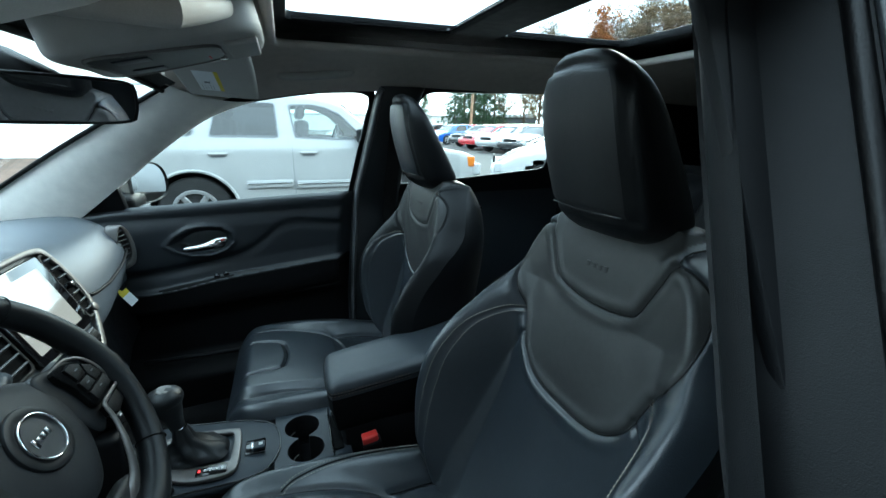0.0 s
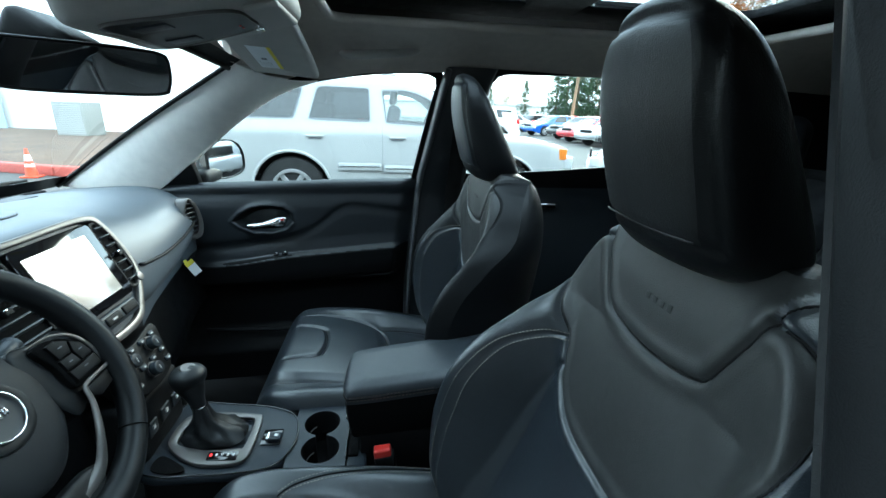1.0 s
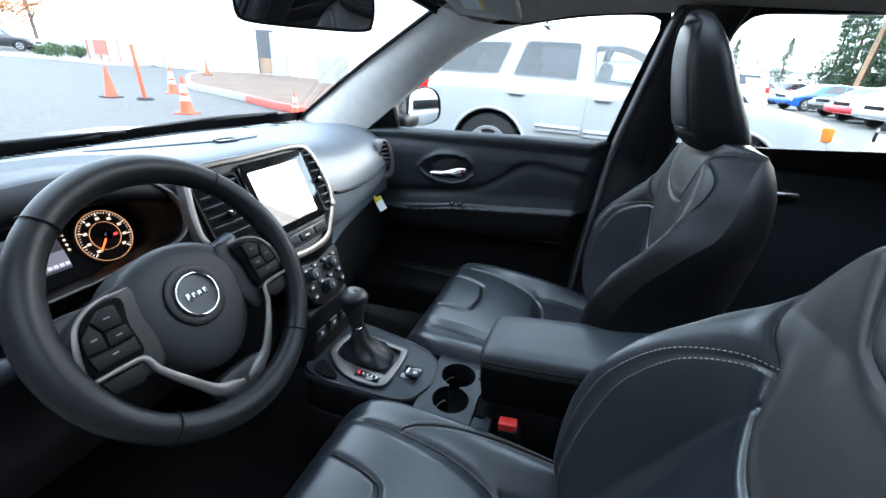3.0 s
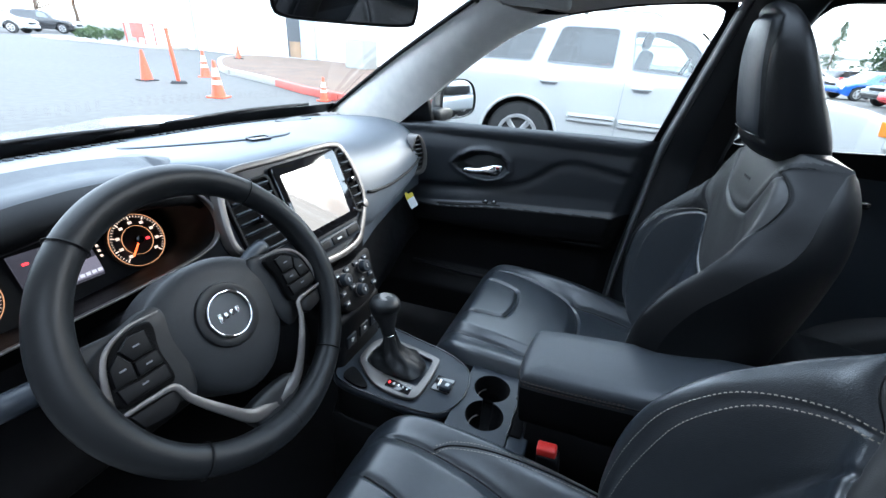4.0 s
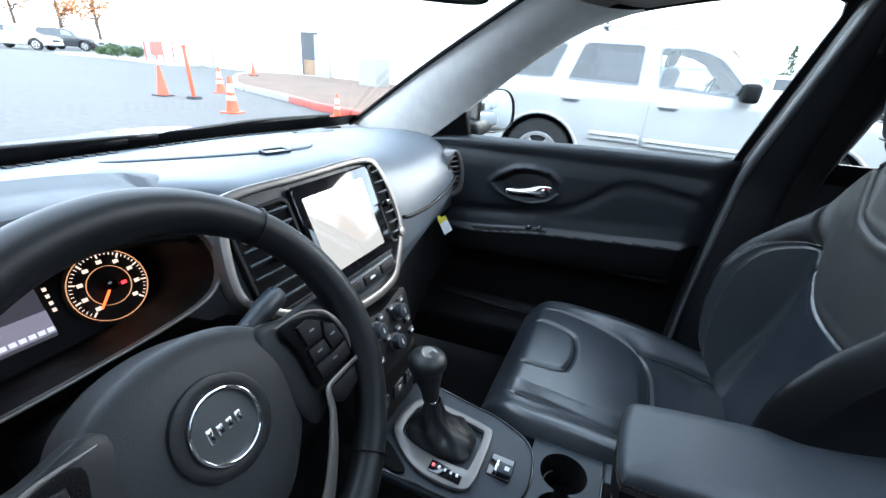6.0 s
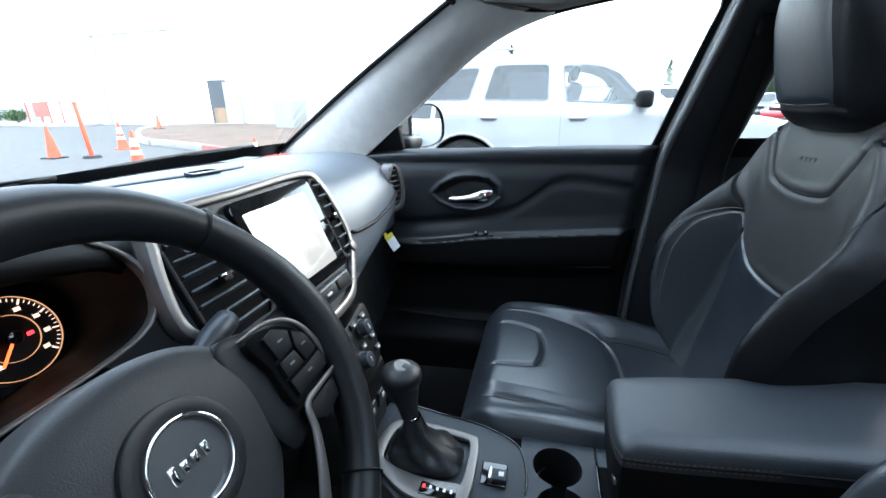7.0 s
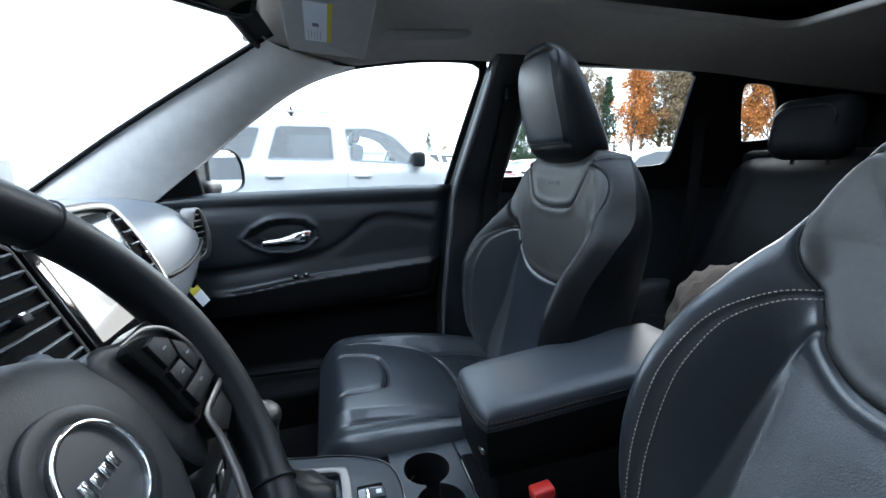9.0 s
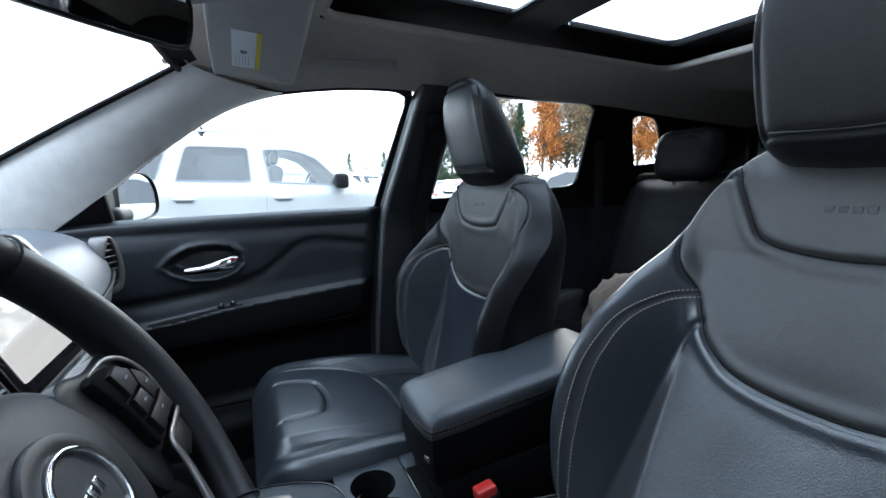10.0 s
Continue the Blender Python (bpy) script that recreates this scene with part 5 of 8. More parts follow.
for k in range(5):
    part("gear_mark", moved(rbox((0.004, 0.006, 0.0008), (0.014 + 0.0105 * k, -0.064, 0.0084), 0.0), GP), TELL if k == 0 else WHITE_INK, console, smooth=False)
# gear lever with gathered boot
lever = thing("gear_lever", "black leather gear lever with gathered boot and chrome collar", "gear lever")
rings = [(0.0, 0.062, 0.044, 0.0), (0.009, 0.056, 0.040, 0.0), (0.016, 0.045, 0.034, -0.006), (0.026, 0.031, 0.025, -0.014), (0.042, 0.0195, 0.018, -0.021), (0.070, 0.0135, 0.0135, -0.027)]
v, f = [], []
N = 56
for k, (h, a, b, dx) in enumerate(rings):
    for i in range(N):
        w = 2 * math.pi * i / N
        cr = 1 + 0.20 * math.sin(5 * w + k * 1.3) * math.sin(math.pi * k / 5) + 0.08 * math.sin(11 * w - 2.0 * k) * math.sin(math.pi * k / 5)
        se = (abs(math.cos(w)) ** 3 + abs(math.sin(w)) ** 3) ** (-1 / 3)
        v.append(tuple(GP @ Vector((dx + a * cr * se * math.cos(w), b * cr * se * math.sin(w) + 0.002, h + 0.004))))
for k in range(len(rings) - 1):
    for i in range(N):
        f.append((k * N + i, k * N + (i + 1) % N, (k + 1) * N + (i + 1) % N, (k + 1) * N + i))
link_mesh("boot", v, f, WHEEL_HIDE, lever, "creased leather boot")
tube("collar", [(0.012, -0.016, 0.735), (0.010, -0.014, 0.743)], 0.0135, CHROME, lever, "chrome collar", seg=20)
kp = spline([(0.010, -0.014, 0.742), (0.002, -0.008, 0.772), (-0.005, -0.003, 0.790), (-0.008, 0.0, 0.810), (-0.009, 0.001, 0.829)], 24)
kr = curve(np.linspace(0, 1, 24), [-0.01, 0.22, 0.45, 0.66, 0.82, 0.94, 1.01], [0.0125, 0.0150, 0.0220, 0.0290, 0.0300, 0.0225, 0.004])
v, f = tube_mesh(kp, kr * 1.13, seg=24, squash=1.0, up=(0, 1, 0))
link_mesh("knob", v, f, WHEEL_HIDE, lever, "black leather knob")
part("knob_cap", moved(cyl(0.0185, 0.006, (0, 0, 0), 0.014, bevel=0.002), pose(-0.005, 0.000, 0.8265, 0, 12, 0)), SATIN, lever, "bright knob cap")
# parking brake switch and small tray
tray = part("switch_well", moved(rbox((0.042, 0.046, 0.006), (0.150, -0.022, 0.660), 0.004), Matrix.Identity(4)), GLOSS, console, "gloss black switch well")
sw = part("brake_switch", moved(rbox((0.028, 0.022, 0.010), (0.158, -0.030, 0.667), 0.003), Matrix.Identity(4)), PLASTIC_GREY, console, "parking brake switch")
part("switch_tip", rbox((0.007, 0.024, 0.012), (0.145, -0.030, 0.668), 0.003), CHROME, sw, "bright switch edge")
part("switch_mark", rbox((0.008, 0.008, 0.001), (0.162, -0.030, 0.6725), 0.0), WHITE_INK, sw, smooth=False)
part("side_pocket", moved(slab([tuple(p) for p in spline([(-0.05, -0.105), (-0.045, -0.072), (0.0, -0.098), (0.012, -0.112), (-0.01, -0.118)], 32, closed=True)], 0.004), Matrix.Translation((0, 0, 0.6745))), CARPET, console, "dark open pocket", smooth=False)
# cup holders: plates pierced by round wells
cups = part("cup_deck", rbox((0.040, 0.215, 0.085), (0.333, -0.014, 0.6115), 0.006), PLASTIC_GREY, console, "cup holder deck")
n = 96
cx, cy = 0.252, -0.018
wells = ((0.250, 0.022), (0.256, -0.058))
ca_ = [2 * math.pi * i / n for i in range(n)]


def cup_edge(r):
    """Outline of two round wells that run into each other."""
    out = []
    for a in ca_:
        u = np.array([math.cos(a), math.sin(a)])
        best = 0.012
        for wx, wy in wells:
            o = np.array([cx - wx, cy - wy])
            bq, cq = float(o @ u), float(o @ o) - r * r
            if bq * bq >= cq:
                best = max(best, -bq + math.sqrt(bq * bq - cq))
        out.append((cx + best * u[0], cy + best * u[1]))
    return out


rect = []
for a in ca_:
    dx, dy = math.cos(a), math.sin(a)
    t = min(((0.312 - cx) / dx if dx > 0 else (0.190 - cx) / dx) if abs(dx) > 1e-9 else 9, ((0.094 - cy) / dy if dy > 0 else (-0.122 - cy) / dy) if abs(dy) > 1e-9 else 9)
    rect.append((cx + dx * t, cy + dy * t))
part("cup_plate", moved(ring_plate(rect, cup_edge(0.0395), 0.085, 0.0), Matrix.Translation((0, 0, 0.654))), PLASTIC_GREY, cups)
v = []
for r, z in ((0.0395, 0.6545), (0.0380, 0.651), (0.0365, 0.60), (0.0330, 0.570)):
    v += [(px, py, z) for px, py in cup_edge(r)]
v.append((cx, cy, 0.570))
f = [(k * n + i, k * n + (i + 1) % n, (k + 1) * n + (i + 1) % n, (k + 1) * n + i) for k in range(3) for i in range(n)] + [(3 * n + i, 3 * n + (i + 1) % n, 4 * n) for i in range(n)]
link_mesh("cup_well", v, f, PLASTIC, cups, "dark double cup well")
for wx, wy in wells:
    arc = [(wx + 0.030 * math.cos(a), wy + 0.030 * math.sin(a), 0.622) for a in np.linspace(2.2, 4.3, 20)]
    tube("cup_rim", arc, 0.0016, SATIN, cups, "thin silver cup grip", seg=6)
part("slot", rbox((0.022, 0.12, 0.006), (0.326, -0.026, 0.656), 0.004), CARPET, cups, "narrow tray slot")
part("slot_edge", rbox((0.004, 0.13, 0.010), (0.312, -0.026, 0.656), 0.002), GLOSS, cups)
# armrest box
AR = spline([(0.312, -0.070), (0.314, 0.046), (0.336, 0.068), (0.50, 0.078), (0.70, 0.080), (0.728, 0.06), (0.730, -0.066), (0.70, -0.084), (0.50, -0.085), (0.345, -0.085)], 72, closed=True)


def lift(x):
    """The lid climbs gently towards the rear."""
    return 0.105 * max(0.0, x - 0.33)


armrest = thing("armrest", "black leather armrest lid with stitched edge", "armrest")
lid = bm_of(*(lambda o: ([(p[0], p[1], z) for z, s in ((0.694, 0.90), (0.702, 0.93), (0.740, 0.975), (0.780, 0.995), (0.795, 1.0), (0.808, 0.975), (0.815, 0.90), (0.817, 0.6), (0.818, 0.2))
                           for p in [o.mean(0) + (q - o.mean(0)) * np.array([1 - (1 - s) * 0.6, s]) for q in o]],
                          [(k * 72 + i, k * 72 + (i + 1) % 72, (k + 1) * 72 + (i + 1) % 72, (k + 1) * 72 + i) for k in range(7) for i in range(72)] + [tuple(7 * 72 + i for i in range(72))] + [tuple(reversed(range(72)))]))(AR))
for vv in lid.verts:
    vv.co.z += lift(vv.co.x)
lid_ob = part("lid", lid, LEATHER_ARM, armrest, sharp=60)
# lid sides below the piping: shade painted with the darker hide
lid_ob.data.materials.append(BENCH_SHADE_HIDE)
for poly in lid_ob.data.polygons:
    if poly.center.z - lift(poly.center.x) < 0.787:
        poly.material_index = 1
for dz, ins in ((0.7965, 1.001), (0.7885, 1.000)):
    c = AR.mean(0)
    stitches("stitching", [tuple(np.r_[c + (q - c) * ins, dz + lift(q[0])]) for q in np.vstack([AR[60:], AR[:30]])[::1]], (0, -1, 0), armrest, 0.0045, 0.003, 0.0009, mat("brown_stitch", (0.20, 0.15, 0.12), 0.7))
tube("lid_piping", [(*p, 0.7925 + lift(p[0])) for p in AR], 0.0018, PLASTIC, armrest, closed=True, seg=6)
part("box", moved(slab([tuple(AR.mean(0) + (p - AR.mean(0)) * np.array([0.955, 0.93])) for p in AR], 0.16, 0.012), Matrix.Translation((0.016, 0, 0.705))), PLASTIC, armrest, "black armrest box")
part("latch", rbox((0.006, 0.040, 0.010), (0.317, -0.055, 0.742), 0.002), SATIN, armrest, "thin silver latch")

# ---- front seats ----
NECK_R = [(0.155, 0.605), (0.142, 0.565), (0.118, 0.515), (0.103, 0.488), (0.086, 0.477), (0.050, 0.470)]
NECK = spline([(-y, h) for y, h in NECK_R] + [(0.0, 0.467)] + NECK_R[::-1], 70)
SHIELD_R = [(0.140, 0.566), (0.168, 0.562), (0.194, 0.538), (0.210, 0.498), (0.212, 0.458), (0.196, 0.423), (0.172, 0.395), (0.158, 0.362), (0.143, 0.330), (0.104, 0.301), (0.055, 0.289)]
SHIELD = spline([(-y, h) for y, h in SHIELD_R] + [(0.0, 0.286)] + SHIELD_R[::-1], 120)
BOL_R = spline([(0.170, 0.393), (0.202, 0.380), (0.228, 0.345), (0.239, 0.29), (0.242, 0.22), (0.238, 0.13), (0.220, 0.01)], 70)
INS_R = spline([(0.154, 0.354), (0.168, 0.340), (0.184, 0.300), (0.194, 0.22), (0.196, 0.11), (0.188, 0.0)], 40)
BOL_L, INS_L = BOL_R * np.array([-1, 1]), INS_R * np.array([-1, 1])
BACK_SEAMS = [NECK, SHIELD, BOL_R, BOL_L, INS_R, INS_L]


def back_width(h):
    return curve(h, [-0.02, 0.06, 0.14, 0.22, 0.34, 0.43, 0.50, 0.56, 0.605], [0.225, 0.266, 0.286, 0.292, 0.286, 0.268, 0.238, 0.200, 0.150])


def back_front(y, h):
    """How far the face of the backrest stands forward of its spine."""
    y, h = np.asarray(y, float), np.asarray(h, float)
    s = np.abs(y) / back_width(h)
    d = curve(h, [-0.03, 0.05, 0.12, 0.20, 0.29, 0.36, 0.47, 0.56, 0.61], [0.035, 0.026, 0.018, 0.016, 0.022, 0.034, 0.050, 0.052, 0.030])
    bol = curve(h, [-0.03, 0.03, 0.08, 0.15, 0.21, 0.27, 0.33, 0.39, 0.46, 0.53, 0.61], [0.015, 0.062, 0.100, 0.130, 0.142, 0.138, 0.112, 0.066, 0.018, 0.003, 0.0])
    d = d + bol * smooth(0.60, 0.90, s)
    d = d - 0.085 * smooth(0.89 - 0.10 * smooth(0.40, 0.50, h), 1.06, s) ** 1.5
    for k, line in enumerate(BACK_SEAMS):
        e = seam_dist(y, h, line)
        if k in (2, 3):
            d = d - 0.0038 * np.exp(-(e / 0.0030) ** 2)
        elif k in (4, 5):
            d = d - 0.0045 * np.exp(-(e / 0.0050) ** 2)
        else:
            d = d - 0.0060 * np.exp(-(e / 0.0028) ** 2) + 0.0020 * np.exp(-((e - 0.012) / 0.009) ** 2)
    d = d + 0.0016 * np.sin(31 * y + 2.0) * np.sin(17 * h) * np.exp(-((h - 0.3) / 0.3) ** 2)
    d = d + 0.0010 * np.sin(70 * y - 45 * h) * np.exp(-((np.abs(y) - 0.12) / 0.03) ** 2 - ((h - 0.47) / 0.05) ** 2)
    return d


CUSHION_SEAMS = [spline([(0.0, -0.098), (0.06, -0.092), (0.112, -0.078), (0.126, -0.060), (0.134, 0.0), (0.126, 0.060), (0.112, 0.078), (0.06, 0.092), (0.0, 0.098)], 50),
                 spline([(0.0, -0.182), (0.06, -0.184), (0.19, -0.174), (0.255, -0.150), (0.280, -0.10), (0.285, 0.0), (0.280, 0.10), (0.255, 0.150), (0.19, 0.174), (0.06, 0.184), (0.0, 0.182)], 80),
                 spline([(0.265, 0.160), (0.36, 0.172), (0.50, 0.172)], 30), spline([(0.265, -0.160), (0.36, -0.172), (0.50, -0.172)], 30)]
CW = 0.274


def cushion(x, y):
    x, y = np.asarray(x, float), np.asarray(y, float)
    s = np.abs(y) / CW
    z = 0.350 - 0.100 * smooth(0.06, 0.52, x)
    z = z - 0.060 * np.clip((0.060 - x) / 0.060, 0, 1) ** 2.2
    z = z + curve(x, [-0.01, 0.12, 0.3, 0.51], [0.0, 0.012, 0.040, 0.050]) * smooth(0.55, 0.80, s)
    z = z - 0.10 * smooth(0.82, 1.04, s) ** 1.6
    for k, line in enumerate(CUSHION_SEAMS):
        e = seam_dist(x, y, line)
        z = z - 0.0085 * np.exp(-(e / 0.0046) ** 2) * smooth(0.020, 0.075, x) * (1 - smooth(0.80, 0.95, s))
    ins = inside(x, y, np.vstack([CUSHION_SEAMS[1], [[-0.2, 0.182], [-0.2, -0.182]]]))
    e = seam_dist(x, y, CUSHION_SEAMS[1])
    z = z + np.where(ins, 0.015 * smooth(0.0, 0.030, e) * smooth(0.0, 0.05, x), -0.004 * np.exp(-((e - 0.02) / 0.02) ** 2))
    return z


def front_seat(at, label, lean=10.0, stretch=1.17, fore=-0.085, recline=0.0, wide=1.0, shaded_sides=False, slim=1.0, head=1.0, tall=1.0, panel=None):
    seat = thing("car_seat", label, "car seat", at, group="front car seats")
    ca, sa = math.cos(radians(lean)), math.sin(radians(lean))

    def place(d, y, h):
        d, y, h = np.broadcast_arrays(np.asarray(d, float), np.asarray(y, float), np.asarray(h, float))
        y = y * slim
        d = d + recline * np.maximum(0.0, 0.46 - h)
        return np.stack([0.455 - d * ca + h * sa, y, 0.27 + d * sa + h * ca], -1)

    # face of the backrest, with the middle shield in a softer hide
    H = np.linspace(-0.02, 0.605, 230)
    U = np.linspace(-1, 1, 210)
    W = back_width(H)
    Yg, Hg = U[None, :] * W[:, None], np.repeat(H[:, None], len(U), 1)
    face = link_mesh("backrest", place(back_front(Yg, Hg), Yg, Hg).reshape(-1, 3), sheet_faces(len(H), len(U)), LEATHER, seat, "black leather backrest with shaped bolsters")
    face.data.materials.append(LEATHER_SOFT)
    cy = (Yg[:-1, :-1] + Yg[1:, 1:]) / 2
    ch = (Hg[:-1, :-1] + Hg[1:, 1:]) / 2
    mask = inside(cy, ch, np.vstack([SHIELD, [[0.150, 0.66], [-0.150, 0.66]]])).reshape(-1)
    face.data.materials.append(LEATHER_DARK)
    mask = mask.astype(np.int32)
    # shade on the bolster sides and shoulders is put into the hide colour
    if shaded_sides:
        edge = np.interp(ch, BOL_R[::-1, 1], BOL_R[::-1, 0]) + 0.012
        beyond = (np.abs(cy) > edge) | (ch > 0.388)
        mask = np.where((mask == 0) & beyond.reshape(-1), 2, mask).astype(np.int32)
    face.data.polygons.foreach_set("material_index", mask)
    # rounded rear shell and crown, their shade put in as a darker hide
    hs = np.linspace(-0.02, 0.605, 44)
    sn = np.sin(np.linspace(-math.pi / 2, math.pi / 2, 41))
    hh = hs
    w = back_width(hh)
    d0 = back_front(w, hh)
    thick = curve(hs, [-0.03, 0.3, 0.5, 0.58, 0.61], [0.105, 0.118, 0.105, 0.075, 0.040])
    D = d0[:, None] - (thick + d0)[:, None] * (1 - np.abs(sn)[None, :] ** 5) ** 0.6
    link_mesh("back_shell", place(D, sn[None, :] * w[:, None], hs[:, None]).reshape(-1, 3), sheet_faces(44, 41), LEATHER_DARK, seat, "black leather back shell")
    w6 = float(back_width(0.605))
    u = np.linspace(-1, 1, 41)
    rows_ = []
    for t in np.linspace(0, 1, 7):
        front = back_front(u * w6, np.full(41, 0.605))
        rear_ = d0[-1] - (0.04 + d0[-1]) * (1 - np.abs(u) ** 5) ** 0.6
        rows_.append(place(front + (rear_ - front) * t, u * w6, 0.605 + 0.012 * math.sin(math.pi * t) * (1 - u ** 4)))
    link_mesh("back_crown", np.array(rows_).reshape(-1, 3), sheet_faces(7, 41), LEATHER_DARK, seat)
    nrm = (-ca, 0, sa)
    for line in (BOL_R, BOL_L):
        t = np.gradient(line, axis=0)
        t /= np.linalg.norm(t, axis=1)[:, None]
        for off in (-0.0055, 0.0055):
            q = line + off * np.stack([-t[:, 1], t[:, 0]], 1)
            stitches("stitching", place(back_front(q[:, 0], q[:, 1]) + 0.0008, q[:, 0], q[:, 1]), nrm, seat)
    for line in (NECK, SHIELD):
        q = line[2:-2]
        tube("seam", place(back_front(q[:, 0], q[:, 1]) + 0.0012, q[:, 0], q[:, 1]), 0.0016, PLASTIC, seat, "dark sewn seam", seg=6)
    # embossed mark on the neck panel
    for k in range(4):
        y = -0.022 + 0.0145 * k
        d = float(back_front(y, 0.525))
        part("embossed_mark", rbox((0.002, 0.009, 0.012 if k == 0 else 0.009), tuple(place(d - 0.0004, y, 0.525)), 0.0008), LEATHER_SOFT, seat, "faint embossed bar")
    # cushion
    xs, ys = np.linspace(0.0, 0.50, 200), np.linspace(-CW, CW, 180)
    nar = wide * (1 - 0.13 * np.clip((0.10 - xs) / 0.10, 0, 1) ** 2)
    Xc, Yc = np.repeat(xs[:, None], 180, 1), np.repeat(ys[None, :], 200, 0)
    Zc = cushion(Xc, Yc)
    pad = link_mesh("cushion", np.stack([stretch * Xc + fore, Yc * nar[:, None], Zc], -1).reshape(-1, 3), sheet_faces(200, 180), LEATHER, seat, "black leather cushion with sewn panels")
    # cushion flanks and skirt get a darker hide that stands for their shade
    pad.data.materials.append(BENCH_SHADE_HIDE)
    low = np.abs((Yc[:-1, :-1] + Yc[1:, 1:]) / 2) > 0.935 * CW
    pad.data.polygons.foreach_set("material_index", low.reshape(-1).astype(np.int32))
    for line in CUSHION_SEAMS:
        q = line[line[:, 0] > 0.045]
        tube("seam", np.stack([stretch * q[:, 0] + fore, wide * q[:, 1] * (1 - 0.13 * np.clip((0.10 - q[:, 0]) / 0.10, 0, 1) ** 2), cushion(q[:, 0], q[:, 1]) + 0.0015], -1), 0.0016, PLASTIC, seat, "dark sewn seam", seg=6)
    per = [(stretch * xs[i] + fore, -CW * nar[i], Zc[i, 0]) for i in range(199, -1, -5)] + [(fore, ys[j] * nar[0], Zc[0, j]) for j in range(0, 180, 4)] + [(stretch * xs[i] + fore, CW * nar[i], Zc[i, -1]) for i in range(0, 200, 5)]
    rimv = []
    for x, y, z in per:
        rimv += [(x, y, z), (x - 0.003, y * 1.005, z - 0.010), (x + 0.014, y * 0.975, z - 0.030), (x + 0.05, y * 0.92, 0.13)]
    link_mesh("cushion_skirt", rimv, sheet_faces(len(per), 4), BENCH_SHADE_HIDE, seat, "black leather skirt")
    for sg in (-1, 1) if wide > 1 else ():
        arc = spline([(0.110, 0.186), (0.135, 0.206), (0.20, 0.222), (0.32, 0.230), (0.47, 0.232)], 60)
        tube("seam", np.stack([stretch * arc[:, 0] + fore, sg * wide * arc[:, 1], cushion(arc[:, 0], arc[:, 1]) + 0.0006], -1), 0.0016, PLASTIC, seat, "dark sewn seam", seg=6)
        for off in (-0.006, 0.006):
            lx, ly = arc[:, 0], sg * (arc[:, 1] + off)
            stitches("stitching", np.stack([stretch * lx + fore, wide * ly, cushion(lx, ly) + 0.0006], -1), (0, 0, 1), seat)
    part("seat_base", rbox((0.48, 0.44, 0.15), (0.23, 0, 0.075), 0.02), PLASTIC, seat, "black plastic seat base")
    for y in (-0.19, 0.19):
        part("rail", rbox((0.46, 0.035, 0.03), (0.25, y, 0.0), 0.006), METAL_GREY, seat, "steel floor rail")
    for s in (-1, 1):
        part("hinge_cover", rbox((0.10, 0.035, 0.12), (0.455, s * 0.250, 0.26), 0.015), PLASTIC, seat, "black hinge cover")
    # head restraint: padded block leaning forward, with sewn front panel
    N, M = 96, 56
    T = np.linspace(0, 1, M)[:, None]
    A = np.linspace(0, 2 * math.pi, N, endpoint=False)[None, :]
    end = np.where(T > 0.5, np.sqrt(np.clip(1 - np.abs(2 * T - 1) ** 5, 0, 1)) ** 0.85, np.sqrt(np.clip(1 - np.abs(2 * T - 1) ** 7, 0, 1)) ** 0.75)
    wd = curve(T, [-0.01, 0.2, 0.6, 0.85, 1.01], [0.114, 0.124, 0.121, 0.106, 0.076]) * (0.30 + 0.70 * end)
    fr = curve(T, [-0.01, 0.2, 0.6, 1.01], [0.066, 0.094, 0.136, 0.160])
    bk = curve(T, [-0.01, 0.2, 0.6, 1.01], [-0.066, -0.050, 0.026, 0.104])
    mid, hf = (fr + bk) / 2 + 0.024, (fr - bk) / 2 * (0.30 + 0.70 * end)
    e = (np.abs(np.cos(A)) ** 3.0 + np.abs(np.sin(A)) ** 3.0) ** (-1 / 3.0)
    y, d = head * wd * e * np.sin(A), hf * e * np.cos(A)
    tt = np.broadcast_to(T, y.shape)
    g = seam_dist(np.abs(y), tt * 0.25, [(0.097, 0.035), (0.096, 0.200), (0.082, 0.224), (0.0, 0.230)])
    g2 = seam_dist(np.abs(y), tt * 0.25, [(0.0, 0.032), (0.097, 0.036)])
    d = d - np.where(d > 0, 0.0055 * np.exp(-(g / 0.0045) ** 2) + 0.0045 * np.exp(-(g2 / 0.0045) ** 2), 0)
    f = sheet_faces(M, N) + [(i * N + N - 1, (i + 1) * N + N - 1, (i + 1) * N, i * N) for i in range(M - 1)] + [tuple(range(N)), tuple((M - 1) * N + j for j in reversed(range(N)))]
    h0, h1 = 0.574, 0.246 * tall
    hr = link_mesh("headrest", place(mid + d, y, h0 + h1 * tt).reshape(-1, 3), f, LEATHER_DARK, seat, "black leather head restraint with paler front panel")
    hr.data.materials.append(panel or HEAD_PANEL)
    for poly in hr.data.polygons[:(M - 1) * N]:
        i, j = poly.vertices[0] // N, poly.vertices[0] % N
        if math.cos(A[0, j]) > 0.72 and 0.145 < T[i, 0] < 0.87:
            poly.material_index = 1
    pl = np.linspace(-0.094, 0.094, 24) * 0.93
    pt = 0.140 + 0.012 * (pl / 0.094) ** 2
    fx = np.interp(pt, T[:, 0], (mid + hf)[:, 0]) - 0.0035 - 0.004 * (pl / 0.094) ** 4
    tube("piping", place(fx, pl * head, h0 + h1 * pt), 0.0012, LEATHER_SOFT, hr, "fine piping", seg=6)
    for y in (-0.055, 0.055):
        tube("post", place(0.004, y, np.array([0.55, 0.62])), 0.007, CHROME, hr, "chrome post", seg=12)
    return seat


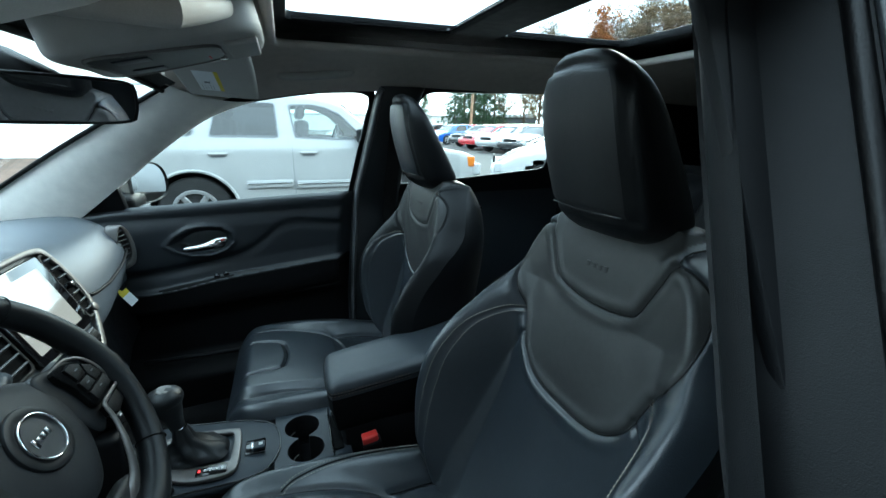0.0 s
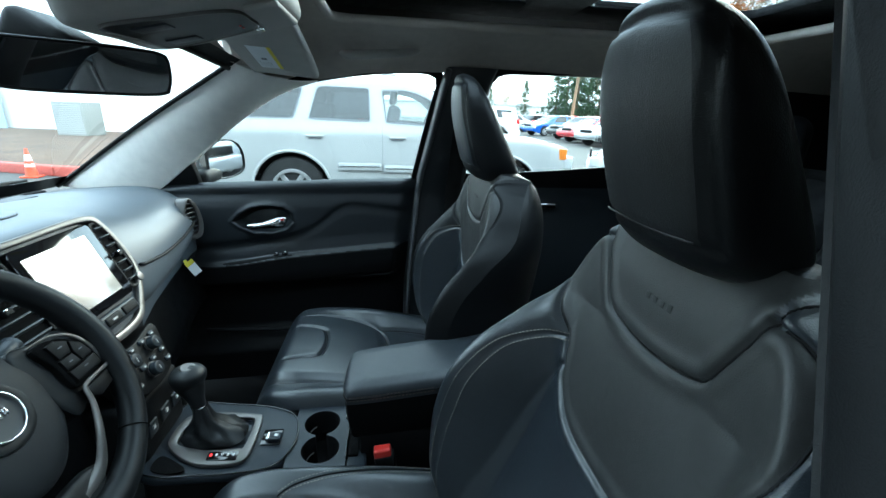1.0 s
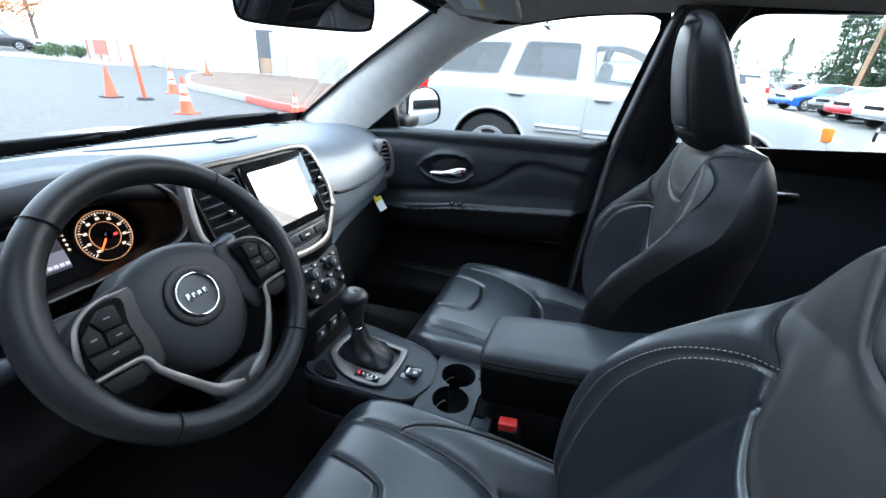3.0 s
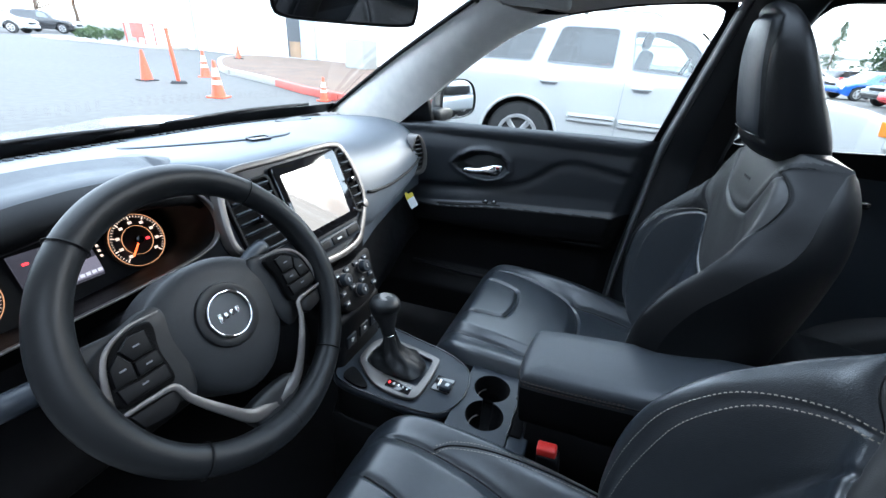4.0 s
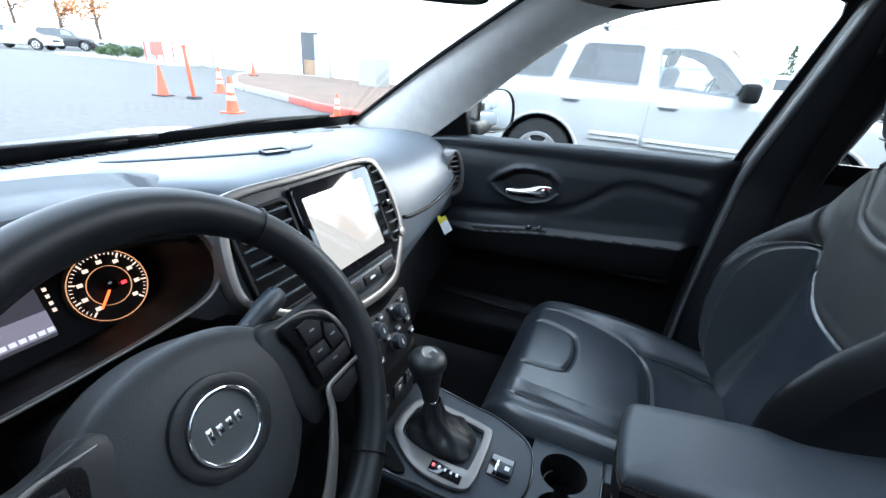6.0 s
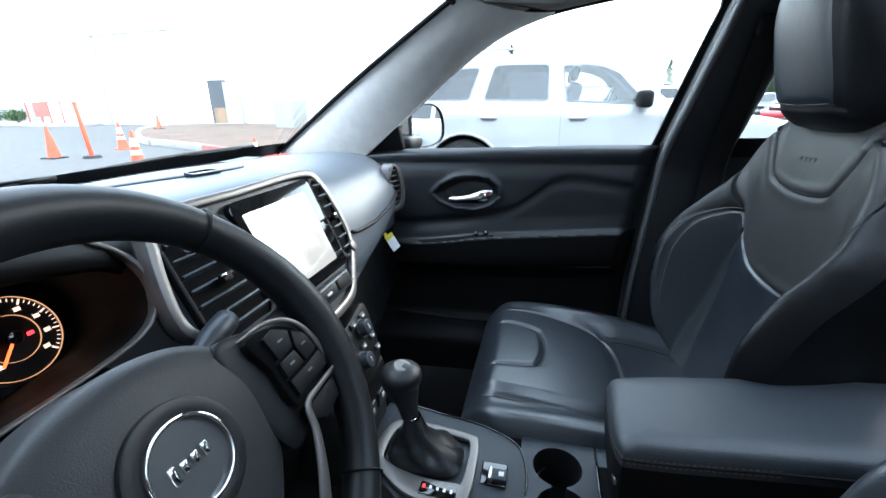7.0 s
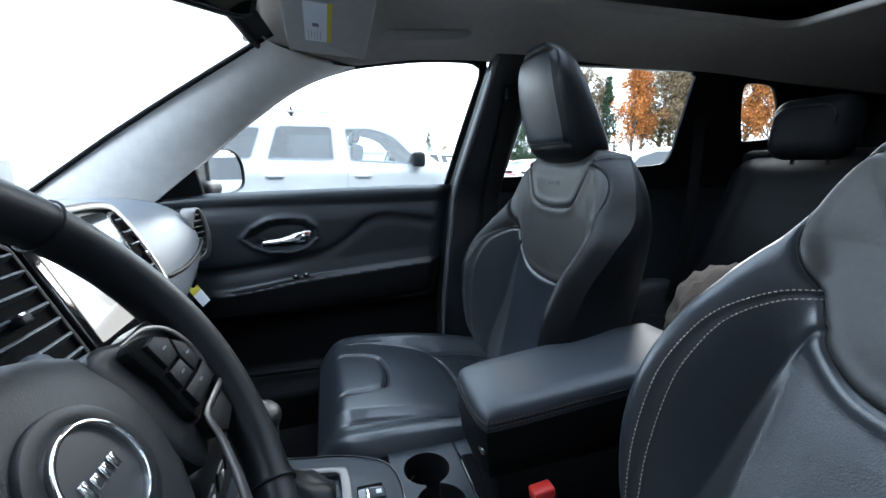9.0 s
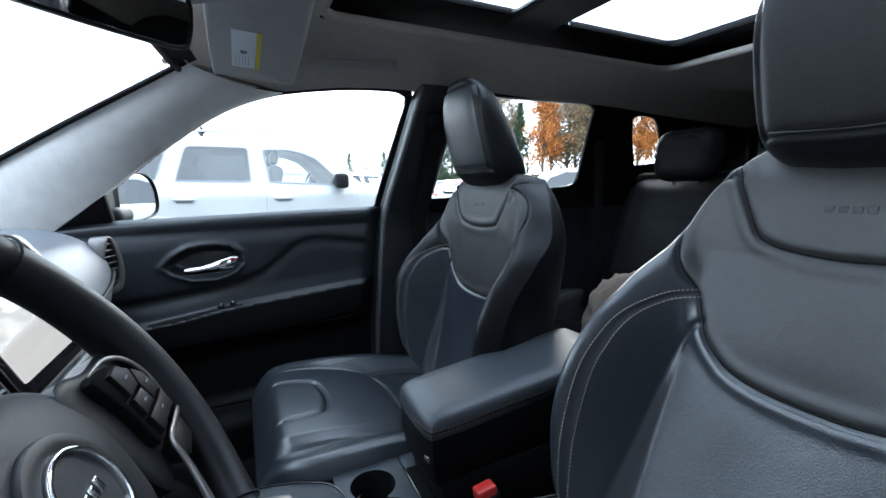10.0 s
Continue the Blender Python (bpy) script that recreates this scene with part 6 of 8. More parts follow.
front_seat((0.207, -0.405, 0.350), "black leather driver's seat with stitched bolsters, beside the console", stretch=1.28, fore=-0.140, recline=0.22, wide=1.05, slim=0.89, head=0.95, tall=0.95)
front_seat((0.150, 0.330, 0.328), "black leather passenger seat with stitched bolsters, beside the closed door", shaded_sides=True, slim=0.94, panel=LEATHER)
# belt buckles
for at, turn in (((0.392, -0.128, 0.688), 20), ((0.392, 0.125, 0.66), -20)):
    bk = thing("belt_buckle", "black belt buckle with red release button", "belt buckle", at)
    part("stalk", moved(rbox((0.020, 0.012, 0.13), (0, 0, -0.075), 0.004), pose(0, 0, 0, 0, -8, 0)), PLASTIC, bk)
    part("housing", moved(rbox((0.040, 0.026, 0.050), (0, 0, -0.014), 0.006), pose(0, 0, 0, 0, -8, 0)), PLASTIC, bk)
    part("button", moved(rbox((0.034, 0.022, 0.020), (-0.002, 0, 0.014), 0.004), pose(0, 0, 0, 0, -8, 0)), RED, bk, "red release button")

# ---- rear seat ----
rear = thing("rear_bench", "black leather rear bench with tall backrest", "car seat")
for y0, y1 in ((-0.66, -0.13), (-0.12, 0.12), (0.13, 0.66)):
    v = []
    yy = np.linspace(y0, y1, 36)
    for y in yy:
        s = abs(2 * (y - y0) / (y1 - y0) - 1)
        for t in np.linspace(0, 1, 30):
            edge = 0.05 * s ** 8
            endr = 0.06 * max(0, (t - 0.88) / 0.12) ** 2
            bul = 0.02 * math.sin(math.pi * t) - 0.006 * math.exp(-((t - 0.72) / 0.015) ** 2) - 0.006 * math.exp(-((s - 0.62) / 0.03) ** 2)
            v.append((1.36 + 0.20 * t + edge + endr - bul, y, 0.60 + 0.60 * t))
    link_mesh("backrest", v, sheet_faces(36, 30), BENCH_SHADE_HIDE, rear)
    v = []
    for y in yy:
        s = abs(2 * (y - y0) / (y1 - y0) - 1)
        for t in np.linspace(0, 1, 20):
            v.append((0.90 + 0.50 * t, y, 0.665 - 0.05 * t - 0.03 * s ** 6 - 0.10 * max(0, (0.12 - t) / 0.12) ** 2 + 0.012 * math.sin(math.pi * t)))
    link_mesh("cushion", v, sheet_faces(36, 20), BENCH_SHADE_HIDE, rear)
part("bench_base", rbox((0.50, 1.30, 0.26), (1.17, 0, 0.46), 0.03), PLASTIC, rear)
part("bench_back", rbox((0.06, 1.34, 0.80), (1.64, 0, 0.82), 0.03), CARPET, rear)
for y in (-0.37, 0.375):
    hd = part("headrest", moved(rbox((0.11, 0.232, 0.185), (0, 0, 0), 0.052, 6), pose(1.535, y, 1.275, 0, 6, 0)), BENCH_SHADE_HIDE, rear, "black leather head restraint")
    for d in (-0.05, 0.05):
        tube("post", [(1.54, y + d, 1.17), (1.535, y + d, 1.21)], 0.006, CHROME, hd, seg=10)
    loop = [(1.487, y + p[0], 1.275 + p[1]) for p in rrect(0.176, 0.130, 0.045, 6)]
    tube("headrest_piping", loop, 0.003, LEATHER_DARK, hd, closed=True, seg=6)
# crumpled paper sack behind the front seats
sack = bmesh.new()
bmesh.ops.create_icosphere(sack, subdivisions=4, radius=1)
for vv in sack.verts:
    p = vv.co.copy()
    k = 1 + 0.16 * noise.noise(p * 2.2) + 0.10 * noise.noise(p * 5.0 + Vector((3, 1, 0)))
    top = max(0, p.z)
    vv.co = Vector((p.x * 0.12 * k * (1 - 0.25 * top), p.y * 0.14 * k * (1 - 0.15 * top), p.z * 0.15 * k + 0.02 * noise.noise(p * 9)))
sack_ob = part("paper_sack", moved(sack, Matrix.Translation((1.03, 0.150, 0.785))), SACK, None, sharp=180)
tagged(sack_ob, "crumpled brown paper sack on the rear seat", "paper sack")

# ---- overhead ----
ov = thing("overhead_console", "grey overhead console with reading lamps and red indicators", "overhead console")
OC = pose(0.100, -0.015, 1.4545, 0, -12.5, 0)
part("housing", moved(slab([tuple(p) for p in spline([(-0.120, -0.128), (-0.126, 0.0), (-0.120, 0.128), (-0.02, 0.142), (0.090, 0.138), (0.150, 0.105), (0.160, 0.0), (0.150, -0.105), (0.090, -0.138), (-0.02, -0.142)], 64, closed=True)], 0.090, 0.016, 4),
     OC @ Matrix.Translation((0, 0, 0.090))), VISOR, ov)
lens_o = spline([(-0.088, -0.100), (-0.092, 0.0), (-0.084, 0.098), (0.0, 0.092), (0.078, 0.066), (0.088, 0.0), (0.078, -0.066), (0.0, -0.092)], 64, closed=True)
part("lamp_bezel", moved(ring_plate([tuple(p) for p in lens_o], [tuple(p * 0.965) for p in lens_o], 0.008, 0.002), OC @ Matrix.Translation((0, 0, 0.003))), SATIN, ov, "satin lamp bezel")
part("lamp_lens", moved(slab([tuple(p * 0.96) for p in lens_o], 0.008, 0.002), OC @ Matrix.Translation((0, 0, 0.005))), LENS_DARK, ov, "dark lamp lens", smooth=False)
for y in (-0.052, 0.052):
    part("lamp", moved(rbox((0.050, 0.034, 0.004), (-0.040, y, -0.0035), 0.002), OC), PLASTIC_GREY, ov, "smoked reading lamp")
for y in (0.026, 0.042):
    part("indicator", moved(rbox((0.003, 0.005, 0.002), (0.062, y, -0.0036), 0.0), OC), RED, ov, "red indicator", smooth=False)
holder = part("glasses_holder", moved(rbox((0.052, 0.150, 0.010), (0.122, 0.0, -0.003), 0.008), OC), VISOR, ov, "glasses holder flap")
# small chrome chip in place of the glint on the lens corner
part("lens_glint", moved(rbox((0.014, 0.024, 0.005), (0.080, 0.076, -0.003), 0.002), OC), CHROME, ov, "bright chip standing in for the lens corner glint")

mirror = thing("rear_view_mirror", "black rear view mirror on a windscreen mount", "rear view mirror")
MM = look((-0.055, -0.040, 1.386), (0.40, -0.52, 1.286)) @ pose(0, 0, 0, 0, 180, 0) @ Matrix.Diagonal((0.89, 0.91, 1, 1))
so = spline([(-0.128, 0.012), (-0.118, 0.036), (-0.06, 0.040), (0.06, 0.040), (0.118, 0.036), (0.128, 0.012), (0.126, -0.022), (0.108, -0.038), (0.0, -0.041), (-0.108, -0.038), (-0.126, -0.022)], 56, closed=True)
part("housing", puff(so, 0.0, 0.030, MM @ pose(0, 0, 0, 180, 0, 0)), PLASTIC, mirror, "black mirror shell", sharp=60)
part("frame", moved(ring_plate([tuple(p) for p in so], [tuple(p * np.array([0.955, 0.87])) for p in so], 0.012, 0.003), MM @ Matrix.Translation((0, 0, 0.012))), PLASTIC, mirror)
part("mirror_glass", moved(slab([tuple(p * np.array([0.96, 0.88])) for p in so], 0.003), MM @ Matrix.Translation((0, 0, 0.009))), MIRROR, mirror, "mirror glass", smooth=False)
tube("mount", spline([(-0.06, -0.03, 1.39), (-0.10, -0.01, 1.425), (-0.155, 0.0, 1.447)], 10), 0.013, PLASTIC, mirror, seg=12)
sensor = part("sensor_box", rbox((0.10, 0.10, 0.055), (-0.115, 0.0, 1.425), 0.018, 4, (0, 30, 0)), PLASTIC, mirror, "black sensor cover")


def sun_visor(sign, name_label):
    vs = thing("sun_visor", name_label, "sun visor", group="sun visors")
    m = Matrix(((1, 0, 0, 0), (0, sign, 0, 0), (0, 0, 1, 0), (0, 0, 0, 1))) if sign > 0 else Matrix.Identity(4)
    o = spline([(-0.078, -0.19), (0.06, -0.195), (0.080, -0.17), (0.082, 0.17), (0.065, 0.192), (-0.06, 0.19), (-0.080, 0.17), (-0.082, -0.16)], 56, closed=True)
    base = pose(0.128, sign * 0.310, 1.478, -13 * sign, 3, 0) @ Matrix.Diagonal((1.08, 1.03, 1, 1))
    part("flap", moved(slab([tuple(p) for p in o], 0.026, 0.010, 3), base @ Matrix.Translation((0, 0, 0.013))), VISOR, vs)
    part("clip", moved(rbox((0.022, 0.030, 0.012), (-0.074, -sign * 0.15, 0.0), 0.004), base), PLASTIC_GREY, vs, "visor clip")
    if sign > 0:
        lab = part("label", moved(rbox((0.042, 0.140, 0.0008), (-0.022, sign * 0.060, -0.0136), 0.0), base), PAPER, vs, "white warning label", smooth=False)
        part("label_band", moved(rbox((0.008, 0.140, 0.0010), (0.0035, sign * 0.060, -0.0136), 0.0), base), YELLOW, vs, "yellow label band", smooth=False)
        part("label_mark", moved(rbox((0.012, 0.012, 0.0004), (-0.022, sign * 0.066, -0.0143), 0.0), base), INK, lab, smooth=False)
        for k in range(5):
            part("label_line", moved(rbox((0.0012, 0.040 - 0.006 * (k % 3), 0.0004), (-0.036 + 0.0058 * k, sign * 0.105, -0.0143), 0.0), base), METAL_GREY, lab, smooth=False)
    tube("hinge_rod", [tuple(base @ Vector((-0.07, sign * 0.19, 0.004))), tuple(base @ Vector((-0.085, sign * 0.225, 0.03)))], 0.007, VISOR, vs, seg=10)
    return vs


sun_visor(1, "pale grey sun visor with warning label, folded up")
sun_visor(-1, "pale grey driver's sun visor, folded up")
gh = thing("grab_handle", "pale grey roof grab handle over the door", "grab handle")
tube("grip", spline([(0.275, 0.545, 1.500), (0.290, 0.532, 1.488), (0.385, 0.530, 1.494), (0.475, 0.534, 1.505), (0.492, 0.548, 1.520)], 24), 0.0125, VISOR, gh, seg=12)
for x, z in ((0.275, 1.500), (0.492, 1.518)):
    part("foot", rbox((0.036, 0.02, 0.026), (x, 0.552, z), 0.008), VISOR, gh)

# door mirror outside the passenger's window
dm = thing("door_mirror", "dark door mirror with bright glass", "door mirror")
DMM = look((-0.205, 0.905, 1.145), (1.67, 0.205, 1.17)) @ pose(0, 0, 0, 0, 180, 0)
mo = spline([(-0.098, 0.0), (-0.088, 0.050), (-0.030, 0.071), (0.040, 0.068), (0.082, 0.040), (0.097, -0.008), (0.086, -0.050), (0.030, -0.068), (-0.060, -0.067), (-0.094, -0.042)], 56, closed=True)
part("shell", puff(mo, 0.0, 0.085, DMM @ pose(0, 0, 0, 180, 0, 0)), CAR_BODY, dm, "dark painted shell", sharp=70)
part("rim", moved(ring_plate([tuple(p) for p in mo], [tuple(p * np.array([0.95, 0.93])) for p in mo], 0.012, 0.003), DMM @ Matrix.Translation((0, 0, 0.012))), PLASTIC, dm)
part("mirror_glass", moved(slab([tuple(p * np.array([0.955, 0.935])) for p in mo], 0.003), DMM @ Matrix.Translation((0, 0, 0.006))), MIRROR, dm, "mirror glass", smooth=False)
part("arm", rbox((0.06, 0.16, 0.05), (-0.24, 0.82, 1.095), 0.02), PLASTIC, dm)

# ---- outside ----
ground = link_mesh("ground", [(-400, -400, 0), (400, -400, 0), (400, 400, 0), (-400, 400, 0)], [(0, 1, 2, 3)], ASPHALT)
tagged(ground, "worn grey asphalt car park", "ground", kind="structure")
LINE = mat("faded_line_paint", (0.42, 0.42, 0.40), 0.8, grain=0.3, scale=6, blotch=0.3)
for i in range(5):
    ln = part("parking_line", rbox((5.0, 0.10, 0.004), (0.4, 2.35 + 2.75 * i, 0.003), 0.0), LINE, None, smooth=False)
    tagged(ln, "faded white parking line", "road marking", kind="structure")
# own bonnet and wipers beyond the windscreen
bon = []
for x in np.linspace(-1.85, -0.80, 16):
    for y in np.linspace(-0.78, 0.78, 21):
        t = (x + 1.85) / 1.05
        bon.append((x, y, 0.90 + 0.135 * t ** 0.7 - 0.05 * abs(y) ** 3 + 0.022 * math.exp(-((abs(y) - 0.58) / 0.10) ** 2)))
bonnet = link_mesh("bonnet", bon, sheet_faces(16, 21), CAR_BODY)
tagged(bonnet, "dark blue painted bonnet below the windscreen", "bonnet", kind="structure")
cowl = part("trim", rbox((0.10, 1.50, 0.03), (-0.79, 0, 1.035), 0.01), PLASTIC, None)
tagged(cowl, "black plastic scuttle panel", "trim", kind="structure")
for y0, y1 in ((-0.50, 0.02), (0.08, 0.62)):
    wp = thing("wiper", "black windscreen wiper at rest", "wiper")
    tube("arm", spline([(-0.80, y0, 1.055), (-0.775, (y0 + y1) / 2, 1.082), (-0.735, y1, 1.088)], 12), 0.008, PLASTIC, wp, seg=8)
    tube("blade", spline([(-0.765, y0 + 0.05, 1.085), (-0.765, (y0 + y1) / 2 + 0.05, 1.092), (-0.725, y1 + 0.06, 1.092)], 12), 0.006, RUBBER, wp, seg=8)
# outer body of our own car so that it stands on the ground
for s, x in ((1, -1.35), (1, 1.35), (-1, -1.35), (-1, 1.35)):
    w = part("tyre", cyl(0.36, 0.22, (x, s * 0.80, 0.36), bevel=0.03, turn=(90, 0, 0)), TYRE, None)
    tagged(w, "black tyre of the car", "tyre", kind="structure")
under = part("underbody", rbox((4.2, 1.6, 0.10), (0.35, 0, 0.27), 0.03), PLASTIC, None)
tagged(under, "black underbody", "underbody", kind="structure")
sill = part("body_side", rbox((2.3, 0.05, 0.70), (0.75, 0.86, 0.70), 0.02), CAR_BODY, None)
tagged(sill, "dark painted outer door skins", "body side", kind="structure")


def wheel_at(parent, x, y, r, sgn, spokes=5):
    t = part("wheel", cyl(r, 0.22, (x, y, r), bevel=0.035, turn=(90, 0, 0), seg=40), TYRE, parent, "black tyre on alloy rim")
    yo = y + sgn * 0.112
    part("rim", moved(ring_plate([(r * 0.64 * math.cos(a), r * 0.64 * math.sin(a)) for a in np.linspace(0, 2 * math.pi, 36, endpoint=False)],
         [(r * 0.54 * math.cos(a), r * 0.54 * math.sin(a)) for a in np.linspace(0, 2 * math.pi, 36, endpoint=False)], 0.03, 0.004), Matrix.Translation((x, yo, r)) @ pose(0, 0, 0, -90 * sgn if sgn < 0 else -90, 0, 0) @ (pose(0, 0, 0, 180, 0, 0) if sgn < 0 else Matrix.Identity(4))), ALLOY, t)
    part("hub_back", cyl(r * 0.56, 0.02, (x, yo - sgn * 0.03, r), turn=(90, 0, 0)), PLASTIC, t)
    for k in range(spokes):
        a = 2 * math.pi * k / spokes + 0.3
        part("spoke", moved(rbox((r * 0.50, 0.03, r * 0.16), (r * 0.30, 0, 0), 0.01), Matrix.Translation((x, yo - sgn * 0.008, r)) @ pose(0, 0, 0, 0, math.degrees(a), 0)), ALLOY, t)
    part("cap", cyl(r * 0.12, 0.03, (x, yo, r), turn=(90, 0, 0), bevel=0.004), ALLOY, t)
    return t


def polyline(pts, n):
    """Points along a closed straight-sided outline, with slightly eased corners."""
    p = np.array(pts, float)
    a, b = p * 0.9 + np.roll(p, 1, 0) * 0.1, p * 0.9 + np.roll(p, -1, 0) * 0.1
    q = np.stack([a, p * 0.9 + (a + b) * 0.05, b], 1).reshape(-1, 2)
    q = np.vstack([q, q[:1]])
    s = np.r_[0, np.cumsum(np.linalg.norm(np.diff(q, axis=0), axis=1))]
    w = np.linspace(0, s[-1], n, endpoint=False)
    return np.stack([np.interp(w, s, q[:, 0]), np.interp(w, s, q[:, 1])], 1)


def vehicle(name, label, category, at, turn, paintm, L=4.7, W=1.84, top=1.72, belt=1.10, sill=0.33, kind="suv", detail=2, group="", glass=None):
    """A parked car, nose towards its own +x, origin on the ground under its middle."""
    car = thing(name, label, category, at, group=group, turn=turn)
    glass = glass or DARK_GLASS
    hl = L / 2
    if kind == "suv":
        sil = [(-hl, 0.70), (-hl + 0.01, 1.00), (-hl + 0.04, belt), (-hl + 0.16, top - 0.14), (-hl + 0.36, top - 0.03), (-hl + 1.2, top), (-hl + 2.3, top - 0.02), (-hl + 2.66, top - 0.10),
               (-hl + 3.28, belt + 0.02), (-hl + 3.55, belt - 0.03), (-hl + 4.05, belt - 0.05), (hl - 0.14, belt - 0.11), (hl - 0.03, 0.86), (hl, 0.58)]
        greens = (-hl + 0.10, -hl + 3.22)
        wheels = (-hl + 1.00, hl - 0.94)
        wr = 0.39
    else:
        sil = [(-hl, 0.62), (-hl + 0.02, 0.88), (-hl + 0.12, belt), (-hl + 0.65, belt + 0.05), (-hl + 1.30, top - 0.06), (-hl + 1.9, top), (-hl + 2.5, top - 0.04), (-hl + 2.95, top - 0.2),
               (-hl + 3.45, belt + 0.02), (-hl + 3.9, belt - 0.06), (hl - 0.25, belt - 0.20), (hl - 0.05, 0.66), (hl, 0.52)]
        greens = (-hl + 0.62, -hl + 3.40)
        wheels = (-hl + 0.95, hl - 0.92)
        wr = 0.33
    sil = np.array(sil)
    nx = 330 if detail > 1 else 60
    xs = np.linspace(-hl, hl, nx)
    zt = np.interp(xs, sil[:, 0], sil[:, 1])
    for _ in range(14 if detail > 1 else 3):
        zt[1:-1] = (zt[:-2] + 2 * zt[1:-1] + zt[2:]) / 4
    b0 = belt + 0.05
    t0 = top - 0.135 if kind == "suv" else top - 0.09
    if kind == "suv":
        lights = [[(-hl + 0.28, b0 + 0.06), (-hl + 1.05, b0 + 0.07), (-hl + 1.16, t0 - 0.01), (-hl + 0.44, t0 - 0.03)],
                  [(-hl + 1.21, b0 + 0.065), (-hl + 1.94, b0 + 0.055), (-hl + 1.93, t0), (-hl + 1.88, t0 + 0.01), (-hl + 1.36, t0 + 0.01), (-hl + 1.31, t0 - 0.01)],
                  [(-hl + 2.12, b0 + 0.05), (-hl + 2.92, b0 + 0.015), (-hl + 2.93, b0 + 0.06), (-hl + 2.80, b0 + 0.19), (-hl + 2.66, t0 - 0.10), (-hl + 2.50, t0 - 0.03), (-hl + 2.34, t0), (-hl + 2.10, t0 - 0.005), (-hl + 2.07, t0 - 0.02)]]
    else:
        lights = [[(-hl + 0.95, b0), (-hl + 1.75, b0 - 0.01), (-hl + 1.75, t0), (-hl + 1.42, t0 - 0.03)],
                  [(-hl + 1.85, b0 - 0.01), (-hl + 2.98, b0 - 0.01), (-hl + 2.70, t0 - 0.10), (-hl + 2.40, t0), (-hl + 1.85, t0)]]
    holes = [np.mean(p, 0) + (np.array(p) - np.mean(p, 0)) * np.array([0.965, 0.94]) for p in lights] if detail > 1 else []

    def half(x):
        e = min(1.0, (hl - abs(x)) / 0.35)
        return W / 2 * (0.80 + 0.20 * max(0.0, e) ** 0.5)

    def side(x, z):
        w = half(x)
        zb = min(belt, float(np.interp(x, xs, zt)) - 0.02)
        if z <= zb:
            return w - 0.05 * max(0, (0.55 - z) / 0.3) ** 2 + 0.015 * math.exp(-((z - 0.75) / 0.2) ** 2) - 0.03 * max(0, (z - zb + 0.10) / 0.10) ** 2 * 0.5
        return w - 0.015 - 0.36 * (z - zb)

    lo = np.linspace(0, 1, 22 if detail > 1 else 9)
    verts, faces = [], []
    rowlen = None
    for x, z1 in zip(xs, zt):
        zb = min(belt, z1 - 0.02)
        s0 = sill + 0.12 * max(0, (abs(x) - hl + 0.4) / 0.4)
        zs_ = [s0 + (zb - s0) * t for t in lo] + [zb + (z1 - 0.05 - zb) * t if z1 - 0.05 > zb else zb + 0.001 * t for t in (np.linspace(0.04, 1.0, 25) if detail > 1 else (0.25, 0.5, 0.75, 1.0))]
        half_row = [(x, side(x, z), z) for z in zs_]
        ye = half_row[-1][1]
        half_row += [(x, ye - 0.045, max(z1 - 0.015, half_row[-1][2] + 0.0005)), (x, ye * 0.75, z1 + 0.004), (x, ye * 0.4, z1 + 0.012), (x, 0, z1 + 0.014)]
        row = half_row + [(a, -b, c) for a, b, c in reversed(half_row[:-1])]
        rowlen = len(row)
        verts += row
    for i in range(nx - 1):
        for j in range(rowlen - 1):
            q = (i * rowlen + j, (i + 1) * rowlen + j, (i + 1) * rowlen + j + 1, i * rowlen + j + 1)
            c = np.mean([verts[k] for k in q], 0)
            if any(math.hypot(c[0] - wx, c[2] - wr) < wr + 0.075 for wx in wheels) and abs(c[1]) > W * 0.3:
                continue
            if c[2] > belt and abs(c[1]) > W * 0.3 and any(bool(inside(c[0], c[2], p)) for p in holes):
                continue
            faces.append(q)
    for i in (0, nx - 1):
        faces.append(tuple(i * rowlen + j for j in range(rowlen)))
    link_mesh("body", verts, faces, paintm, car)
    part("underside", rbox((L - 0.5, W - 0.5, 0.25), (0, 0, 0.42), 0.05), PLASTIC, car, "black underside")
    for wx in wheels:
        for s in (-1, 1):
            wheel_at(car, wx, s * (W / 2 - 0.125), wr, s)
            if detail > 1:
                arch = [(wx + (wr + 0.072) * math.cos(a), s * (side(wx, 0.7) + 0.002), wr + (wr + 0.072) * math.sin(a)) for a in np.linspace(-0.15, math.pi + 0.15, 24)]
                tube("arch_lip", arch, 0.018, paintm, car, seg=8)
                v = []
                for a in np.linspace(-0.2, math.pi + 0.2, 20):
                    for yy in (W / 2 - 0.03, W / 2 - 0.30):
                        v.append((wx + (wr + 0.07) * math.cos(a), s * yy, wr + (wr + 0.07) * math.sin(a)))
                link_mesh("arch_liner", v, sheet_faces(20, 2), PLASTIC, car, "black wheel arch liner")

